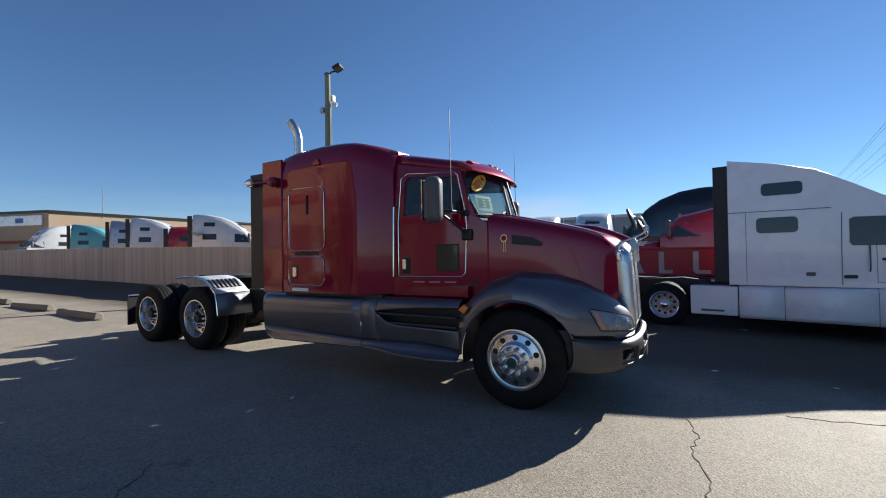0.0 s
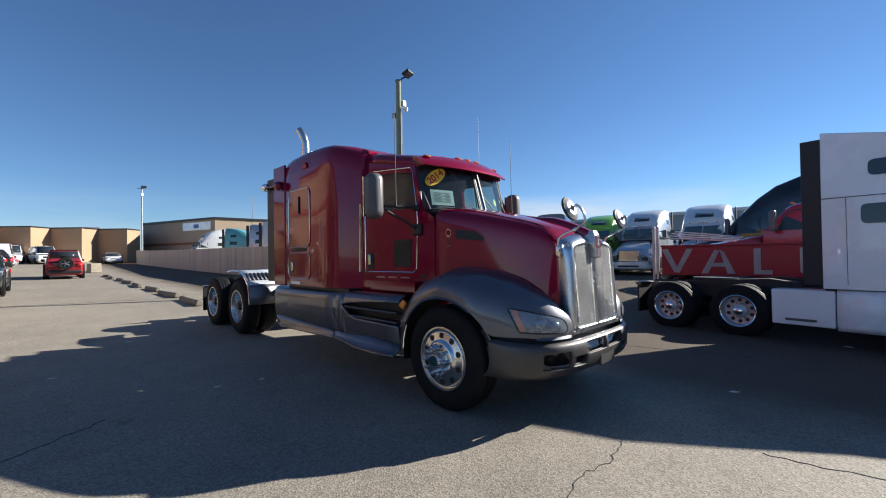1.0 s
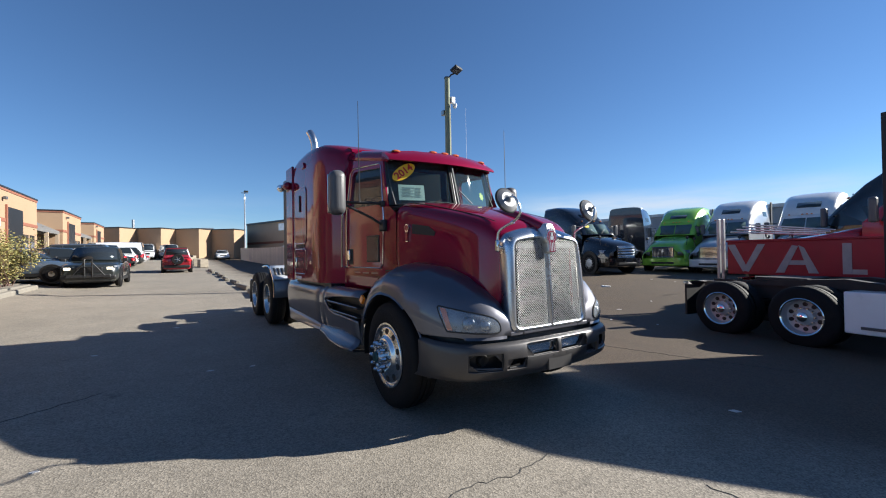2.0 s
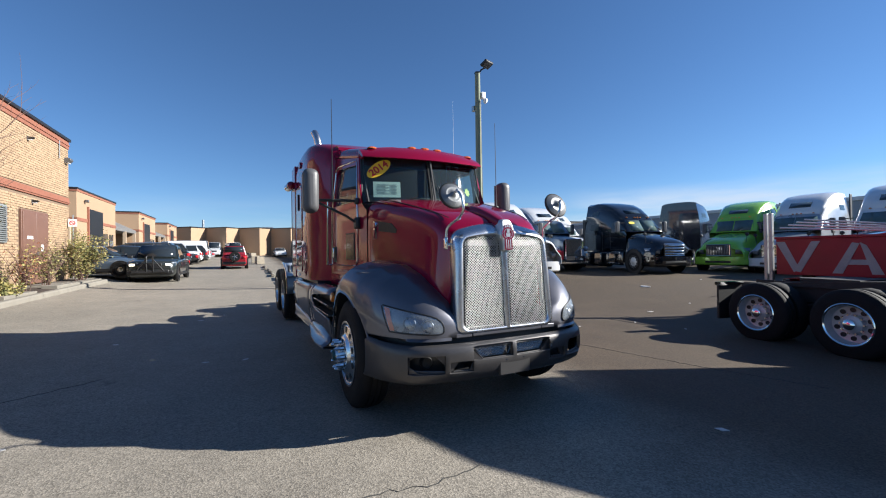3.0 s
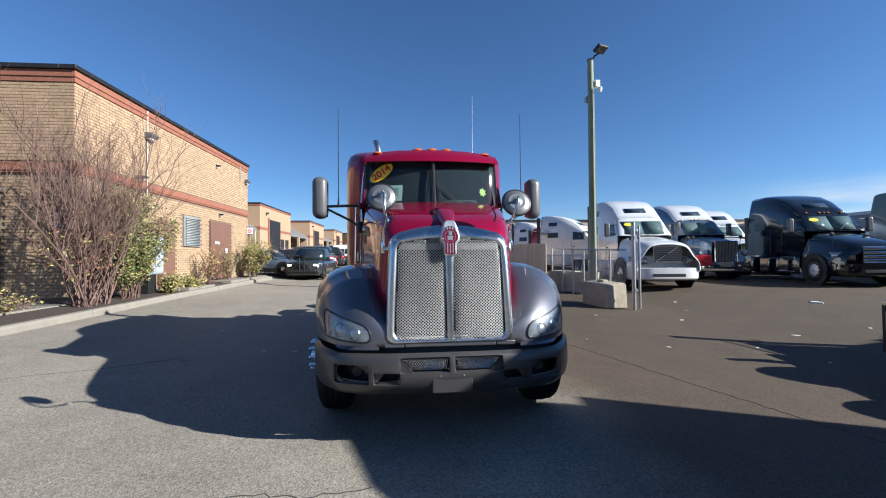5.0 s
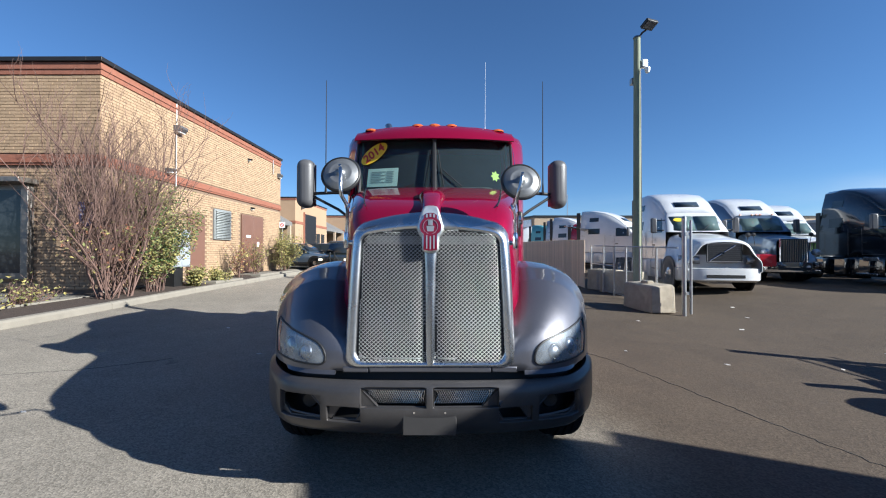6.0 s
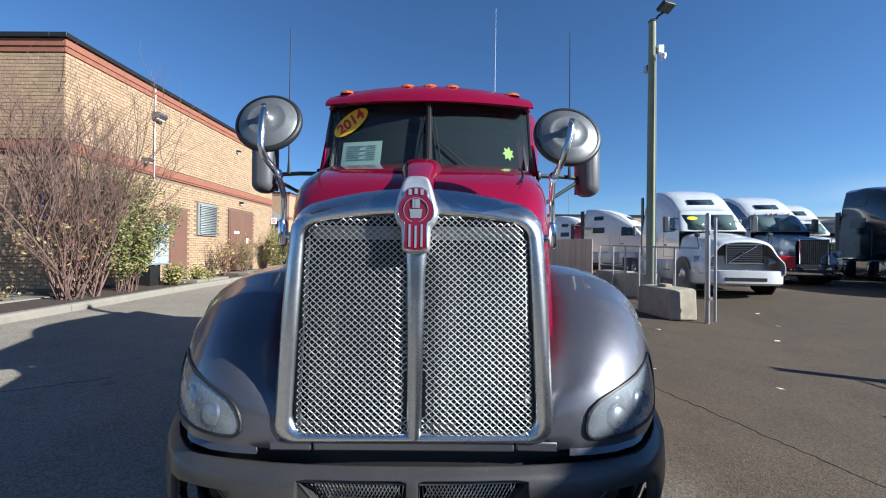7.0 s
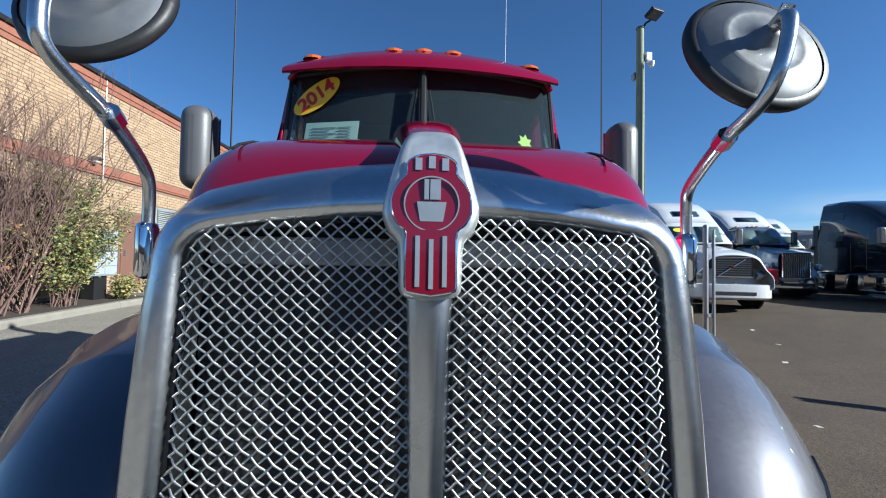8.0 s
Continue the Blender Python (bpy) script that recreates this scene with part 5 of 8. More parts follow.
        part("mirror_foot", S().box(-2.16, -2.03, min(s * 0.80, s * 0.86), max(s * 0.80, s * 0.86), 1.65, 1.78), BLACK, mirror, bevel=0.02)
        part("mirror_foot", S().box(-2.17, -2.07, min(s * 0.80, s * 0.85), max(s * 0.80, s * 0.85), 1.93, 2.0), BLACK, mirror, bevel=0.02)
        part("aerial", S().tube([(-2.16, s * 1.085, 1.97), (-2.16, s * 1.085, 2.08), (-2.17, s * 1.085, 3.10)], [0.014, 0.006, 0.003], 6), BLACK, T, "thin whip aerial")
        # round bonnet mirror on a bent rod
        mx_, my_, mz_ = (-0.365, 0.512, 1.781) if s > 0 else (-0.40, -0.513, 1.825)
        mm = S().revolve([(0.001, 0.036), (0.014, 0.034), (0.022, 0.022), (0.036, 0.0165), (0.058, 0.015), (0.064, 0.0165), (0.068, 0.014), (0.09, 0.008), (0.103, -0.002)], 48, "x")
        disc_ob = part("bonnet_mirror", mm, surf("mirror_back_steel", (0.2, 0.205, 0.21), 0.42, 0.6, 0.0, 0.08, 20), T, "round convex bonnet mirror", smooth=60)
        disc_ob.matrix_basis = pose(mx_, my_, mz_, 0, -20, 0)
        part("mirror_rim", S().revolve([(0.102, 0.002), (0.110, 0.001), (0.115, -0.008), (0.113, -0.018), (0.105, -0.024), (0.1, -0.02), (0.001, -0.012)], 48, "x"), BLACK, disc_ob, "black rubber rim", smooth=60)
        if s > 0:
            rod = bent([(mx_ + 0.02, my_, mz_ + 0.012), (mx_ + 0.045, my_ - 0.003, mz_ + 0.021), (mx_ + 0.062, my_ - 0.008, mz_ + 0.01), (mx_ + 0.066, my_ - 0.016, mz_ - 0.03), (mx_ + 0.062, my_ - 0.028, mz_ - 0.075), (mx_ + 0.04, my_ - 0.034, mz_ - 0.108), (-0.392, 0.472, 1.637), (-0.48, 0.492, 1.602), (-0.524, 0.503, 1.576), (-0.535, 0.508, 1.54), (-0.537, 0.510, 1.48)])
        else:
            rod = bent([(-0.38, -0.512, 1.834), (-0.352, -0.505, 1.848), (-0.322, -0.496, 1.832), (-0.294, -0.488, 1.785), (-0.281, -0.485, 1.73), (-0.292, -0.483, 1.688), (-0.372, -0.473, 1.645), (-0.46, -0.487, 1.61), (-0.515, -0.499, 1.578), (-0.532, -0.505, 1.54), (-0.535, -0.508, 1.48)])
        part("mirror_rod", S().tube(rod, 0.0105, 12), DULLCHROME, T, "bent steel mirror rod", smooth=80)
        end = rod[6]
        part("rod_end", S().tube([end - Vector((0.01, 0, 0.008)), end + Vector((0.012, 0, 0.014))], 0.009, 8), DULLCHROME, T)
        part("rod_clamp", S().tube([(-0.374, s * 0.468, 1.644), (-0.398, s * 0.4735, 1.635)], 0.0155, 8), CHROME, T)
        part("mirror_bracket", S().box(-0.56, -0.515, min(s * 0.494, s * 0.524), max(s * 0.494, s * 0.524), 1.395, 1.50).box(-0.555, -0.525, min(s * 0.45, s * 0.5), max(s * 0.45, s * 0.5), 1.42, 1.45), CHROME, T, "chrome mirror bracket", bevel=0.014)
    part("windscreen_bar", S().tube([(-1.785, 0, 1.96), (-1.94, 0, 2.49)], 0.016, 6), BLACK, T)
    part("cowl", S().loft([[(-1.875, y, 1.955 - 0.04 * (abs(y) / 0.76) ** 2.2), (-1.93 - 0.2 * (y / 0.76) ** 2, y, 1.97 - 0.03 * (y / 0.76) ** 2)] for y in (-0.76, -0.6, -0.4, -0.2, 0, 0.2, 0.4, 0.6, 0.76)], False), BLACK, T, solid=0.02)
    roof = across([(x, [(0, t), (0.4, t - 0.012), (0.62 + w, t - 0.04), (0.72 + w, t - 0.08), (0.77 + w, t - 0.17)]) for x, t, w in ((-3.06, 2.82, 0.12), (-2.8, 2.765, 0.09), (-2.5, 2.705, 0.05), (-2.24, 2.655, 0.02), (-2.12, 2.63, 0.0))])
    part("cab_roof", S().loft(roof, False), RED, T, "wine-red cab roof", solid=0.03)
    # sun visor over the windscreen
    vis = []
    for y in (-0.775, -0.76, -0.6, -0.4, -0.2, 0, 0.2, 0.4, 0.6, 0.76, 0.775):
        k = (y / 0.745) ** 2
        vis.append([(-2.13 - 0.09 * k, y, 2.635 - 0.05 * k), (-2.03 - 0.13 * k, y, 2.61 - 0.04 * k), (-1.90 - 0.14 * k, y, 2.50 - 0.01 * k), (-1.875 - 0.15 * k, y, 2.445 + 0.015 * k), (-1.895 - 0.15 * k, y, 2.44 + 0.015 * k), (-2.03 - 0.13 * k, y, 2.56 - 0.04 * k), (-2.13 - 0.09 * k, y, 2.59 - 0.05 * k)])
    part("sun_visor", S().loft(vis), RED, T, "wine-red sun visor", smooth=50)
    for y in (-0.63, -0.165, 0.0, 0.165, 0.63):
        k = (y / 0.8) ** 2
        part("clearance_lamp", S().revolve([(0.001, 0.026), (0.025, 0.023), (0.036, 0.012), (0.04, -0.005)], 14, "z"), ROOFAMBER, T, "amber roof marker lamp").matrix_basis = pose(-2.07 - 0.12 * k, y, 2.612 - 0.045 * k) @ Matrix.Diagonal((1.1, 1.55, 0.85, 1))
    # inside of the cab
    inn = S().box(-3.0, -1.95, -0.72, 0.72, 1.0, 1.25)
    inn.box(-2.25, -2.0, -0.7, 0.7, 1.25, 1.9)
    part("dashboard", inn, DARKIN, T, bevel=0.03)
    for s in (-1, 1):
        st_ = S().box(-2.85, -2.4, s * 0.44 - 0.25, s * 0.44 + 0.25, 1.25, 1.55)
        st_.box(-3.0, -2.85, s * 0.44 - 0.25, s * 0.44 + 0.25, 1.5, 2.15)
        part("cab_seat", st_, DARKIN, T, "dark cab seat", bevel=0.05)
    sw = S().revolve([(0.22, -0.012), (0.235, 0.0), (0.22, 0.012), (0.205, 0.0), (0.22, -0.012)], 24, "x")
    swo = part("steering_wheel", sw, BLACK, T)
    swo.matrix_basis = pose(-2.32, 0.44, 1.85, 0, 40, 0)
    # sale stickers inside the glass
    stick = S().revolve([(0.001, 0.0), (0.135, 0.0), (0.135, 0.004), (0.001, 0.004)], 32, "x")
    so = part("price_sticker", stick, surf("yellow_sticker", (0.85, 0.55, 0.02), 0.5, 0, 0, 0.03), T, "yellow oval year sticker")
    so.matrix_basis = pose(-2.052, -0.585, 2.335, 36, -12, -20) @ Matrix.Diagonal((1, 1.15, 0.56, 1))
    txt = bpy.data.curves.new("year", "FONT")
    txt.body, txt.size, txt.align_x, txt.align_y, txt.extrude = "2014", 0.118, "CENTER", "CENTER", 0.001
    txt.materials.append(surf("red_print", (0.45, 0.02, 0.02), 0.5))
    txt.offset = 0.0035
    to = new("year_print", txt)
    to.parent = T
    to.matrix_basis = pose(-2.052, -0.585, 2.335, 36, -12, -20) @ pose(0.007, 0, 0, 90, 0, 90)
    part("paper_sheet", S().box(-0.002, 0.0, -0.155, 0.155, -0.095, 0.095), surf("paper", (0.62, 0.72, 0.68), 0.7, 0, 0, 0.04), T, "printed price sheet inside the windscreen").matrix_basis = pose(-2.02, -0.50, 2.10, 0, -14, -14)
    prn = S()
    for k in range(7):
        prn.box(0.0, 0.001, -0.115, -0.01 if k % 2 else 0.03, 0.055 - k * 0.018, 0.061 - k * 0.018)
        prn.box(0.0, 0.001, 0.04, 0.115, 0.055 - k * 0.018, 0.061 - k * 0.018)
    part("paper_print", prn, surf("print_grey", (0.25, 0.3, 0.32), 0.7), T, "unreadable print as bars").matrix_basis = pose(-2.017, -0.501, 2.10, 0, -14, -14)
    yl = S().prism([(0.05 * (1 if k % 2 else 0.6) * math.cos(k * math.pi / 7), 0.06 * (1 if k % 2 else 0.6) * math.sin(k * math.pi / 7)) for k in range(14)], "x", -0.002, 0)
    part("price_tag", yl, surf("lime_tag", (0.62, 0.75, 0.12), 0.6), T, "lime-yellow star tag").matrix_basis = pose(-2.10, 0.60, 2.13, 0, -14, 18)

    # sleeper
    def sec(top, hw, r=1.0):
        return [(0, top), (0.5, top - 0.006), (0.82, top - 0.016), (hw - 0.15, top - 0.036), (hw - 0.06, top - 0.082), (hw - 0.018, top - 0.165), (hw - 0.004, top - 0.33), (hw, 1.9), (hw, 1.4), (hw, 1.02)]
    sl = across([(-4.78, sec(2.93, 1.155)), (-4.74, sec(2.945, 1.165)), (-4.55, sec(2.975, 1.17)), (-4.1, sec(3.0, 1.17)), (-3.75, sec(2.99, 1.17)), (-3.55, sec(2.97, 1.165)), (-3.42, sec(2.94, 1.145)), (-3.28, sec(2.90, 1.085)), (-3.14, sec(2.85, 1.0)), (-3.04, sec(2.81, 0.935)), (-3.03, sec(2.77, 0.80))])
    sleeper = part("sleeper", S().loft(sl, False), RED, T, "wine-red sleeper box", smooth=50)
    ring = [(-4.78, y, z) for y, z in mirrored(sec(2.93, 1.155))]
    part("sleeper_back", S().add(ring, [tuple(range(len(ring)))]), RED, sleeper)
    part("sleeper_floor", S().box(-4.78, -3.1, -1.1, 1.1, 0.96, 1.02), BLACK, sleeper)
    part("bunk_wall", S().box(-3.7, -3.6, -0.95, 0.95, 1.05, 2.7), DARKIN, sleeper)
    for s in (-1, 1):
        # side extender panel and its black rubber edge
        ext = part("side_extender", S().box(-5.14, -4.74, min(s * 1.135, s * 1.174), max(s * 1.135, s * 1.174), 1.0, 2.84), RED, T, "wine-red side extender panel", bevel=0.012)
        part("extender_edge", S().box(-5.42, -5.145, min(s * 1.15, s * 1.155), max(s * 1.15, s * 1.155), 1.05, 2.69), BLACK, ext, "black rubber edge")
        part("load_lamp", S().revolve([(0.001, 0.08), (0.05, 0.07), (0.065, 0.0), (0.05, -0.06), (0.001, -0.07)], 16, "x", (-5.33, s * 1.22, 2.56)), CHROME, ext, "round work lamp")
        part("load_lamp", S().revolve([(0.001, 0.08), (0.06, 0.06), (0.075, 0.0), (0.05, -0.06), (0.001, -0.07)], 16, "x", (-4.86, s * 1.22, 2.53)), RED, ext)
        part("lamp_stalk", S().tube([(-5.3, s * 1.22, 2.56), (-4.86, s * 1.22, 2.54)], 0.02, 8), RED, ext)
        # sleeper hatches with bright trim
        def rr_(x0, x1, z0, z1, r):
            pts = []
            for cx, cz, a0 in ((x1 - r, z1 - r, 0), (x0 + r, z1 - r, 90), (x0 + r, z0 + r, 180), (x1 - r, z0 + r, 270)):
                for k in range(5):
                    a = radians(a0 + 90 * k / 4)
                    pts.append((cx + r * math.cos(a), cz + r * math.sin(a)))
            return pts
        up = rr_(-4.60, -3.955, 1.575, 2.405, 0.09)
        lo = rr_(-4.61, -3.965, 1.12, 1.49, 0.08)
        for poly, nm in ((up, "upper_hatch"), (lo, "lower_hatch")):
            hat = part(nm, S().prism(poly, "y", s * 1.16, s * 1.177), RED, sleeper)
            part("hatch_trim", S().tube([(x, s * 1.178, z) for x, z in poly + poly[:1]], 0.0045, 6), CHROME, hat, "thin bright trim")
        part("hatch_handle", S().box(-4.27, -4.245, min(s * 1.175, s * 1.195), max(s * 1.175, s * 1.195), 2.05, 2.3), BLACK, sleeper, bevel=0.006)
        part("hatch_latch", S().box(-4.53, -4.46, min(s * 1.175, s * 1.192), max(s * 1.175, s * 1.192), 1.22, 1.36), CHROME, sleeper, "chrome hatch latch", bevel=0.01)
        part("latch_recess", S().box(-4.55, -4.44, min(s * 1.173, s * 1.181), max(s * 1.173, s * 1.181), 1.2, 1.38), BLACK, sleeper)
        pv = S()
        for k in range(9):
            pv.box(-4.5 + k * 0.05, -4.465 + k * 0.05, min(s * 1.17, s * 1.177), max(s * 1.17, s * 1.177), 1.515, 1.56)
        part("vent_slots", pv, BLACK, sleeper)
        part("roof_vent", S().prism([(-4.15, 2.68), (-4.02, 2.68), (-4.02, 2.72), (-4.06, 2.77), (-4.15, 2.73)], "y", s * 1.15, s * 1.185), RED, sleeper, bevel=0.008)
        part("maker_strip", S().box(-4.55, -4.25, min(s * 1.17, s * 1.18), max(s * 1.17, s * 1.18), 1.04, 1.08), WHITEP, sleeper, "pale strip with unreadable print")
        for k in range(6):
            part("rivet", S().disc((-4.70, s * 1.17, 1.2 + k * 0.27), 0.009, "y", 0.008, 8), RED, sleeper)
        # side fairing over the tanks: bulging above, tucked in to a crease, then a flared lower edge
        body_y = lerp([0.40, 0.47, 0.55, 0.66, 0.78, 0.87, 0.93, 0.965, 0.99, 1.003], [1.135, 1.14, 1.152, 1.168, 1.176, 1.172, 1.155, 1.13, 1.09, 1.05])
        tuck = lerp([-5.21, -5.17, -5.1, -3.41, -3.4, -3.38, -3.37], [0.05, 0.012, 0.0, 0.0, 0.014, 0.014, 0.0])
        crease = lerp([-5.21, -3.4, -2.95, -2.6, -2.2, -2.05], [0.535, 0.475, 0.49, 0.515, 0.485, 0.465])
        flare_y = lerp([-5.21, -5.0, -3.4, -3.2, -2.8, -2.4, -2.05], [1.12, 1.165, 1.165, 1.185, 1.235, 1.255, 1.235])
        flare_z = lerp([-5.21, -5.12, -4.95, -3.4, -3.2, -2.8, -2.4, -2.05], [0.51, 0.42, 0.375, 0.40, 0.40, 0.37, 0.365, 0.375])
        def fairing(xs, za, zb, rows=12):
            return [[(x, s * (body_y(z) - tuck(x)), z) for z in [za(x) + (zb(x) - za(x)) * k / rows for k in range(rows + 1)]] for x in xs]
        full_top = lerp([-9, 9], [1.003, 1.003])
        back_xs = (-5.21, -5.19, -5.17, -5.1, -4.6, -4.1, -3.6, -3.41, -3.4, -3.38, -3.37, -3.26, -3.16)
        part("side_fairing", S().loft(fairing(back_xs, crease, full_top, 16), False), GREY, T, "grey side fairing over the tank", solid=0.016, smooth=60)
        # wedge-shaped recess with two treads under the cab door
        step_xs = (-3.16, -3.1, -3.0, -2.85, -2.6, -2.3, -2.06)
        part("step_fairing", S().loft(fairing(step_xs, lerp([-3.16, -3.1, -2.9, -2.5, -2.06], [0.832, 0.842, 0.872, 0.905, 0.925]), full_top, 8), False), GREY, T, solid=0.016, smooth=60)
        part("step_fairing", S().loft(fairing(step_xs, crease, lerp([-3.16, -3.1, -2.96, -2.06], [0.83, 0.79, 0.69, 0.675]), 10), False), GREY, T, solid=0.016, smooth=60)
        part("step_back", S().loft([[(x, s * y, z) for y, z in ((1.12, 0.95), (1.06, 0.9), (1.05, 0.68), (1.12, 0.60))] for x in (-3.2, -2.06)], False), BLACK, T)
        for z, xa in ((0.815, -3.13), (0.712, -3.0)):
            tread = part("step_tread", S().prism([(xa, s * 1.155), (xa + 0.08, s * 1.165), (-2.08, s * 1.168), (-2.08, s * 1.03), (xa + 0.1, s * 1.03)], "z", z - 0.02, z), BLACK, T, "dark ribbed cab step", bevel=0.004)
            part("tread_edge", S().tube([(xa + 0.01, s * 1.157, z + 0.002), (xa + 0.09, s * 1.167, z + 0.002), (-2.08, s * 1.17, z + 0.002)], 0.006, 6), GREY, tread)
        # flared lower edge, deepening into a foot rest below the steps
        low_xs = (-5.21, -5.17, -5.1, -4.95, -4.5, -4.0, -3.6, -3.41, -3.4, -3.38, -3.37, -3.2, -3.0, -2.8, -2.6, -2.4, -2.2, -2.06)
        pan = []
        for x in low_xs:
            zc, yc, zf, yf = crease(x), body_y(crease(x)) - tuck(x), flare_z(x), flare_y(x) - tuck(x)
            pan.append([(x, s * y, z) for y, z in ((yc, zc), (yc + (yf - yc) * 0.25, zc + (zf - zc) * 0.55), (yc + (yf - yc) * 0.7, zc + (zf - zc) * 0.85), (yf, zf + 0.006), (yf + 0.004, zf - 0.008), (yf - 0.012, zf - 0.024), (1.08, zf - 0.035))])
        part("running_board", S().loft(pan, False), GREY, T, "flared grey running board", solid=0.012, smooth=35)
        part("fairing_end", S().loft([[(-5.2, s * 0.7, z) for z in (0.5, 0.75, 0.98)], [(-5.2, s * (body_y(z) - 0.06), z) for z in (0.54, 0.75, 0.98)]], False), FRAMEBLK, T)
        part("cab_skirt", S().box(-3.1, -2.05, min(s * 0.86, s * 0.93), max(s * 0.86, s * 0.93), 1.015, 1.13), RED, T)
        tank = S().revolve([(0.001, -4.9), (0.3, -4.9), (0.31, -4.88), (0.31, -3.3), (0.3, -3.28), (0.001, -3.28)], 28, "x", (0, s * 0.85, 0.66))
        part("fuel_tank", tank, DULLCHROME, T, "aluminium fuel tank")
    pipe_run = bent([(-4.86, -0.76, 1.0), (-4.86, -0.76, 2.4), (-4.86, -0.76, 3.15), (-4.875, -0.768, 3.31), (-4.915, -0.79, 3.42), (-4.965, -0.815, 3.5)], 5)
    part("exhaust_pipe", S().tube(pipe_run, 0.062, 16, False), DULLCHROME, T, "curved bright exhaust stack", smooth=80)
    part("exhaust_bore", S().tube([pipe_run[-4], pipe_run[-2]], 0.056, 14), BLACK, T)
    part("roof_aerial", S().tube([(-2.3, 0.52, 2.63), (-2.3, 0.52, 2.68), (-2.31, 0.525, 3.36)], [0.01, 0.002, 0.0009], 6), WHITEP, T, "thin white roof aerial")

    # chassis behind the sleeper
    for s in (-1, 1):
        part("frame_rail", S().box(-9.0, -1.2, min(s * 0.36, s * 0.44), max(s * 0.36, s * 0.44), 0.68, 0.95), FRAMEBLK, T, "black frame rail", bevel=0.008)
        # quarter fender: bright curved sheet, front slope with black slot strips and an upright grey front plate
        qf = [(-7.32, 1.17), (-7.1, 1.19), (-6.85, 1.195), (-6.68, 1.175), (-6.52, 1.12), (-6.4, 1.045), (-6.31, 0.975), (-6.27, 0.94)]
        fob = part("rear_fender", S().loft([[(x, s * y, z) for x, z in qf] for y in (0.58, 0.8, 1.0, 1.17)], False), FENDERALU, T, "bright half fender over the drive wheel", solid=0.012)
        part("fender_edge", S().tube([(x, s * 1.172, z) for x, z in qf] + [(-6.225, s * 1.172, 0.8), (-6.20, s * 1.172, 0.6)], 0.014, 6), CHROME, fob)
        part("front_plate", S().loft([[(-6.275, s * y, 0.945), (-6.24, s * y, 0.87), (-6.215, s * y, 0.75), (-6.20, s * y, 0.59)] for y in (0.58, 1.165)], False), FENDERGREY, fob, "grey upright fender plate", solid=0.01)
        part("plate_lip", S().tube([(-6.26, s * 0.58, 0.945), (-6.26, s * 1.165, 0.945)], 0.012, 6), FENDERALU, fob)
        for k in range(7):
            y0 = s * (0.64 + 0.073 * k)
            q_ = [(x, y, z + 0.009) for x, z in ((-6.56, 1.137), (-6.46, 1.083), (-6.36, 1.014)) for y in (y0, y0 + s * 0.048)]
            # uncut sheet: the slot's shade is a black strip laid on it
            part("fender_slot", S().loft([q_[0:2], q_[2:4], q_[4:6]], False), BLACK, fob, "black strip for the shade in a fender slot", solid=0.006)
        part("mud_flap", S().box(-8.93, -8.9, min(s * 0.6, s * 1.18), max(s * 0.6, s * 1.18), 0.28, 0.8), BLACK, T, "black rear mud flap", bevel=0.004)
        part("flap_arm", S().tube([(-8.9, s * 0.4, 0.8), (-8.9, s * 1.17, 0.82)], 0.02, 8), DULLCHROME, T)
        part("tail_lamp", S().disc((-8.99, s * 0.3, 0.75), 0.055, "x", 0.05, 16), REDLENS, T)
        # wheels
        tyre_wheel(T, -1.45, s * 0.975, 0.43, 0.51, 0.28, s, POLISHED, "holes")
        for wx in (-6.76, -8.16):
            tyre_wheel(T, wx, s * 1.06, 0.53, 0.505, 0.27, s, POLISHED, "dish", True)
            tyre_wheel(T, wx, s * 0.74, 0.53, 0.505, 0.27, s, FRAMEBLK, "dish", False)
        part("air_spring", S().revolve([(0.001, 0.62), (0.12, 0.62), (0.14, 0.68), (0.12, 0.74), (0.14, 0.8), (0.12, 0.86), (0.001, 0.86)], 16, "z", (-7.2, s * 0.5, 0)), BLACK, T)
    for wx, z in ((-1.45, 0.40), (-6.76, 0.53), (-8.16, 0.53)):
        ax = S().tube([(wx, -0.95, z), (wx, 0.95, z)], 0.07, 10)
        if wx < -2:
            ax.revolve([(0.001, -0.2), (0.15, -0.15), (0.2, 0), (0.15, 0.15), (0.001, 0.2)], 16, "y", (wx, 0, z))
        part("axle", ax, FRAMEBLK, T)
    for x in (-5.6, -6.2, -7.4, -8.8):
        part("crossmember", S().box(x - 0.06, x + 0.06, -0.4, 0.4, 0.7, 0.93), FRAMEBLK, T)
    deck = S().box(-6.3, -5.2, -0.44, 0.44, 0.955, 0.985)
    part("deck_plate", deck, DULLCHROME, T, "tread plate deck")
    fw = S().prism([(-7.95, 0.0), (-8.0, 0.4), (-7.6, 0.45), (-7.0, 0.42), (-6.9, 0.2), (-6.9, -0.2), (-7.0, -0.42), (-7.6, -0.45), (-8.0, -0.4)], "z", 1.12, 1.18)
    part("fifth_wheel", fw, FRAMEBLK, T, "black greased fifth wheel plate", bevel=0.01)
    part("fifth_wheel_base", S().box(-7.7, -7.1, -0.4, 0.4, 0.95, 1.12), FRAMEBLK, T, bevel=0.02)
    lines = S()
    for k, col in enumerate((-0.3, 0.0, 0.3)):
        lines.tube([(-5.15, col, 1.9), (-5.35, col, 1.5), (-5.55, col + 0.05, 1.15), (-5.7, col + 0.1, 1.02)], 0.018, 6)
    part("air_lines", lines, BLACK, T, "black coiled air lines")
    under = S().box(-1.2, -0.6, -0.4, 0.4, 0.45, 1.4)
    under.box(-4.5, -1.2, -0.35, 0.35, 0.5, 0.95)
    part("engine_block", under, FRAMEBLK, T)
    return T


red_tractor()
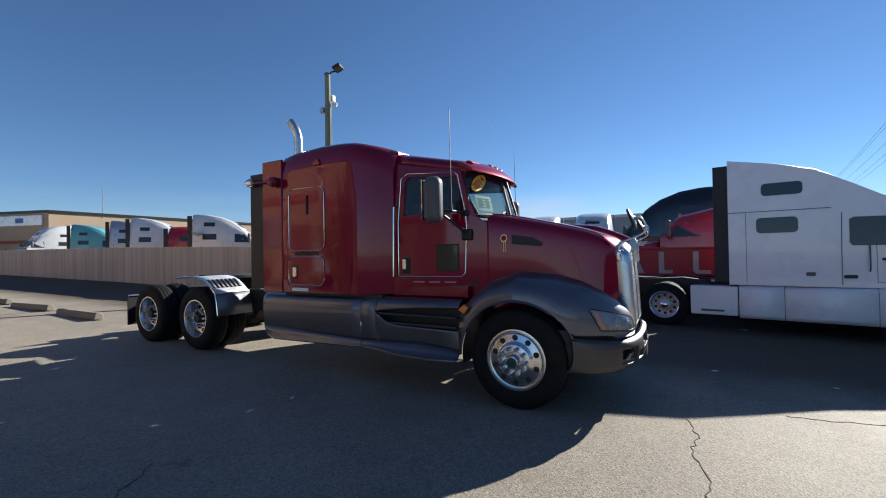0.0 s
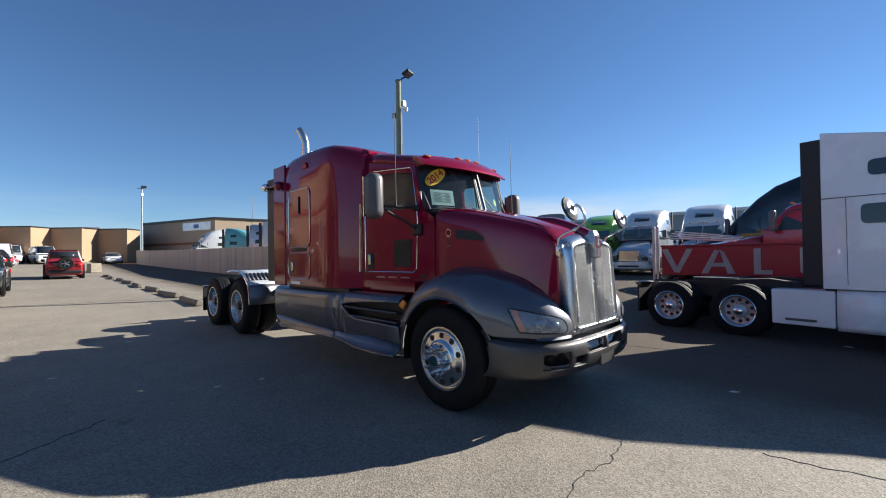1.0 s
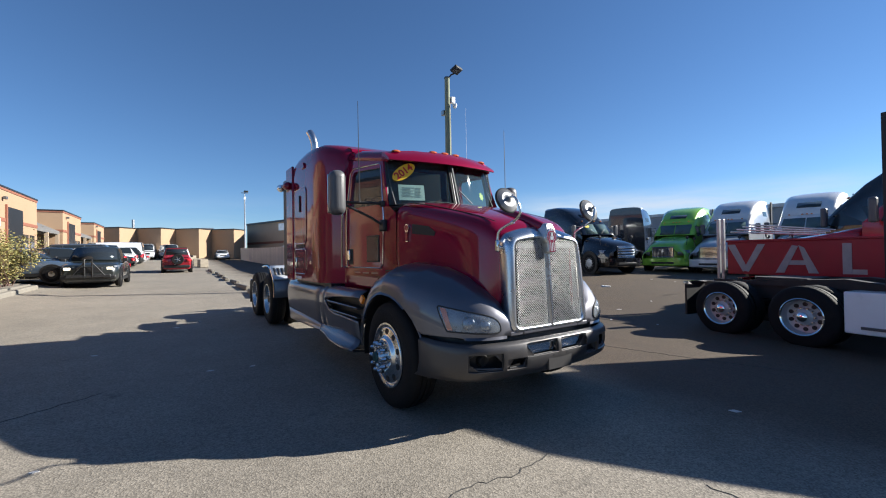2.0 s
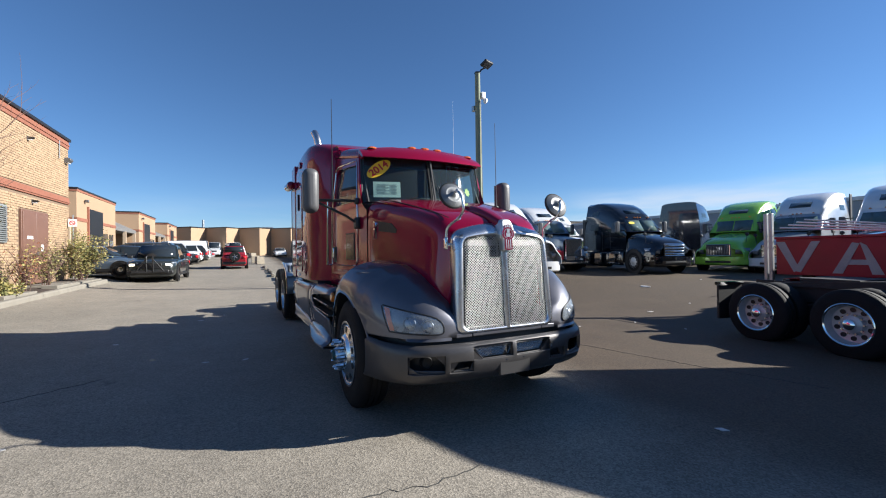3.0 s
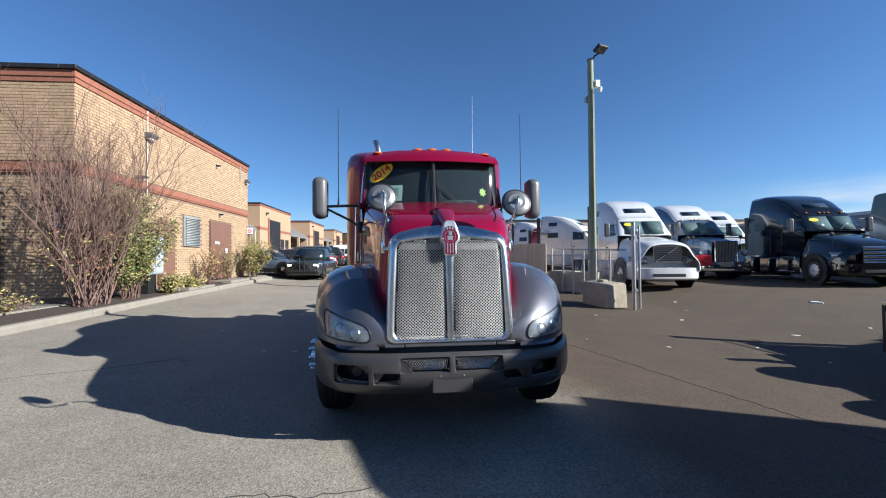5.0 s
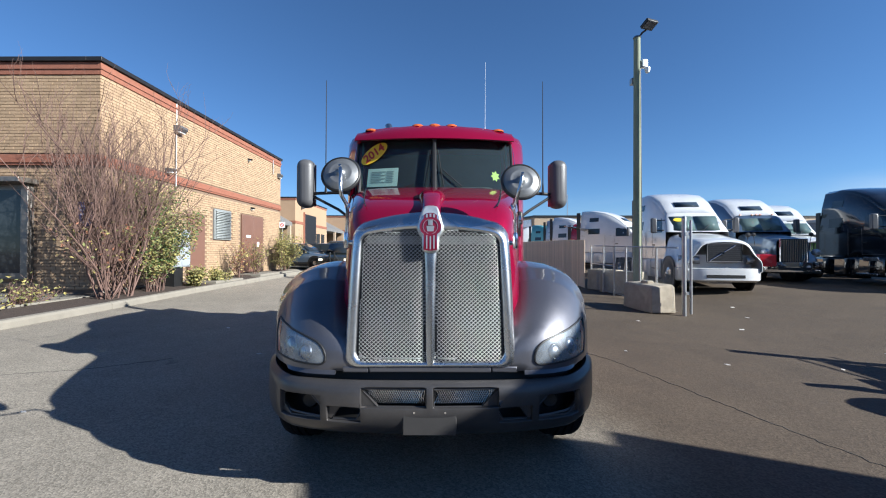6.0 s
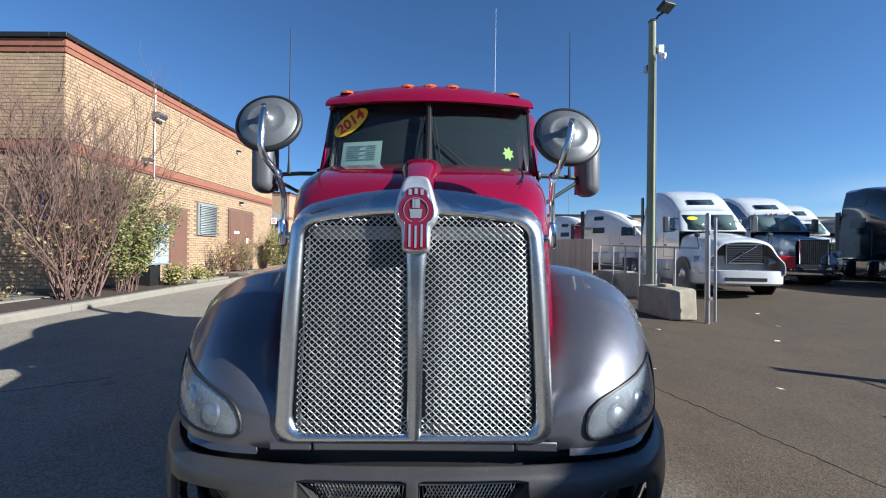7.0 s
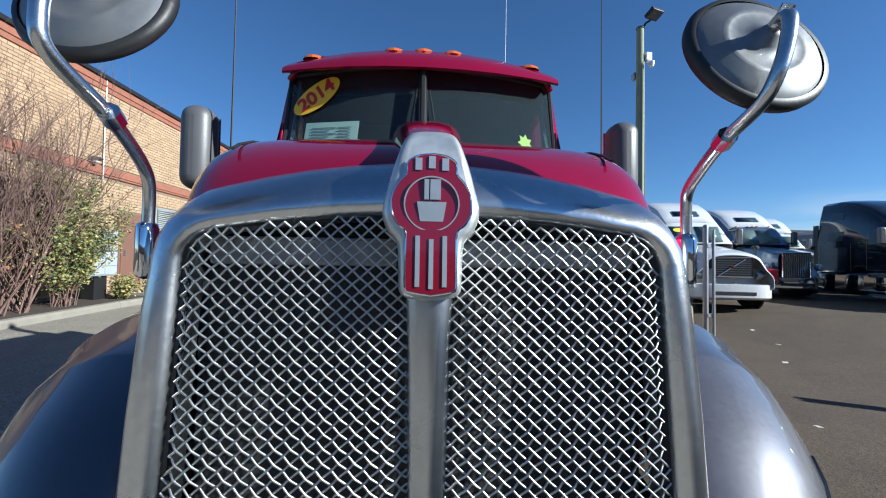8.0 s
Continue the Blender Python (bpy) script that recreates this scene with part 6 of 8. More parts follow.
# ---- other trucks of the yard ----
WINDOW = surf("dark_window", (0.03, 0.04, 0.045), 0.05, 0, 0, 0.1, 2.0, rvary=0.02)
PALEWIN = surf("pale_window", (0.08, 0.115, 0.11), 0.06, 0, 0, 0.3, 2.0, rvary=0.02, spec=0.35)
HEADGLASS = surf("headlamp_glass", (0.36, 0.38, 0.41), 0.15, 0.4, 0.6, 0.35, 9)
RIMALU = surf("dull_alloy_rim", (0.5, 0.51, 0.52), 0.42, 0.3, 0, 0.1, 12, 0.05, 120)
PAINTS = {}
HOLES = {}
STICKER = surf("yellow_price_sticker", (0.8, 0.62, 0.03), 0.5)


def paint(key, rgb, rough=0.25, metal=0.0):
    if key not in PAINTS:
        PAINTS[key] = surf(key + "_paint", rgb, rough, metal, 0.8, 0.05, 2.0, dirt=tuple(0.6 * c + 0.05 for c in rgb), damt=0.35, dscale=1.3)
    return PAINTS[key]


def simple_wheel(parent, x, y, z, r, w, side, rim_mat, dish=True, nuts=False):
    t = S().revolve([(r * 0.56, -w / 2), (r * 0.88, -w / 2), (r * 0.97, -w / 2 + 0.03), (r, -w * 0.3), (r, -w * 0.06), (r * 0.97, -w * 0.05), (r * 0.97, w * 0.05), (r, w * 0.06), (r, w * 0.3), (r * 0.97, w / 2 - 0.03), (r * 0.88, w / 2), (r * 0.56, w / 2)], 32, "y")
    wh = part("wheel", t, RUBBER, parent)
    wh.location = (x, y, z)
    o, s = w / 2 * side, side
    rr = r * 0.6
    if dish:
        prof = [(rr, o - 0.02 * s), (rr, o + 0.004 * s), (rr * 0.93, o), (rr * 0.86, o - 0.13 * s), (rr * 0.5, o - 0.15 * s), (rr * 0.42, o - 0.09 * s), (rr * 0.22, o - 0.06 * s), (0.001, o - 0.04 * s)]
        ho, hr = o - 0.137 * s, rr * 0.68
    else:
        prof = [(rr, o - 0.02 * s), (rr, o + 0.004 * s), (rr * 0.9, o - 0.02 * s), (rr * 0.6, o + 0.02 * s), (rr * 0.3, o + 0.04 * s), (rr * 0.2, o + 0.08 * s), (0.001, o + 0.085 * s)]
        ho, hr = o - 0.002 * s, rr * 0.76
    part("rim", S().revolve(prof, 28, "y"), rim_mat, wh)
    key = round(rr, 3)
    if key not in HOLES:
        # each hand hole is a black disc on the rim, shade as colour
        HOLES[key] = S().disc((0, 0, 0), rr * 0.115, "y", 0.02, 12).mesh("hand_hole", BLACK)
    for k in range(10):
        a = 2 * math.pi * (k + 0.5) / 10
        ho_ = new("hand_hole", HOLES[key])
        ho_.parent, ho_.location = wh, (hr * math.cos(a), ho, hr * math.sin(a))
    if nuts:
        lug = S().revolve([(0.02, -0.03 * s), (0.02, 0.02 * s), (0.012, 0.035 * s), (0.001, 0.035 * s)], 8, "y").mesh("lug_nut", CHROME)
        part("hub_cap", S().revolve([(rr * 0.26, o - 0.1 * s), (rr * 0.25, o - 0.02 * s), (rr * 0.15, o + 0.0 * s), (0.001, o + 0.005 * s)], 20, "y"), CHROME, wh)
        part("rim_ring", S().revolve([(rr * 0.93, o), (rr * 0.99, o + 0.012 * s), (rr * 1.03, o + 0.004 * s)], 32, "y"), CHROME, wh)
        for k in range(10):
            a = 2 * math.pi * k / 10
            no = new("lug_nut", lug)
            no.parent, no.location = wh, (rr * 0.46 * math.cos(a), o - 0.12 * s, rr * 0.46 * math.sin(a))
    return wh


def yard_truck(label, body, x, y, heading, roof="high", lower=None, grille="bars", nose="aero", group="", rims=None, roof_mat=None, back=5.4, crown=0.0, lip=None, boxes=False, square=False, sticker=False, edges=True):
    """A conventional sleeper truck. Local +x is forwards from its front bumper at x = 0."""
    T = thing("sleeper_truck", pose(x, y, land(x - 3 * math.cos(radians(heading)), y - 3 * math.sin(radians(heading))), 0, 0, heading), label, "truck", group)
    lower = lower or body
    rims = rims or DULLCHROME
    # bonnet and wings
    fw = 0.92 if nose == "aero" else 0.72
    st = []
    boxy = [(-0.05, 1.56, fw * 0.8, 1.06), (-0.1, 1.63, fw * 0.88, 1.1), (-0.4, 1.7, fw * 0.95, 1.15)] if lip == "diag" else []
    for bx, top, hw, low in boxy + [(-0.9, 1.78, fw * 0.98, 1.18), (-1.5, 1.87, 0.97, 1.2), (-2.0, 1.95, 1.02, 1.2)] if boxy else ((-0.08, 1.25, fw * 0.72, 1.02), (-0.16, 1.42, fw * 0.84, 1.08), (-0.4, 1.56, fw * 0.93, 1.14), (-0.9, 1.70, fw * 0.98, 1.18), (-1.5, 1.84, 0.97, 1.2), (-2.0, 1.95, 1.02, 1.2)):
        st.append((bx, [(0, top), (hw * 0.5, top - 0.02), (hw * 0.85, top - 0.09), (hw, top - 0.24), (hw + (low - hw) * 0.35, 1.12), (low, 0.98), (low + 0.01, 0.72), (low, 0.6)]))
    if nose == "aero":
        part("bonnet", S().loft(across(st), False), body, T, sub=1, solid=0.03)
    else:
        st2 = [(bx, [(0, top), (w * 0.6, top - 0.02), (w * 0.92, top - 0.07), (w, top - 0.2), (w, 0.8)]) for bx, top, w in ((-0.12, 1.62, 0.55), (-0.9, 1.74, 0.66), (-1.5, 1.84, 0.8), (-2.0, 1.92, 0.95))]
        part("bonnet", S().loft(across(st2), False), body, T, solid=0.03)
        for s in (-1, 1):
            wf = [[(-1.3 + r * math.cos(radians(a)), s * yy, 0.5 + r * math.sin(radians(a))) for a in range(15, 176, 16)] for yy, r in ((0.6, 0.72), (1.12, 0.72), (1.19, 0.66))]
            part("wing", S().loft(wf, False), lower, T, solid=0.03)
    for s in (-1, 1):
        # no hollow arch is cut: a black disc carries its shade
        arch = S().revolve([(0.001, s * 1.17), (0.62, s * 1.17), (0.62, s * 1.225), (0.6, s * 1.225), (0.59, s * 1.205), (0.001, s * 1.205)], 28, "y", (-1.3, 0, 0.5)) if nose == "aero" else S().disc((-1.3, s * 0.7, 0.5), 0.6, "y", 0.4, 24)
        part("wheel_arch", arch, BLACK, T)
        part("headlamp", S().loft([[(-0.2, s * 0.66, 0.86), (-0.13, s * 0.7, 1.0), (-0.2, s * 0.66, 1.1)], [(-0.3, s * 0.9, 0.86), (-0.2, s * 0.93, 1.0), (-0.32, s * 0.9, 1.14)], [(-0.62, s * 1.13, 0.92), (-0.55, s * 1.16, 1.03), (-0.7, s * 1.12, 1.14)]], False) if nose == "aero"
             else S().revolve([(0.001, 0.1), (0.1, 0.09), (0.13, 0.04), (0.12, -0.1), (0.001, -0.14)], 16, "x", (-0.2, s * 0.85, 1.1)), HEADGLASS, T, "clear headlamp", solid=0.02)
    if nose == "aero":
        fill = [[(-0.2 - 0.42 * abs(yy / 1.05) ** 2.2, yy, zz) for zz in (0.62, 0.9, 1.16)] for yy in (-1.04, -0.9, -0.7, -0.4, 0, 0.4, 0.7, 0.9, 1.04)]
        part("nose_panel", S().loft(fill, False), body, T)
    # bumper
    bp = [(0.02, 0.0), (0.02, 0.5), (-0.02, 0.8), (-0.12, 1.02), (-0.35, 1.17), (-0.75, 1.22)]
    bl = []
    for q in (-1, 1):
        pts = bp if q > 0 else bp[::-1]
        for bx, by in pts:
            if q < 0 and by == 0:
                continue
            bl.append([(bx - 0.06, q * by * 0.97, 0.30), (bx, q * by, 0.36), (bx + 0.01, q * by, 0.55), (bx, q * by, 0.72), (bx - 0.05, q * by * 0.98, 0.74)])
    part("bumper", S().loft(bl, False), CHROME if nose == "long" else lower, T, solid=0.04)
    part("bumper_slot", S().box(-0.05, 0.035, -0.55, 0.55, 0.43, 0.53), BLACK, T, bevel=0.01)
    # grille
    gz0, gz1, gw = (0.93, 1.49, 0.5) if lip == "diag" else (0.78, 1.32, 0.52) if nose == "aero" else (0.72, 1.6, 0.45)
    gx = -0.10 if nose == "aero" else -0.08
    g = S().box(gx - 0.06, gx + 0.035, -gw, gw, gz0, gz1)
    gr = part("grille", g, BLACK, T, bevel=0.03)
    if grille == "bars":
        for k in range(9):
            z = gz0 + 0.03 + (gz1 - gz0 - 0.06) * k / 8
            part("grille_bar", S().box(gx + 0.03, gx + 0.05, -gw + 0.03, gw - 0.03, z - 0.009, z + 0.009), GREYPL if lip == "diag" else CHROME, gr)
    elif grille == "upright":
        for k in range(15):
            yy = -gw + 0.04 + (2 * gw - 0.08) * k / 14
            part("grille_bar", S().box(gx + 0.03, gx + 0.05, yy - 0.012, yy + 0.012, gz0 + 0.03, gz1 - 0.03), CHROME, gr)
    else:
        for k in range(4):
            z = gz0 + 0.07 + (gz1 - gz0 - 0.14) * k / 3
            part("grille_slat", S().box(gx + 0.02, gx + 0.07, -gw + 0.02, gw - 0.02, z - 0.045, z + 0.045), CHROME, gr, "broad chrome grille slat", bevel=0.02)
    ed = [(gx + 0.04, yy, zz) for yy, zz in ((-gw, gz0), (gw, gz0), (gw, gz1), (-gw, gz1), (-gw, gz0))]
    part("grille_frame", S().tube(ed, 0.022, 6), CHROME if lip != "diag" else GREYPL, gr)
    if lip == "diag":
        part("grille_sash", S().tube([(gx + 0.06, -gw * 0.85, gz0 + 0.04), (gx + 0.06, gw * 0.6, gz1 - 0.04)], 0.016, 6), CHROME, gr, "diagonal chrome sash")
        part("grille_disc", S().disc((gx + 0.07, -0.06, (gz0 + gz1) / 2), 0.05, "x", 0.02, 14), CHROME, gr)
    # cab and sleeper shell
    tops = {"high": [(-2.0, 1.98), (-2.5, 2.66), (-2.62, 2.78), (-3.0, 3.18), (-3.5, 3.55), (-4.2, 3.82), (-4.9, 3.92), (-back, 3.93)],
            "bullet": [(-2.0, 1.98), (-2.45, 2.62), (-2.55, 2.72), (-2.9, 3.0), (-3.3, 3.3), (-3.9, 3.56), (-4.6, 3.7), (-back, 3.72)],
            "van": [(-2.0, 1.95), (-2.45, 2.42), (-2.6, 2.5), (-3.1, 2.73), (-3.57, 3.04), (-4.0, 3.3), (-4.6, 3.49), (-back, 3.66)],
            "mid": [(-2.0, 1.98), (-2.45, 2.6), (-2.6, 2.7), (-3.0, 2.78), (-3.5, 2.9), (-4.2, 2.98), (-4.9, 2.98), (-back, 2.96)]}[roof]
    tops = [(bx, top + crown * min(1, max(0, (top - 2.6) / 0.6))) for bx, top in tops]
    tfac = [0.96, 0.97, 0.97] if square else [0.96, 0.84, 0.82]
    drop = 0.06 if square else 0.14 + crown
    cs = []
    for i, (bx, top) in enumerate(tops):
        hw = float(np.interp(-bx, [2.0, 2.6, 3.3, 3.8, 5.4], [1.05, 1.08, 1.13, 1.22, 1.22]))
        tw = hw * float(np.interp(top, [1.98, 2.7, 3.9], tfac))
        zs_ = min(2.05, top - 0.02)
        cs.append((bx, [(0, top), (tw * 0.55, top - 0.012), (tw * 0.86, top - drop * 0.36 * min(1, (top - 1.9))), (tw, top - drop * min(1, (top - 1.9))), (tw + (hw - tw) * 0.6, zs_ + (top - zs_) * 0.55), (hw, zs_), (hw, 1.5), (hw, 1.0)]))
    shell = part("cab_shell", S().loft(across(cs), False), body, T, smooth=50)
    if roof != "mid":
        part("roof_fairing", S().loft([[(bx, yy, zz + 0.006) for yy, zz in mirrored(h[:4])] for bx, h in cs[2:]], False), roof_mat or body, shell, solid=0.01)
    ring = [(cs[-1][0], yy, zz) for yy, zz in mirrored(cs[-1][1])]
    part("cab_back", S().add(ring, [tuple(range(len(ring)))]), body, shell)
    part("cab_floor", S().box(-back, -2.0, -1.1, 1.1, 0.95, 1.0), BLACK, shell)
    # windscreen, lying on the sloping front
    f0, f1 = Vector((-2.0, 0, tops[0][1])), Vector((-2.5 if roof == "high" else -2.45, 0, {"high": 2.66, "van": 2.42}.get(roof, 2.6)))
    d = f1 - f0
    nrm = Vector((-d.z, 0, d.x)).normalized() * -0.012
    a, b = f0 + d * 0.06 + nrm, f0 + d * 0.93 + nrm
    if sticker:
        cc, vv = a + (b - a) * 0.74 + nrm * 1.6, (b - a).normalized()
        oval = [cc + Vector((0, -0.52 + 0.17 * math.cos(q * math.pi / 9), 0)) + vv * (0.085 * math.sin(q * math.pi / 9)) for q in range(18)]
        part("price_sticker", S().loft([[tuple(q) for q in oval], [tuple(q + nrm * 0.5) for q in oval]]), STICKER, shell, "yellow oval price sticker")
    for s in (-1, 1):
        part("windscreen", S().loft([[(a.x, s * 0.02, a.z), (b.x, s * 0.02, b.z)], [(a.x, s * 0.5, a.z), (b.x, s * 0.45, b.z)], [(a.x - 0.05, s * 0.9, a.z), (b.x - 0.04, s * 0.8, b.z)]], False), PALEWIN, shell, solid=0.012)
        part("wiper", S().tube([(a.x + 0.03, s * 0.2, a.z + 0.0), (a.x - 0.1, s * 0.45, a.z + 0.2)], 0.01, 5), BLACK, shell)
        # door window, door seams, sleeper window
        def hwx(px):
            return float(np.interp(-px, [2.0, 2.6, 3.3, 3.8, 5.4], [1.05, 1.08, 1.13, 1.22, 1.22]))
        def side_panel(nm, poly, mat, lift=0.012, par=shell, lab=""):
            q = []
            for px, pz in poly:
                top = float(np.interp(-px, [-t[0] for t in tops], [t[1] for t in tops]))
                hw = hwx(px)
                tw = hw * float(np.interp(top, [1.98, 2.7, 3.9], tfac))
                zs_ = min(2.05, top - 0.02)
                zm = zs_ + (top - zs_) * 0.55
                ym = tw + (hw - tw) * 0.6
                zt_, yt_ = top - drop * min(1, top - 1.9), tw
                yy = hw if pz <= zs_ else (hw + (ym - hw) * (pz - zs_) / max(zm - zs_, 1e-3) if pz < zm else ym + (yt_ - ym) * (pz - zm) / max(zt_ - zm, 1e-3))
                q.append((px, s * (yy + lift), pz))
            return part(nm, S().loft([[(u, v - s * 0.03, w) for u, v, w in q], q]), mat, par, lab)
        side_panel("door_window", [(-2.35, 1.78), (-3.52, 1.78), (-3.56, 1.84), (-3.56, 2.27), (-3.5, 2.31), (-2.75, 2.3), (-2.5, 2.15)] if square else [(-2.3, 1.98), (-3.12, 1.98), (-3.12, 2.5), (-2.62, 2.52), (-2.42, 2.3)], WINDOW)
        part("door_seam", S().tube([(px, s * (hwx(px) + 0.002 - (0.06 if pz > 2.2 else 0)), pz) for px, pz in [(-2.25, 1.1), (-3.2, 1.1), (-3.21, 2.05)]], 0.008, 5), GREYPL, shell)
        part("door_handle", S().box(-3.14, -2.98, min(s * 1.1, s * 1.14), max(s * 1.1, s * 1.14), 1.5, 1.55), BLACK, shell, bevel=0.01)
        if not square:
            part("sleeper_seam", S().tube([(-3.75, s * 1.222, 1.02), (-3.75, s * 1.222, 2.05)], 0.007, 5), GREYPL, shell)
            part("sleeper_seam", S().tube([(-3.4, s * (hwx(-3.4) + 0.003), 2.06), (-back + 0.02, s * 1.222, 2.06)], 0.007, 5), GREYPL, shell)
        if square:
            def soft(x0, x1, z0, z1, r=0.07):
                pts = []
                for cx, cz, a0 in ((x1 - r, z1 - r, 0), (x0 + r, z1 - r, 90), (x0 + r, z0 + r, 180), (x1 - r, z0 + r, 270)):
                    pts += [(cx + r * math.cos(radians(a0 + q)), cz + r * math.sin(radians(a0 + q))) for q in (0, 30, 60, 90)]
                return pts
            side_panel("sleeper_window", soft(-4.93, -4.28, 2.06, 2.37), WINDOW)
            side_panel("upper_window", soft(-4.84, -4.2, 2.81, 3.06), WINDOW)
            part("door_seam", S().tube([(u, s * (hwx(u) + 0.003), w) for u, w in ((-3.67, 1.05), (-3.67, 1.7), (-3.66, 2.4))], 0.006, 5), GREYPL, shell)
            part("hatch_seam", S().tube([(-5.1, s * 1.222, 1.08), (-5.1, s * 1.222, 2.5)], 0.004, 4), GREYPL, shell)
            side_panel("hatch_latch", soft(-4.18, -4.04, 1.21, 1.28, 0.02), GREYPL)
            side_panel("door_latch", soft(-3.65, -3.46, 1.17, 1.235, 0.02), BLACK)
            part("waist_line", S().tube([(u, s * (1.222 if u < -3.8 else hwx(u) + 0.004), 2.5) for u in (-back, -4.6, -3.8)], 0.006, 5), GREYPL, shell)
        elif roof not in ("mid", "van"):
            side_panel("sleeper_window", [(-4.1, 2.15), (-4.85, 2.15), (-4.85, 2.5), (-4.1, 2.5)], WINDOW)
            side_panel("upper_window", [(-4.2, 2.95), (-4.8, 2.95), (-4.8, 3.2), (-4.2, 3.2)], WINDOW)
        else:
            side_panel("sleeper_window", [(-4.2, 2.15), (-4.7, 2.15), (-4.7, 2.45), (-4.2, 2.45)], WINDOW)
        if edges:
            part("side_extender", S().box(-back - 0.26, -back, min(s * 1.16, s * 1.21), max(s * 1.16, s * 1.21), 1.05, tops[-1][1] * (0.8 if lip == "pale" else 1.0) - 0.15), BLACK, T, "black rubber side extender", bevel=0.01)
        # side skirt and tank fairing
        for k, (xa, xb) in enumerate(((-2.05, -3.2), (-3.21, -4.5), (-4.51, -5.24 if boxes else -5.7))):
            part("side_skirt", S().loft([[(xx, s * yy, zz) for yy, zz in ((1.12, 1.0), (1.19, 0.97), (1.215, 0.9), (1.225, 0.66), (1.225, 0.40), (1.2, 0.31))] for xx in (xa, xb)], False), lower, T, solid=0.03)
        if boxes:
            bx_ = part("battery_box", S().box(-6.12, -5.26, min(s * 0.8, s * 1.2), max(s * 0.8, s * 1.2), 0.34, 0.96), lower, T, "white battery box beside the wheels", bevel=0.02)
            part("box_step", S().box(-5.92, -5.5, min(s * 1.19, s * 1.225), max(s * 1.19, s * 1.24), 0.42, 0.46), GREYPL, bx_)
            part("handle", S().box(-2.95, -2.7, min(s * 1.13, s * 1.16), max(s * 1.13, s * 1.16), 1.18, 1.24), BLACK, shell)
            part("grab_handle", S().tube([(-3.3, s * 1.16, 1.3), (-3.3, s * 1.2, 1.35), (-3.3, s * 1.2, 1.75), (-3.3, s * 1.16, 1.8)], 0.012, 6), GREYPL, shell)
        part("step", S().box(-2.95, -2.3, min(s * 1.18, s * 1.235), max(s * 1.18, s * 1.235), 0.62, 0.66), BLACK, T)
        if lip == "pale":
            part("step_plate", S().box(-2.98, -2.28, min(s * 1.2, s * 1.245), max(s * 1.2, s * 1.245), 0.86, 1.0), DULLCHROME, T, "bright step plate", bevel=0.01)
            part("step_plate", S().box(-3.3, -2.3, min(s * 1.2, s * 1.26), max(s * 1.2, s * 1.26), 0.36, 0.42), DULLCHROME, T, "bright step plate", bevel=0.01)
            part("bonnet_strip", S().tube([(-1.75, s * 0.72, 1.84), (-1.05, s * 0.66, 1.69)], 0.02, 6), CHROME, T, "bright bonnet strip")
        # mirrors
        mm = part("door_mirror", S().box(-2.32, -2.18, min(s * 1.28, s * 1.48), max(s * 1.28, s * 1.48), 1.95, 2.5), GREYPL if body is not WHITEP else WHITEP, T, bevel=0.04)
        part("mirror_arm", S().tube([(-2.2, s * 1.05, 2.05), (-2.24, s * 1.3, 2.05)], 0.025, 6), BLACK, mm)
        part("mirror_arm", S().tube([(-2.2, s * 1.0, 2.42), (-2.24, s * 1.3, 2.42)], 0.02, 6), BLACK, mm)
        rod = [(-0.75, s * 0.95, 1.4), (-0.72, s * 1.0, 1.75)]
        part("bonnet_mirror", S().revolve([(0.001, 0.03), (0.07, 0.02), (0.08, -0.02), (0.001, -0.03)], 14, "x", (-0.72, s * 1.0, 1.8)).tube(rod, 0.012, 6), BLACK, T)
        part("frame_rail", S().box(-9.0, -1.5, min(s * 0.36, s * 0.44), max(s * 0.36, s * 0.44), 0.68, 0.95), FRAMEBLK, T)
        simple_wheel(T, -1.3, s * 1.07, 0.5, 0.5, 0.28, s, rims, False)
        for wx in (-6.65, -7.93):
            simple_wheel(T, wx, s * 1.07, 0.5, 0.5, 0.27, s, rims, True, square)
            part("inner_tyre", S().revolve([(0.3, -0.13), (0.48, -0.13), (0.5, -0.1), (0.5, 0.1), (0.48, 0.13), (0.3, 0.13)], 24, "y", (wx, s * 0.76, 0.5)), RUBBER, T)
        part("mud_flap", S().box(-8.62, -8.58, min(s * 0.62, s * 1.2), max(s * 0.62, s * 1.2), 0.3, 0.92), BLACK, T)
        part("flap_hanger", S().box(-8.66, -8.54, min(s * 0.62, s * 1.2), max(s * 0.62, s * 1.2), 0.92, 0.98), CHROME, T)
    for k in range(0 if lip == "diag" or body is WHITEP else 5):
        yy = (-0.62, -0.16, 0, 0.16, 0.62)[k]
        bx, top = (tops[2][0] + 0.02, tops[2][1])
        part("clearance_lamp", S().revolve([(0.001, 0.05), (0.035, 0.035), (0.045, 0.0)], 10, "z", (bx, yy, top + 0.0)), AMBER, shell)
    if roof in ("high", "bullet"):
        bx = np.interp(3.35, [t[1] for t in tops[2:]], [t[0] for t in tops[2:]])
        i0, i1 = (3.1, 3.35) if roof == "high" else (2.95, 3.15)
        xa, xb = [float(np.interp(z, [t[1] for t in tops[2:]], [t[0] for t in tops[2:]])) for z in (i0, i1)]
        part("skylight", S().loft([[(xa, -0.42, i0 + 0.012), (xb, -0.42, i1 + 0.012)], [(xa, 0.42, i0 + 0.012), (xb, 0.42, i1 + 0.012)]], False), WINDOW, shell, "dark roof skylight", solid=0.015)
    fwp = S().prism([(-7.7, -0.45), (-6.9, -0.42), (-6.9, 0.42), (-7.7, 0.45), (-7.85, 0.2), (-7.5, 0.0), (-7.85, -0.2)], "z", 1.03, 1.08)
    fwp.box(-7.5, -7.0, -0.36, 0.36, 0.95, 1.03)
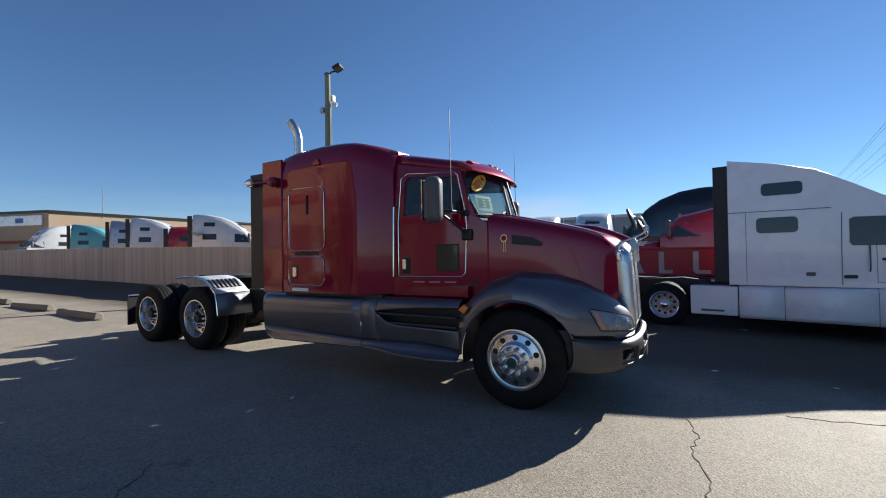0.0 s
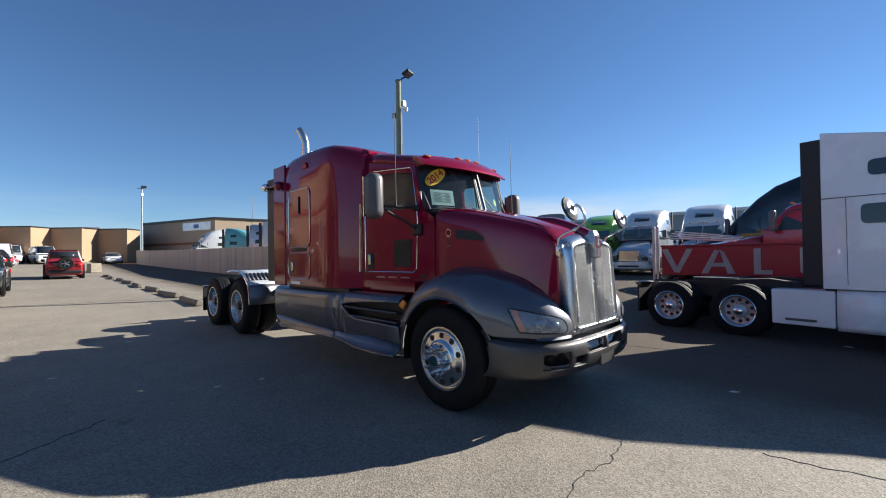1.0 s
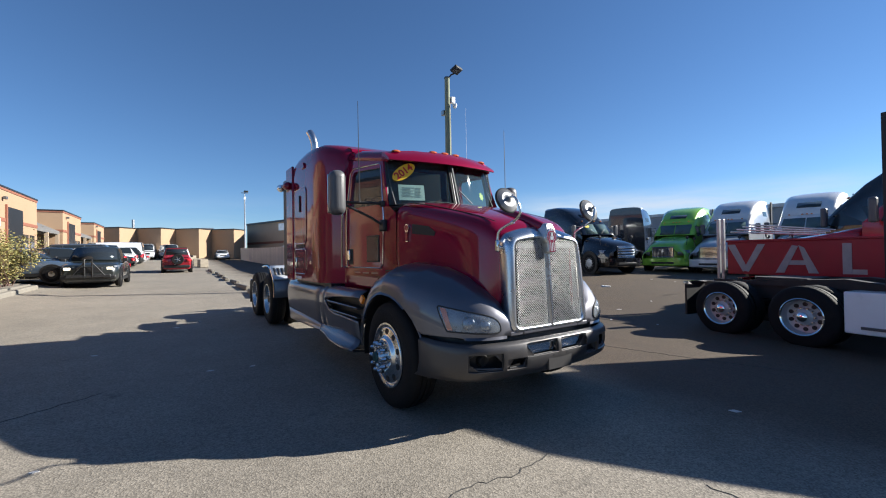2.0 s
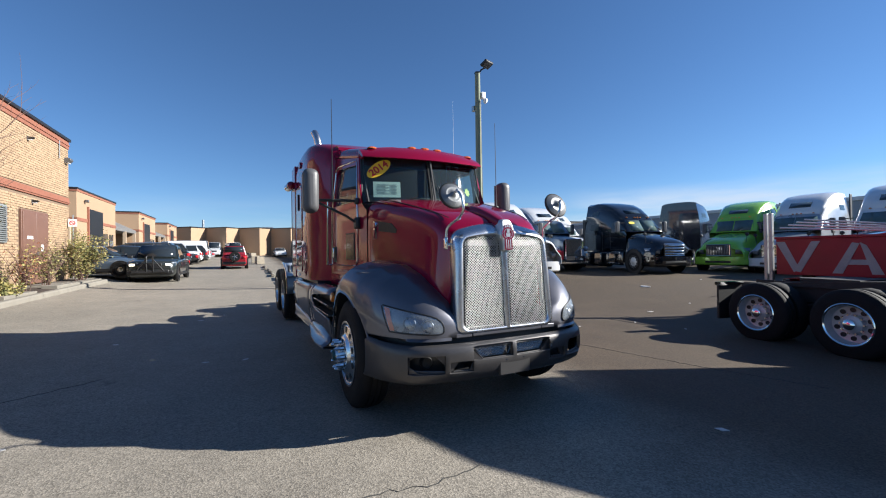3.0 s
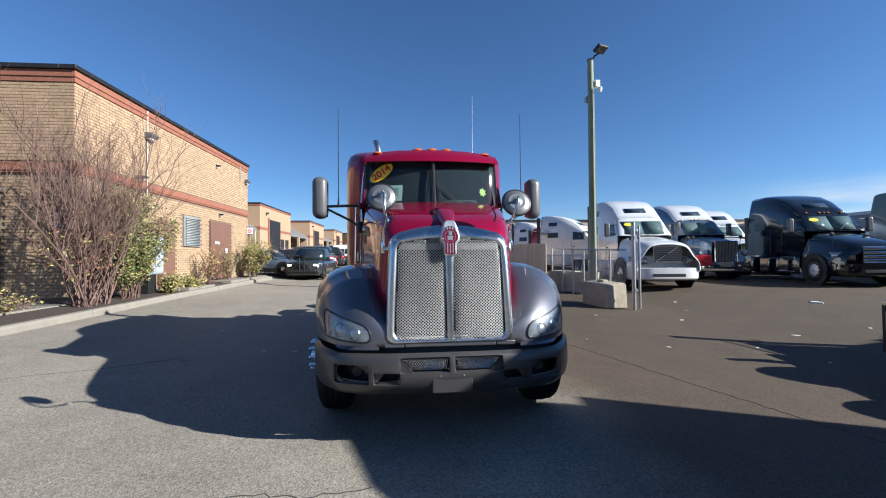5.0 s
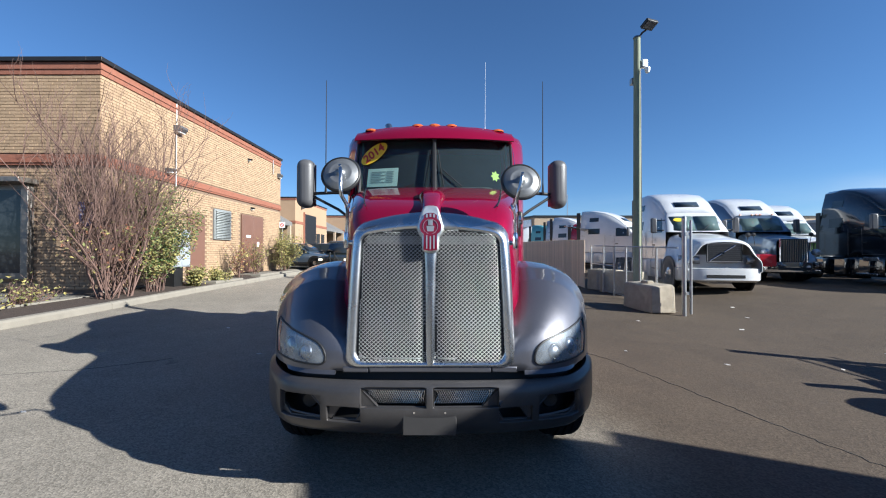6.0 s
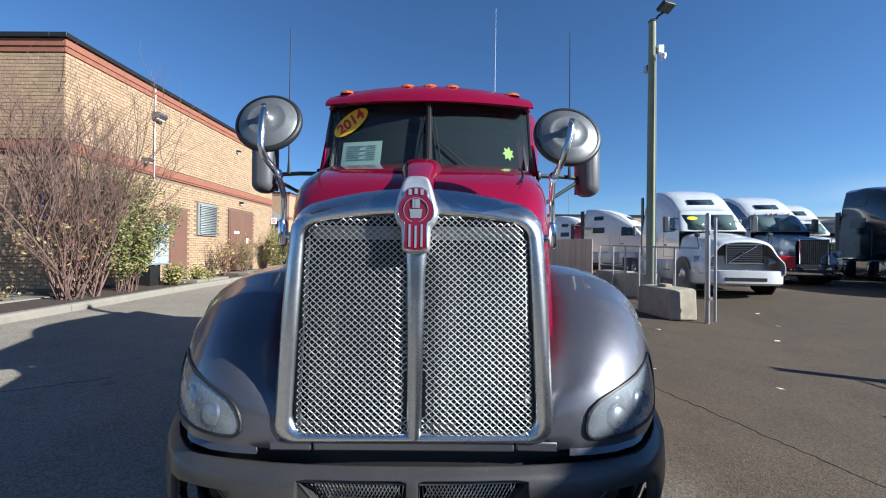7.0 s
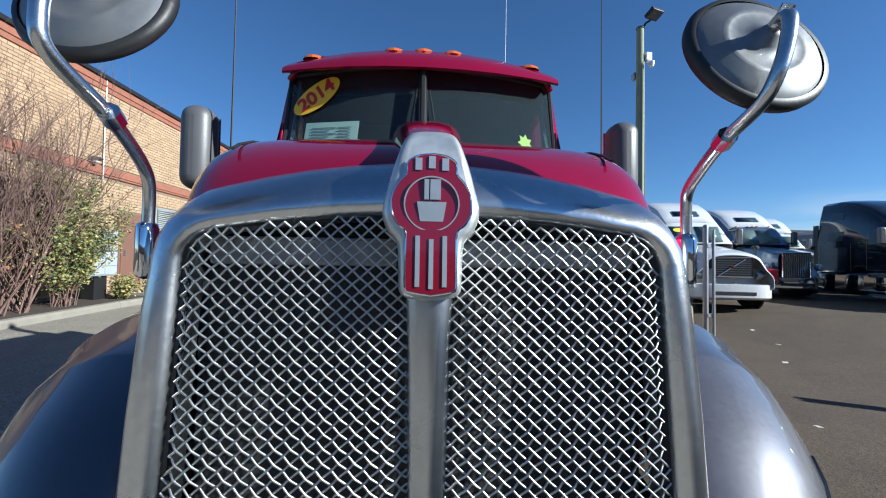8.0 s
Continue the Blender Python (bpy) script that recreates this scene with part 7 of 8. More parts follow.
    part("fifth_wheel", fwp, FRAMEBLK, T)
    for s in (-1, 1):
        part("ramp", S().prism([(-8.55, 0.93), (-7.75, 1.0), (-6.95, 1.06), (-6.35, 1.1), (-5.9, 1.04), (-5.85, 0.93)], "y", s * 0.3, s * 0.5), FRAMEBLK, T)
    part("axle", S().tube([(-1.3, -1, 0.5), (-1.3, 1, 0.5)], 0.07, 8), FRAMEBLK, T)
    for wx in (-6.65, -7.93):
        part("axle", S().tube([(wx, -1, 0.5), (wx, 1, 0.5)], 0.08, 8), FRAMEBLK, T)
    part("engine_block", S().box(-5.0, -0.7, -0.4, 0.4, 0.5, 0.95), FRAMEBLK, T)
    return T


BLUEGREY = paint("slate_blue", (0.1, 0.145, 0.21), 0.3, 0.4)
SILVER = paint("silver_grey", (0.45, 0.46, 0.48), 0.3, 0.5)
BLACKP = paint("gloss_black", (0.006, 0.006, 0.007), 0.12)
GREENP = paint("lime_green", (0.27, 0.55, 0.05), 0.22, 0.1)
TEAL = paint("pale_teal", (0.12, 0.36, 0.38), 0.35)
REDT = paint("bright_red", (0.36, 0.006, 0.016), 0.25)
NAVY = paint("dark_navy", (0.012, 0.018, 0.035), 0.15, 0.2)
PLAINWHITE = paint("plain_white", (0.64, 0.65, 0.66), 0.3)
yard_truck("large white aerodynamic sleeper truck standing across the yard", WHITEP, 6.45, 11.0, -8, "van", rims=RIMALU, back=5.4, boxes=True, square=True)
yard_truck("white sleeper truck with black grille parked behind the gate", PLAINWHITE, -10.95, 13.84, -9, "bullet", lip="diag", sticker=True)
SLATE = yard_truck("silver and slate-blue sleeper truck with upright chrome grille", BLUEGREY, -13.62, 18.2, -10, "bullet", lower=SILVER, grille="upright", nose="long", roof_mat=PLAINWHITE)
part("bumper_end", S().box(-0.42, 0.05, -1.2, -0.6, 0.55, 1.02), REDT, SLATE, "red bumper corner panel", bevel=0.04)
yard_truck("white sleeper truck parked at the back of the row", PLAINWHITE, -19.1, 24.2, -10, "high", grille="upright", lip="diag")
yard_truck("gloss black sleeper truck with broad chrome grille slats", BLACKP, -9.85, 20.7, -13, "bullet", grille="slats", lip="pale", rims=RIMALU, sticker=True)
yard_truck("dark navy sleeper truck seen from behind in the row", NAVY, -15.86, 33.0, 104, "high", edges=False)
yard_truck("lime-green sleeper truck with chrome grille facing the yard", GREENP, -9.9, 23.9, -78, "bullet", grille="upright")
yard_truck("white sleeper truck with chrome grille bars facing the yard", SILVER, -7.75, 24.4, -84, "high", lower=PLAINWHITE, roof_mat=PLAINWHITE)
yard_truck("white high-roof sleeper truck beside the other white one", PLAINWHITE, -4.2, 23.4, -84, "high")
yard_truck("black sleeper truck with a raised roof behind the red one", BLACKP, -4.1, 19.4, 180, "high", lip="pale")
yard_truck("red conventional truck standing behind the lettered side board", REDT, -2.5, 16.3, 180, "mid", grille="upright", nose="long")
# behind the wooden fence
yard_truck("white sleeper truck with a dark side window behind the fence", PLAINWHITE, -22.2, 18.6, 45, "bullet")
yard_truck("bright red sleeper truck behind the wooden fence", REDT, -25.9, 19.1, 45, "mid", crown=0.25)
yard_truck("white sleeper truck with a tall stepped fairing behind the fence", PLAINWHITE, -30.5, 18.9, 45, "high")
yard_truck("silver-grey sleeper truck with black extenders behind the fence", SILVER, -34.6, 19.3, 45, "high")
yard_truck("pale teal sleeper truck behind the wooden fence", TEAL, -42.0, 19.4, 45, "high")
yard_truck("white high-roof sleeper truck with its nose at the fence", PLAINWHITE, -50.0, 11.1, -90, "high", crown=0.15)
# ---- cars ----
CARWIN = surf("car_window", (0.02, 0.025, 0.03), 0.05, 0, 0, 0.1, 2.0, rvary=0.02)
TAIL = surf("tail_lamp_red", (0.5, 0.015, 0.02), 0.15, 0, 0.5, 0.05)


def car(label, mat, x, y, heading, kind="sedan", group="", z=None):
    """A parked car; local +x is forwards, the origin at the middle of its ground."""
    T = thing("parked_car" if kind in ("sedan", "suv", "van") else ("pickup_truck" if kind == "pickup" else "off_road_car"), pose(x, y, land(x, y) if z is None else z, 0, 0, heading), label, "car", group)
    L = {"sedan": 4.7, "suv": 4.7, "van": 5.6, "pickup": 5.2, "jeep": 4.3}[kind]
    W = {"sedan": 0.9, "suv": 0.94, "van": 1.0, "pickup": 0.93, "jeep": 0.9}[kind]
    f, r = L / 2, -L / 2
    belt = {"sedan": 0.92, "suv": 1.08, "van": 1.2, "pickup": 1.05, "jeep": 1.15}[kind]
    bon = {"sedan": 0.82, "suv": 1.0, "van": 1.05, "pickup": 1.0, "jeep": 1.12}[kind]
    top = {"sedan": 1.44, "suv": 1.72, "van": 2.2, "pickup": 1.72, "jeep": 1.85}[kind]
    # lower body
    st = []
    for u, zt, w in ((f, bon - 0.22, W * 0.8), (f - 0.06, bon - 0.1, W * 0.9), (f - 0.3, bon - 0.02, W * 0.97), (f - 1.15, bon + 0.06, W), (0.4, belt, W), (r + 0.9, belt, W), (r + 0.15, belt - 0.02, W * 0.98), (r + 0.02, belt - 0.1, W * 0.92), (r, belt - 0.3, W * 0.85)):
        st.append((u, [(0, zt), (w * 0.6, zt - 0.01), (w * 0.9, zt - 0.04), (w, zt - 0.14), (w + 0.015, 0.6), (w, 0.36), (w * 0.92, 0.26)]))
    body = part("body", S().loft(across(st), False), mat, T, smooth=50)
    for e, stn in ((f, st[0]), (r, st[-1])):
        rg = [(e, yy, zz) for yy, zz in mirrored(stn[1])]
        part("end_panel", S().add(rg, [tuple(range(len(rg)))]), mat, body)
    # cabin
    cab = {"sedan": (f - 1.25, f - 2.05, r + 1.35, r + 0.75), "suv": (f - 1.2, f - 1.95, r + 0.5, r + 0.12), "van": (f - 0.7, f - 1.5, r + 0.2, r + 0.05), "pickup": (f - 1.35, f - 2.0, f - 3.1, f - 3.25), "jeep": (f - 1.35, f - 1.7, r + 0.12, r + 0.06)}[kind]
    g = []
    for u, zz, w in ((cab[0], belt - 0.02, W * 0.93), (cab[1], top - 0.03, W * 0.76), ((cab[1] + cab[2]) / 2, top, W * 0.77), (cab[2], top - 0.04, W * 0.75), (cab[3], belt - 0.02, W * 0.9)):
        g.append((u, [(0, zz), (w * 0.8, zz - 0.01), (w, zz - 0.05), (W * 0.96, belt - 0.03)]))
    cabin = part("cabin", S().loft(across(g), False), mat, T, smooth=50)
    a0, a1 = Vector((cab[0], 0, belt)), Vector((cab[1], 0, top - 0.05))
    part("windscreen", S().loft([[(a0.x - 0.06 + 0.02, yy * W * 0.84, a0.z + 0.06 + 0.012), (a1.x + 0.04 + 0.02, yy * W * 0.72, a1.z - 0.02 + 0.012)] for yy in (-1, 0, 1)], False), CARWIN, cabin, solid=0.01)
    b0, b1 = Vector((cab[3], 0, belt)), Vector((cab[2], 0, top - 0.06))
    part("rear_window", S().loft([[(b0.x - 0.015 + 0.03, yy * W * 0.8, b0.z + 0.1), (b1.x - 0.03, yy * W * 0.7, b1.z - 0.03)] for yy in (-1, 0, 1)], False), CARWIN, cabin, solid=0.01)
    for s in (-1, 1):
        n = {"sedan": 2, "suv": 3, "van": 1, "pickup": 2, "jeep": 2}[kind]
        xa, xb = cab[0] - 0.22, cab[3] + 0.18
        if kind == "van":
            xa, xb = cab[0] - 0.2, cab[0] - 1.3
        for k in range(n):
            u0 = xa + (xb - xa) * k / n - 0.03
            u1 = xa + (xb - xa) * (k + 1) / n + 0.03
            def tx(u):
                return min(max(u, cab[2] - 0.02), cab[1] - 0.02)
            q = [(u0, s * (W * 0.955 - 0.0), belt + 0.03), (u1, s * W * 0.955, belt + 0.03), (tx(u1), s * W * 0.785, top - 0.1), (tx(u0), s * W * 0.785, top - 0.1)]
            part("side_window", S().loft([[(p[0], p[1] - s * 0.02, p[2]) for p in q], [(p[0], p[1] + s * 0.012, p[2]) for p in q]]), CARWIN, cabin)
        part("door_mirror", S().box(cab[0] - 0.25, cab[0] - 0.12, min(s * W, s * (W + 0.2)), max(s * W, s * (W + 0.2)), belt - 0.02, belt + 0.14), BLACK, T, bevel=0.03)
        part("headlamp", S().loft([[(f - 0.04, s * W * 0.5, bon - 0.3), (f - 0.06, s * W * 0.5, bon - 0.14)], [(f - 0.1, s * W * 0.86, bon - 0.3), (f - 0.14, s * W * 0.88, bon - 0.12)], [(f - 0.4, s * W * 0.985, bon - 0.24), (f - 0.4, s * W * 0.985, bon - 0.12)]], False), HEADGLASS, T, solid=-0.02)
        part("tail_lamp", S().loft([[(r - 0.012, s * W * 0.62, belt - 0.36), (r - 0.004, s * W * 0.62, belt - 0.16)], [(r + 0.0, s * W * 0.9, belt - 0.36), (r + 0.01, s * W * 0.9, belt - 0.14)], [(r + 0.16, s * W * 1.0, belt - 0.32), (r + 0.16, s * W * 1.0, belt - 0.16)]], False), TAIL, T, solid=-0.03)
        part("sill", S().box(r + 1.2, f - 1.3, min(s * W * 0.9, s * (W + 0.02)), max(s * W * 0.9, s * (W + 0.02)), 0.24, 0.36), BLACK, T)
        wr = {"sedan": 0.33, "suv": 0.37, "van": 0.36, "pickup": 0.38, "jeep": 0.41}[kind]
        for wx in (f - 0.92, r + 0.95):
            # arch hollow drawn as a black disc, its shade put into the colour
            part("wheel_arch", S().revolve([(0.001, s * (W - 0.06)), (wr + 0.07, s * (W - 0.06)), (wr + 0.07, s * (W + 0.022)), (0.001, s * (W + 0.018))], 20, "y", (wx, 0, wr)), BLACK, T)
            wheel = part("wheel", S().revolve([(wr * 0.6, -0.11), (wr * 0.92, -0.11), (wr, -0.07), (wr, 0.07), (wr * 0.92, 0.11), (wr * 0.6, 0.11)], 24, "y", (wx, s * (W - 0.07), wr)), RUBBER, T)
            part("rim", S().revolve([(wr * 0.66, s * 0.105), (wr * 0.6, s * 0.08), (wr * 0.3, s * 0.09), (0.001, s * 0.1)], 20, "y", (wx, s * (W - 0.07), wr)), DULLCHROME, wheel)
    part("front_grille", S().box(f - 0.08, f + 0.012, -W * 0.45, W * 0.45, bon - 0.4, bon - 0.16), BLACK, T, bevel=0.015)
    part("front_bumper", S().box(f - 0.2, f + 0.06, -W * 0.93, W * 0.93, 0.34, 0.52), BLACK if kind in ("pickup", "jeep") else mat, T, bevel=0.05)
    part("rear_bumper", S().box(r - 0.08, r + 0.2, -W * 0.93, W * 0.93, 0.36, 0.56), BLACK if kind in ("pickup", "jeep") else mat, T, bevel=0.05)
    part("rear_plate", S().box(r - 0.095, r - 0.075, -0.16, 0.16, 0.6, 0.7), WHITEP, T, "blank number plate")
    part("underside", S().box(r + 0.3, f - 0.3, -W * 0.8, W * 0.8, 0.2, 0.35), BLACK, T)
    if kind == "pickup":
        bed = S()
        bed.box(r + 0.1, f - 3.3, -W * 0.86, W * 0.86, belt - 0.015, belt + 0.015)
        part("bed_cover", bed, BLACK, T)
        bar = S()
        for s in (-1, 1):
            bar.tube([(f + 0.1, s * 0.12, 0.42), (f + 0.16, s * 0.12, 1.12), (f + 0.12, s * 0.1, 1.15)], 0.03, 8)
            bar.tube([(f + 0.14, s * 0.14, 1.0), (f + 0.1, s * 0.52, 0.48)], 0.025, 8)
            bar.tube([(f + 0.1, s * 0.55, 0.45), (f + 0.1, s * 0.1, 0.45)], 0.035, 8)
        bar.tube([(f + 0.15, -0.13, 0.85), (f + 0.15, 0.13, 0.85)], 0.025, 8)
        part("bull_bar", bar, BLACK, T, "tubular steel bull bar")
        part("trailer_ball", S().box(f + 0.02, f + 0.12, -0.7, 0.7, 0.4, 0.55), BLACK, T, bevel=0.03)
        for s in (-1, 1):
            part("lit_lamp", S().box(f - 0.03, f + 0.004, min(s * 0.56, s * 0.76), max(s * 0.56, s * 0.76), bon - 0.27, bon - 0.17), glow("lit_headlamp", (1.0, 0.86, 0.6), 1.1), T, "lit headlamp", bevel=0.01)
    if kind == "jeep":
        sp = part("spare_wheel", S().revolve([(0.2, -0.1), (0.36, -0.11), (0.4, -0.06), (0.4, 0.06), (0.36, 0.11), (0.2, 0.1)], 28, "x", (r - 0.17, -0.05, 0.98)), RUBBER, T, "spare wheel on the tailgate")
        part("rim", S().revolve([(0.24, -0.1), (0.2, -0.06), (0.001, -0.06)], 20, "x", (r - 0.17, -0.05, 0.98)), BLACK, sp)
        spk = S()
        for k in range(5):
            a = 2 * math.pi * k / 5
            spk.tube([(r - 0.245, -0.05, 0.98), (r - 0.255, -0.05 + 0.21 * math.cos(a), 0.98 + 0.21 * math.sin(a))], 0.03, 6)
        part("spoke_star", spk, DULLCHROME, sp)
        part("soft_top", S().box(r + 0.1, f - 1.75, -W * 0.74, W * 0.74, top - 0.03, top + 0.02), BLACK, T, bevel=0.02)
        for s in (-1, 1):
            part("fender_flare", S().revolve([(0.42, s * W), (0.5, s * W), (0.5, s * (W + 0.1)), (0.42, s * (W + 0.1))], 24, "y", (f - 0.92, 0, 0.43)), BLACK, T)
            part("fender_flare", S().revolve([(0.42, s * W), (0.5, s * W), (0.5, s * (W + 0.1)), (0.42, s * (W + 0.1))], 24, "y", (r + 0.95, 0, 0.43)), BLACK, T)
    return T


DKGREY = paint("charcoal", (0.02, 0.022, 0.022), 0.3, 0.2)
MIDGREY = paint("mid_grey", (0.12, 0.13, 0.14), 0.3, 0.4)
CARWHITE = paint("car_white", (0.75, 0.76, 0.78), 0.25)
car("dark green-black pickup with a tubular bull bar, headlamps lit", paint("pickup_dark", (0.016, 0.02, 0.019), 0.3), -22.0, -0.75, 0, "pickup")
car("red off-road car with a black top and spare wheel", paint("jeep_red", (0.26, 0.01, 0.018), 0.25), -36.4, 2.2, 180, "jeep")
row = [("dark blue sedan parked facing the drive", BLUEGREY, "sedan"), ("black sedan parked in front of the units", DKGREY, "sedan"), ("white sedan parked in front of the units", CARWHITE, "sedan"), ("grey family car parked in front of the units", MIDGREY, "suv"),
       ("dark estate car parked in front of the units", DKGREY, "suv"), ("black saloon parked further along the units", DKGREY, "sedan"), ("grey saloon parked further along the units", MIDGREY, "sedan"), ("white saloon parked further along the units", CARWHITE, "suv"),
       ("dark car far down the row of units", DKGREY, "suv"), ("white van far down the row of units", CARWHITE, "van"), ("dark saloon far down the row of units", DKGREY, "sedan"), ("pale car far down the row of units", SILVER, "sedan"), ("white car near the end of the drive", CARWHITE, "suv")]
for k, (lab, mt, kd) in enumerate(row):
    car(lab, mt, -21.6 - 2.95 * k - (0.6 if k > 4 else 0), -3.1 + 0.25 * ((k * 7) % 3 - 1), -90 + 3 * ((k * 5) % 3 - 1) if k != 0 else 82, kd, "cars along the units")
car("white van parked at the far building", CARWHITE, -72, -1.5, 0, "van")
car("white van standing at the end of the drive", CARWHITE, -71, 1.2, 10, "van")
car("white car parked beyond the barrier blocks", CARWHITE, -70, 8.0, 0, "sedan")
car("dark car parked near the far end of the fence", DKGREY, -58, 13.4, 90, "suv")
car("white van standing far behind the red tractor", CARWHITE, -12, 46, 0, "van")
car("white van parked far across the yard", CARWHITE, -4, 48, 180, "van")
# ---- red lettered side board beyond the white truck ----
sbz = land(0, 13.8)
bd = thing("side_board_trailer", pose(0, 13.85, sbz), "low red steel side board with large pale lettering", "trailer")
REDBOARD = surf("faded_red_board", (0.33, 0.004, 0.016), 0.4, 0, 0.05, 0.15, 2.5, dirt=(0.22, 0.015, 0.018), damt=0.3, dscale=2)
part("side_board", S().box(-2.62, 5.5, -0.04, 0.04, 0.88, 1.66), REDBOARD, bd, bevel=0.01)
part("board_rim", S().box(-2.64, 5.5, -0.07, 0.06, 1.66, 1.71), REDBOARD, bd, bevel=0.008)
part("deck", S().box(-2.6, 5.5, 0.05, 2.2, 0.9, 1.0), FRAMEBLK, bd)
for wx in (1.2, 2.5):
    for yy in (0.3, 1.9):
        part("wheel", S().revolve([(0.001, -0.15), (0.4, -0.15), (0.42, 0.0), (0.4, 0.15), (0.001, 0.15)], 24, "y", (wx, yy, 0.42)), RUBBER, bd)
part("leg", S().box(-2.3, -2.1, 0.3, 1.9, 0.0, 0.9), FRAMEBLK, bd)
RAILALU = surf("pale_rail_alloy", (0.6, 0.61, 0.62), 0.45, 0.35, 0, 0.08, 8)
PALEMARK = surf("pale_lettering_board", (0.4, 0.34, 0.33), 0.5, 0, 0, 0.2, 4)
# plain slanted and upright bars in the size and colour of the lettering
for k, poly in enumerate(([(-2.62, 1.68), (-2.45, 1.68), (-2.18, 1.08), (-2.29, 1.02)], [(-1.98, 1.68), (-1.83, 1.68), (-2.17, 1.02), (-2.29, 1.05)], [(-1.64, 1.02), (-1.48, 1.02), (-1.22, 1.62), (-1.33, 1.64)], [(-1.22, 1.64), (-1.12, 1.58), (-0.88, 1.02), (-1.05, 1.02)], [(-1.45, 1.2), (-1.04, 1.2), (-1.08, 1.3), (-1.41, 1.3)],
             [(-0.5, 1.02), (-0.36, 1.02), (-0.36, 1.66), (-0.5, 1.66)], [(-0.36, 1.02), (-0.14, 1.02), (-0.14, 1.12), (-0.36, 1.12)], [(0.37, 1.1), (0.51, 1.12), (0.51, 1.66), (0.37, 1.66)], [(0.37, 1.1), (0.44, 1.02), (0.8, 1.02), (0.8, 1.12), (0.51, 1.12)])):
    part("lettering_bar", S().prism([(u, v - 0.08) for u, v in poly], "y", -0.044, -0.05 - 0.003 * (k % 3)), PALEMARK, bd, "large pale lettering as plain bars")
for px in (-2.82, -2.72):
    part("post", S().box(px - 0.035, px + 0.035, -0.06, 0.03, 0.45, 2.25), STEEL, bd, bevel=0.008)
for k in range(4):
    part("rail", S().tube([(-2.6, 0.1 + 0.35 * k, 1.92 + 0.07 * k), (-0.9, 0.15 + 0.35 * k, 1.78 + 0.04 * k)], 0.018, 8), RAILALU, bd, "bright aluminium rail")


# ---- shrubs ----
BARK = surf("reddish_twig", (0.14, 0.085, 0.068), 0.85, 0, 0, 0.3, 5)
LEAFS = [surf("leaf_olive", (0.17, 0.175, 0.06), 0.6, 0, 0, 0.35, 9), surf("leaf_yellow", (0.33, 0.28, 0.09), 0.6, 0, 0, 0.35, 9), surf("leaf_rust", (0.26, 0.11, 0.06), 0.7, 0, 0, 0.4, 9), surf("leaf_green", (0.07, 0.12, 0.03), 0.6, 0, 0, 0.35, 9)]


def leaf(sh, p, size, rg):
    u = Vector((rg.uniform(-1, 1), rg.uniform(-1, 1), rg.uniform(-0.6, 0.6))).normalized()
    w = u.cross(Vector((rg.uniform(-1, 1), rg.uniform(-1, 1), rg.uniform(-1, 1)))).normalized()
    p = Vector(p)
    mid = u.cross(w) * size * 0.12
    sh.add([p, p + u * size * 0.5 + w * size * 0.28 - mid, p + u * size, p + u * size * 0.5 - w * size * 0.28 - mid], [(0, 1, 2), (0, 2, 3)])


def shrub(label, x, y, height, spread, stems, leafy, seed, leafmats=(0, 1), twig=1.0, high=9.0, depth=3, fan=0.75):
    rg = random.Random(seed)
    z0 = land(x, KERB_Y) + 0.12
    T = thing("shrub", pose(x, y, z0), label, "shrub")
    wood = S()
    leaves = [S() for _ in leafmats]

    def grow(p, d, length, r, lvl):
        steps = 4
        pts, rad = [p.copy()], [r]
        for i in range(steps):
            d = (d + Vector((rg.uniform(-1, 1), rg.uniform(-1, 1), rg.uniform(-0.6, 0.8))) * 0.22).normalized()
            p = p + d * length / steps
            p.y = max(p.y, WY - y + 0.12)
            pts.append(p.copy())
            rad.append(r * (1 - 0.55 * (i + 1) / steps))
            if lvl < depth and i >= 0:
                for _ in range(2 if lvl == 1 else 1):
                    if rg.random() < 0.85:
                        side = Vector((rg.uniform(-1, 1), rg.uniform(-1, 1), rg.uniform(0.1, 0.9))).normalized()
                        grow(p.copy(), (d * (1.45 - fan) + side * fan).normalized(), length * rg.uniform(0.3, 0.55), max(r * 0.5, 0.0032), lvl + 1)
            if lvl >= 2 and p.z < high:
                for _ in range(int(leafy * rg.uniform(0.4, 1.6) + rg.random())):
                    k = rg.randrange(len(leaves))
                    leaf(leaves[k], p + Vector((rg.uniform(-0.13, 0.13), rg.uniform(-0.13, 0.13), rg.uniform(-0.1, 0.1))), rg.uniform(0.05, 0.10), rg)
        wood.tube(pts, rad, 4 if lvl > 1 else 5, False)

    for k in range(stems):
        a = rg.uniform(0, 2 * math.pi)
        lean = rg.uniform(0.1, 1.0) * spread / height
        d = Vector((math.cos(a) * lean, math.sin(a) * lean, 1)).normalized()
        grow(Vector((rg.uniform(-0.25, 0.25) * spread, rg.uniform(-0.15, 0.15) * spread, -0.05)), d, height * rg.uniform(0.6, 1.0), 0.014 * twig * rg.uniform(0.7, 1.3), 1)
    tagged(part("branchwork", wood, BARK, T, fix=False), kind="stuff")
    for k, sh in enumerate(leaves):
        if sh.v:
            tagged(part("foliage", sh, LEAFS[leafmats[k]], T, fix=False, smooth=0), kind="stuff")
    return T


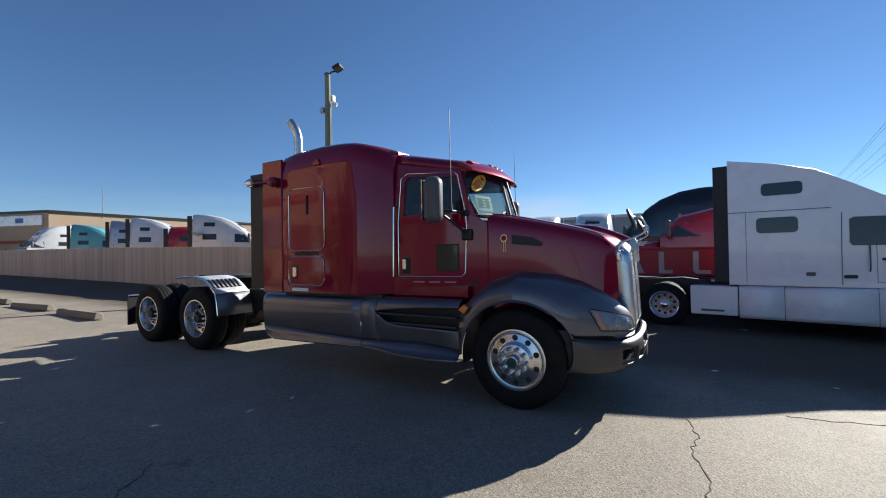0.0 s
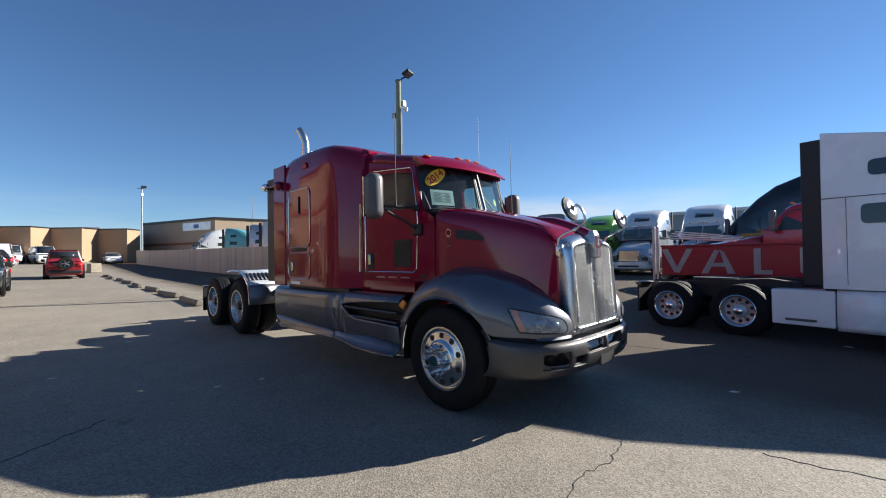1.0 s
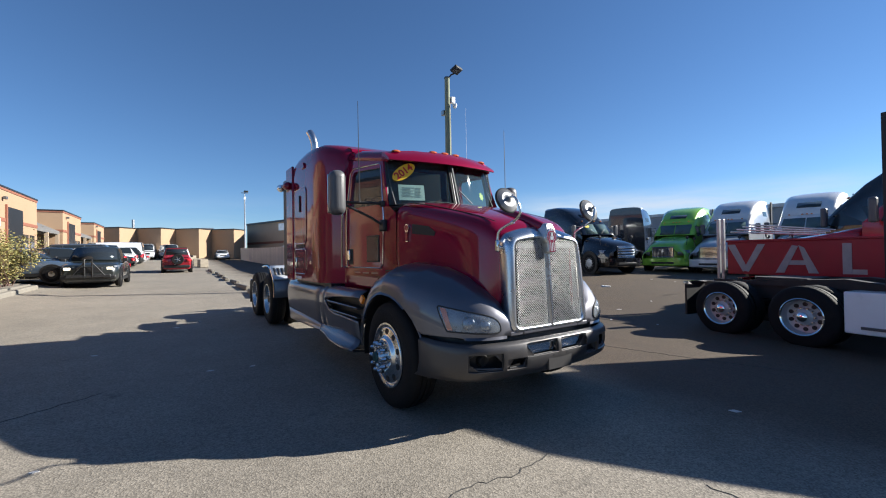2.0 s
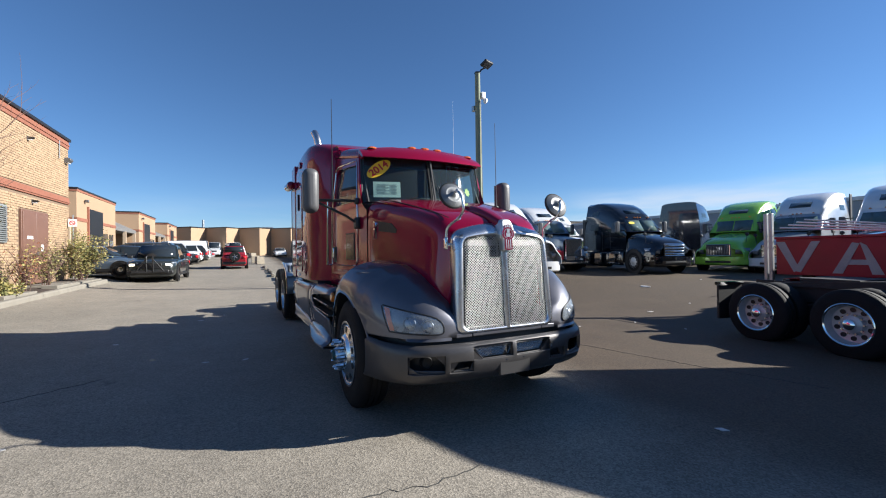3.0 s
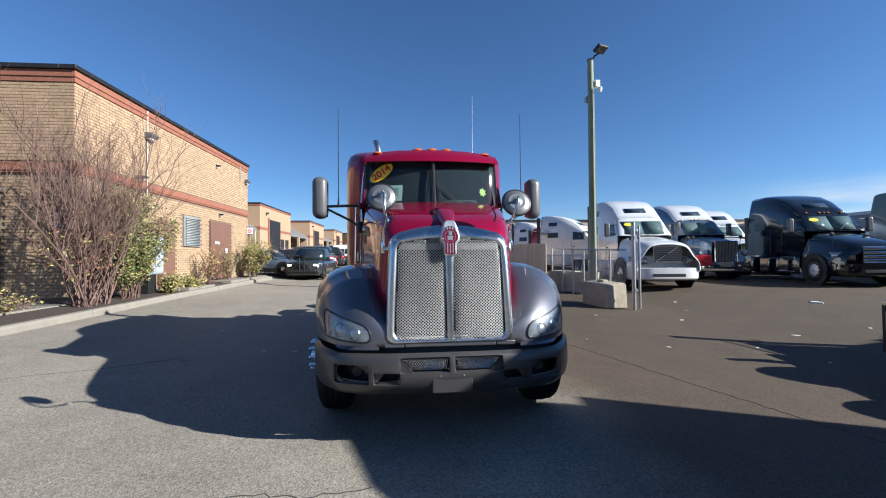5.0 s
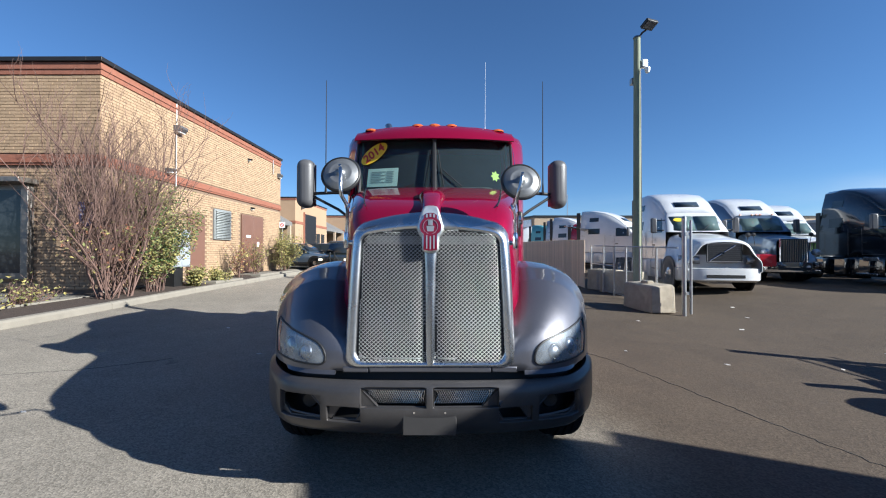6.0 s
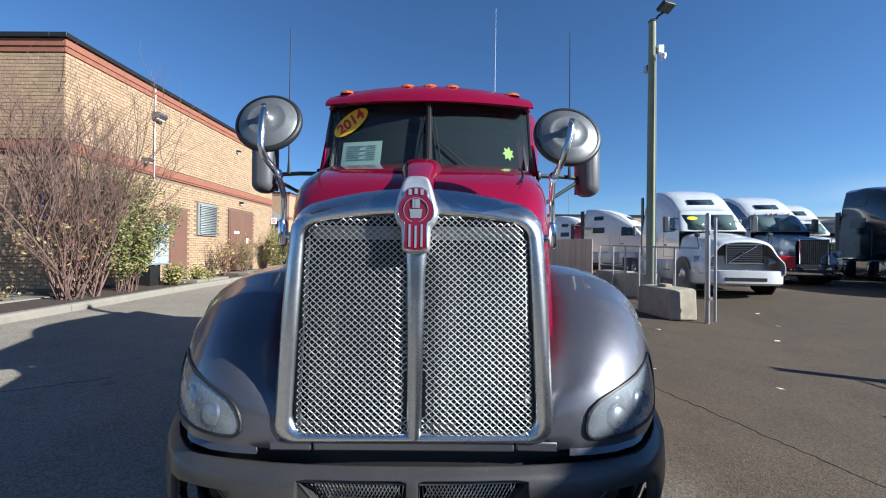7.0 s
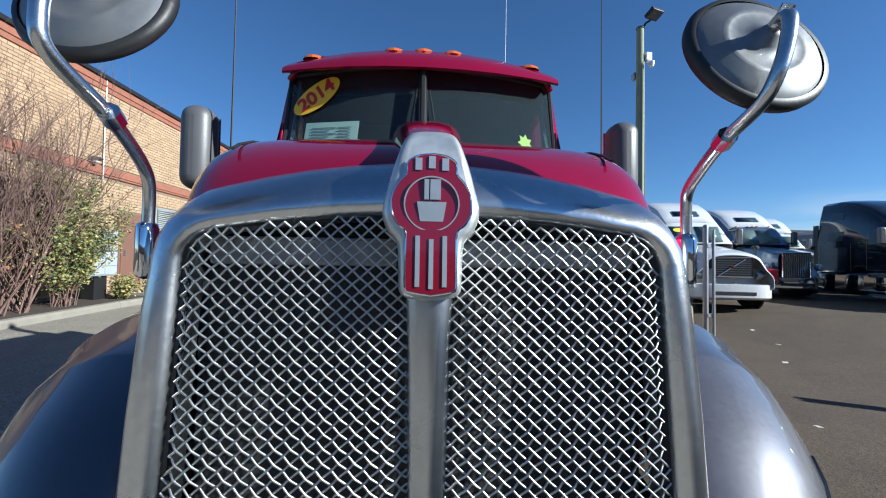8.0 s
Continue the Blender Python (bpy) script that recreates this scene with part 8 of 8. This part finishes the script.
shrub("tall bare reddish-brown shrub with few leaves at the wall corner", -7.95, -2.95, 3.65, 2.25, 42, 0.16, 11, (2, 0, 1), 1.4, 1.7, 4, 0.64)
shrub("leafy olive-green shrub with yellowing leaves by the wall", -9.15, -2.75, 2.2, 1.0, 30, 3.2, 12, (0, 3, 0, 1), 0.9)
shrub("low leafy shrub in front of the mail boxes", -10.6, -2.62, 0.5, 0.4, 8, 1.2, 13, (0, 1), 0.8)
shrub("small yellow-green shrub by the brown door", -11.9, -2.65, 0.45, 0.4, 7, 1.2, 14, (1, 0), 0.8)
shrub("thin yellowing shrub below the louvre", -13.9, -2.85, 1.15, 0.6, 11, 0.35, 15, (1, 2), 0.9)
shrub("thin yellow-green shrub beside the double door", -15.3, -2.85, 1.25, 0.5, 10, 0.45, 16, (1, 0), 0.9)
shrub("bright yellow-green leafy shrub at the end of the bed", -18.1, -2.8, 1.45, 0.9, 18, 2.3, 17, (1, 0), 1.0)
shrub("scrubby dry shrub with fallen leaves at the entrance", -6.2, -3.6, 0.55, 0.9, 18, 0.12, 18, (0, 1), 0.9)
shrub("scrubby low shrub at the edge of the bed", -5.0, -4.2, 0.45, 0.9, 14, 0.12, 19, (0, 1), 0.9)

# ---- cracks, a dark line and litter on the asphalt ----
CRACK = surf("crack_filler", (0.06, 0.057, 0.052), 0.9, 0, 0, 0.3, 10)
def crack(label, pts, width, seed):
    rg = random.Random(seed)
    sh = S()
    fine = []
    for (xa, ya), (xb, yb) in zip(pts, pts[1:]):
        n = max(2, int(math.hypot(xb - xa, yb - ya) / 0.06))
        for i in range(n):
            t = i / n
            fine.append((xa + (xb - xa) * t + rg.uniform(-1, 1) * 0.018, ya + (yb - ya) * t + rg.uniform(-1, 1) * 0.018))
    rings = []
    for i, (a, b) in enumerate(fine):
        c = fine[min(i + 1, len(fine) - 1)]
        p = fine[max(i - 1, 0)]
        d = Vector((c[0] - p[0], c[1] - p[1], 0)).normalized()
        nrm = Vector((-d.y, d.x, 0)) * width * rg.uniform(0.25, 1.0) * 0.5
        z = land(a, b)
        rings.append([(a + nrm.x, b + nrm.y, z - 0.004), (a + nrm.x * 0.8, b + nrm.y * 0.8, z + 0.004), (a - nrm.x * 0.8, b - nrm.y * 0.8, z + 0.004), (a - nrm.x, b - nrm.y, z - 0.004)])
    sh.loft(rings, True, True)
    return tagged(part("crack", sh, CRACK, fix=False), label, "crack", "cracks in the asphalt", kind="structure")
crack("dark branching crack across the worn asphalt", [(0.05, 4.5), (0.12, 4.1), (0.06, 3.8), (0.16, 3.4), (0.12, 3.0), (0.2, 2.5)], 0.012, 1)
crack("long dark crack running across the asphalt", [(0.85, 5.05), (1.2, 5.1), (1.6, 5.22), (2.4, 5.25), (3.6, 5.4)], 0.01, 2)
crack("thin dark crack in the shaded asphalt", [(-3.4, 1.6), (-2.9, 0.9), (-2.6, 0.2), (-2.1, -0.5)], 0.01, 4)
# straight strip of darker colour, up to 7 cm wide
crack("straight dark line across the drive", [(-15.0, 5.0), (-15.6, 1.0), (-16.0, -1.9)], 0.07, 5)
crack("thin wavering crack across the open yard", [(-4.9, 6.7), (-3.7, 7.45), (-2.1, 7.95), (-0.7, 8.4), (0.3, 8.8)], 0.012, 6)
lit = S()
rg = random.Random(8)
for k in range(48):
    a, b = rg.uniform(-9, 3), rg.uniform(1.0, 20)
    if -9.2 < a < -0.2 and 3.6 < b < 6.5:
        continue
    s_ = rg.uniform(0.01, 0.035) * (1.6 if b > 9 else 1)
    z = land(a, b)
    ang = rg.uniform(0, 3.14)
    q = [(a + s_ * math.cos(ang + k_ * 1.57) * (1 if k_ % 2 else 1.7), b + s_ * math.sin(ang + k_ * 1.57) * (1 if k_ % 2 else 1.7)) for k_ in range(4)]
    lit.loft([[(u, v, z - 0.002) for u, v in q], [(u, v, z + 0.006) for u, v in q]])
tagged(part("litter", lit, surf("pale_scrap", (0.6, 0.58, 0.55), 0.8)), "small pale scraps of litter on the asphalt", "litter", kind="stuff")
pp = S()
rg2 = random.Random(9)
outl = [(0.16 * math.cos(a) * rg2.uniform(0.7, 1.2), 0.07 * math.sin(a) * rg2.uniform(0.7, 1.2)) for a in np.linspace(0, 6.0, 14)]
for (a, b) in ((-7.4, 15.6),):
    z = land(a, b)
    pp.loft([[(a + u * 1.3, b + v * 1.3, z) for u, v in outl], [(a + u * 1.15, b + v * 1.15, z + 0.03) for u, v in outl]])
tagged(part("paper_scrap", pp, surf("white_scrap", (0.8, 0.8, 0.78), 0.8)), "crumpled white paper scrap on the asphalt", "litter")

# ---- bricks of the hall, last ----
rb = random.Random(21)
CH, BL = 0.081, 0.24
brick_side = S().box(-BL / 2 + 0.005, BL / 2 - 0.005, -0.02, 0.008, -CH / 2 + 0.006, CH / 2 - 0.006).mesh("brick", BRICKM, 0)
side_rest, front_rest = S(), S()
holes = [(-12.6, -11.65, 0.3, 2.68), (-17.25, -15.2, 0.3, 3.0), (-14.4, -13.16, 1.82, 3.04)]
count = 0
nrow = int((5.80 - 0.44) / CH)
for j in range(nrow):
    z = 0.44 + CH * (j + 0.5)
    if 3.46 < z < 3.88:
        continue
    ncol = int((WX1 - WX0) / BL)
    for i in range(ncol + 1):
        xx = WX1 - BL * (i + (0.5 if j % 2 else 0.0)) - (0 if j % 2 else 0.001)
        xa, xb = max(xx - BL / 2, WX0), min(xx + BL / 2, WX1)
        if xb - xa < 0.05 or any(h[0] < xb and xa < h[1] and h[2] < z < h[3] for h in holes):
            continue
        proud = rb.uniform(-0.003, 0.003)
        if count < 300 and 3.9 < z and -13.2 < xx < -8.4 and xb - xa > 0.23:
            o = new("brick", brick_side)
            o.parent = hall
            o.location = (xx, WY + proud, z)
            count += 1
        else:
            side_rest.box(xa + 0.006, xb - 0.006, WY - 0.02, WY + 0.006 + proud, z - CH / 2 + 0.006, z + CH / 2 - 0.006)
    for i in range(38):
        yy = WY - BL * (i + (0.5 if j % 2 else 0.0))
        ya, yb = yy - BL / 2, min(yy + BL / 2, WY)
        if yb - ya < 0.05 or (-8.3 < ya and yb < -5.0 and 0.6 < z < 3.2):
            continue
        front_rest.box(WX1 - 0.02, WX1 + 0.006 + rb.uniform(-0.003, 0.003), ya + 0.006, yb - 0.006, z - CH / 2 + 0.006, z + CH / 2 - 0.006)


def island_brick():
    m = BRICKM.copy()
    m.name = "tan_brick_courses"
    n, l = m.node_tree.nodes, m.node_tree.links
    oi = [q for q in n if q.bl_idname == "ShaderNodeObjectInfo"][0]
    geo = n.new("ShaderNodeNewGeometry")
    for lk in list(l):
        if lk.from_node == oi:
            to = lk.to_socket
            l.new(geo.outputs["Random Per Island"], to)
    n.remove(oi)
    return m


IB = island_brick()
tagged(part("brick_courses", side_rest, IB, hall, smooth=0, fix=False), kind="stuff")
tagged(part("brick_courses", front_rest, IB, hall, smooth=0, fix=False), kind="stuff")
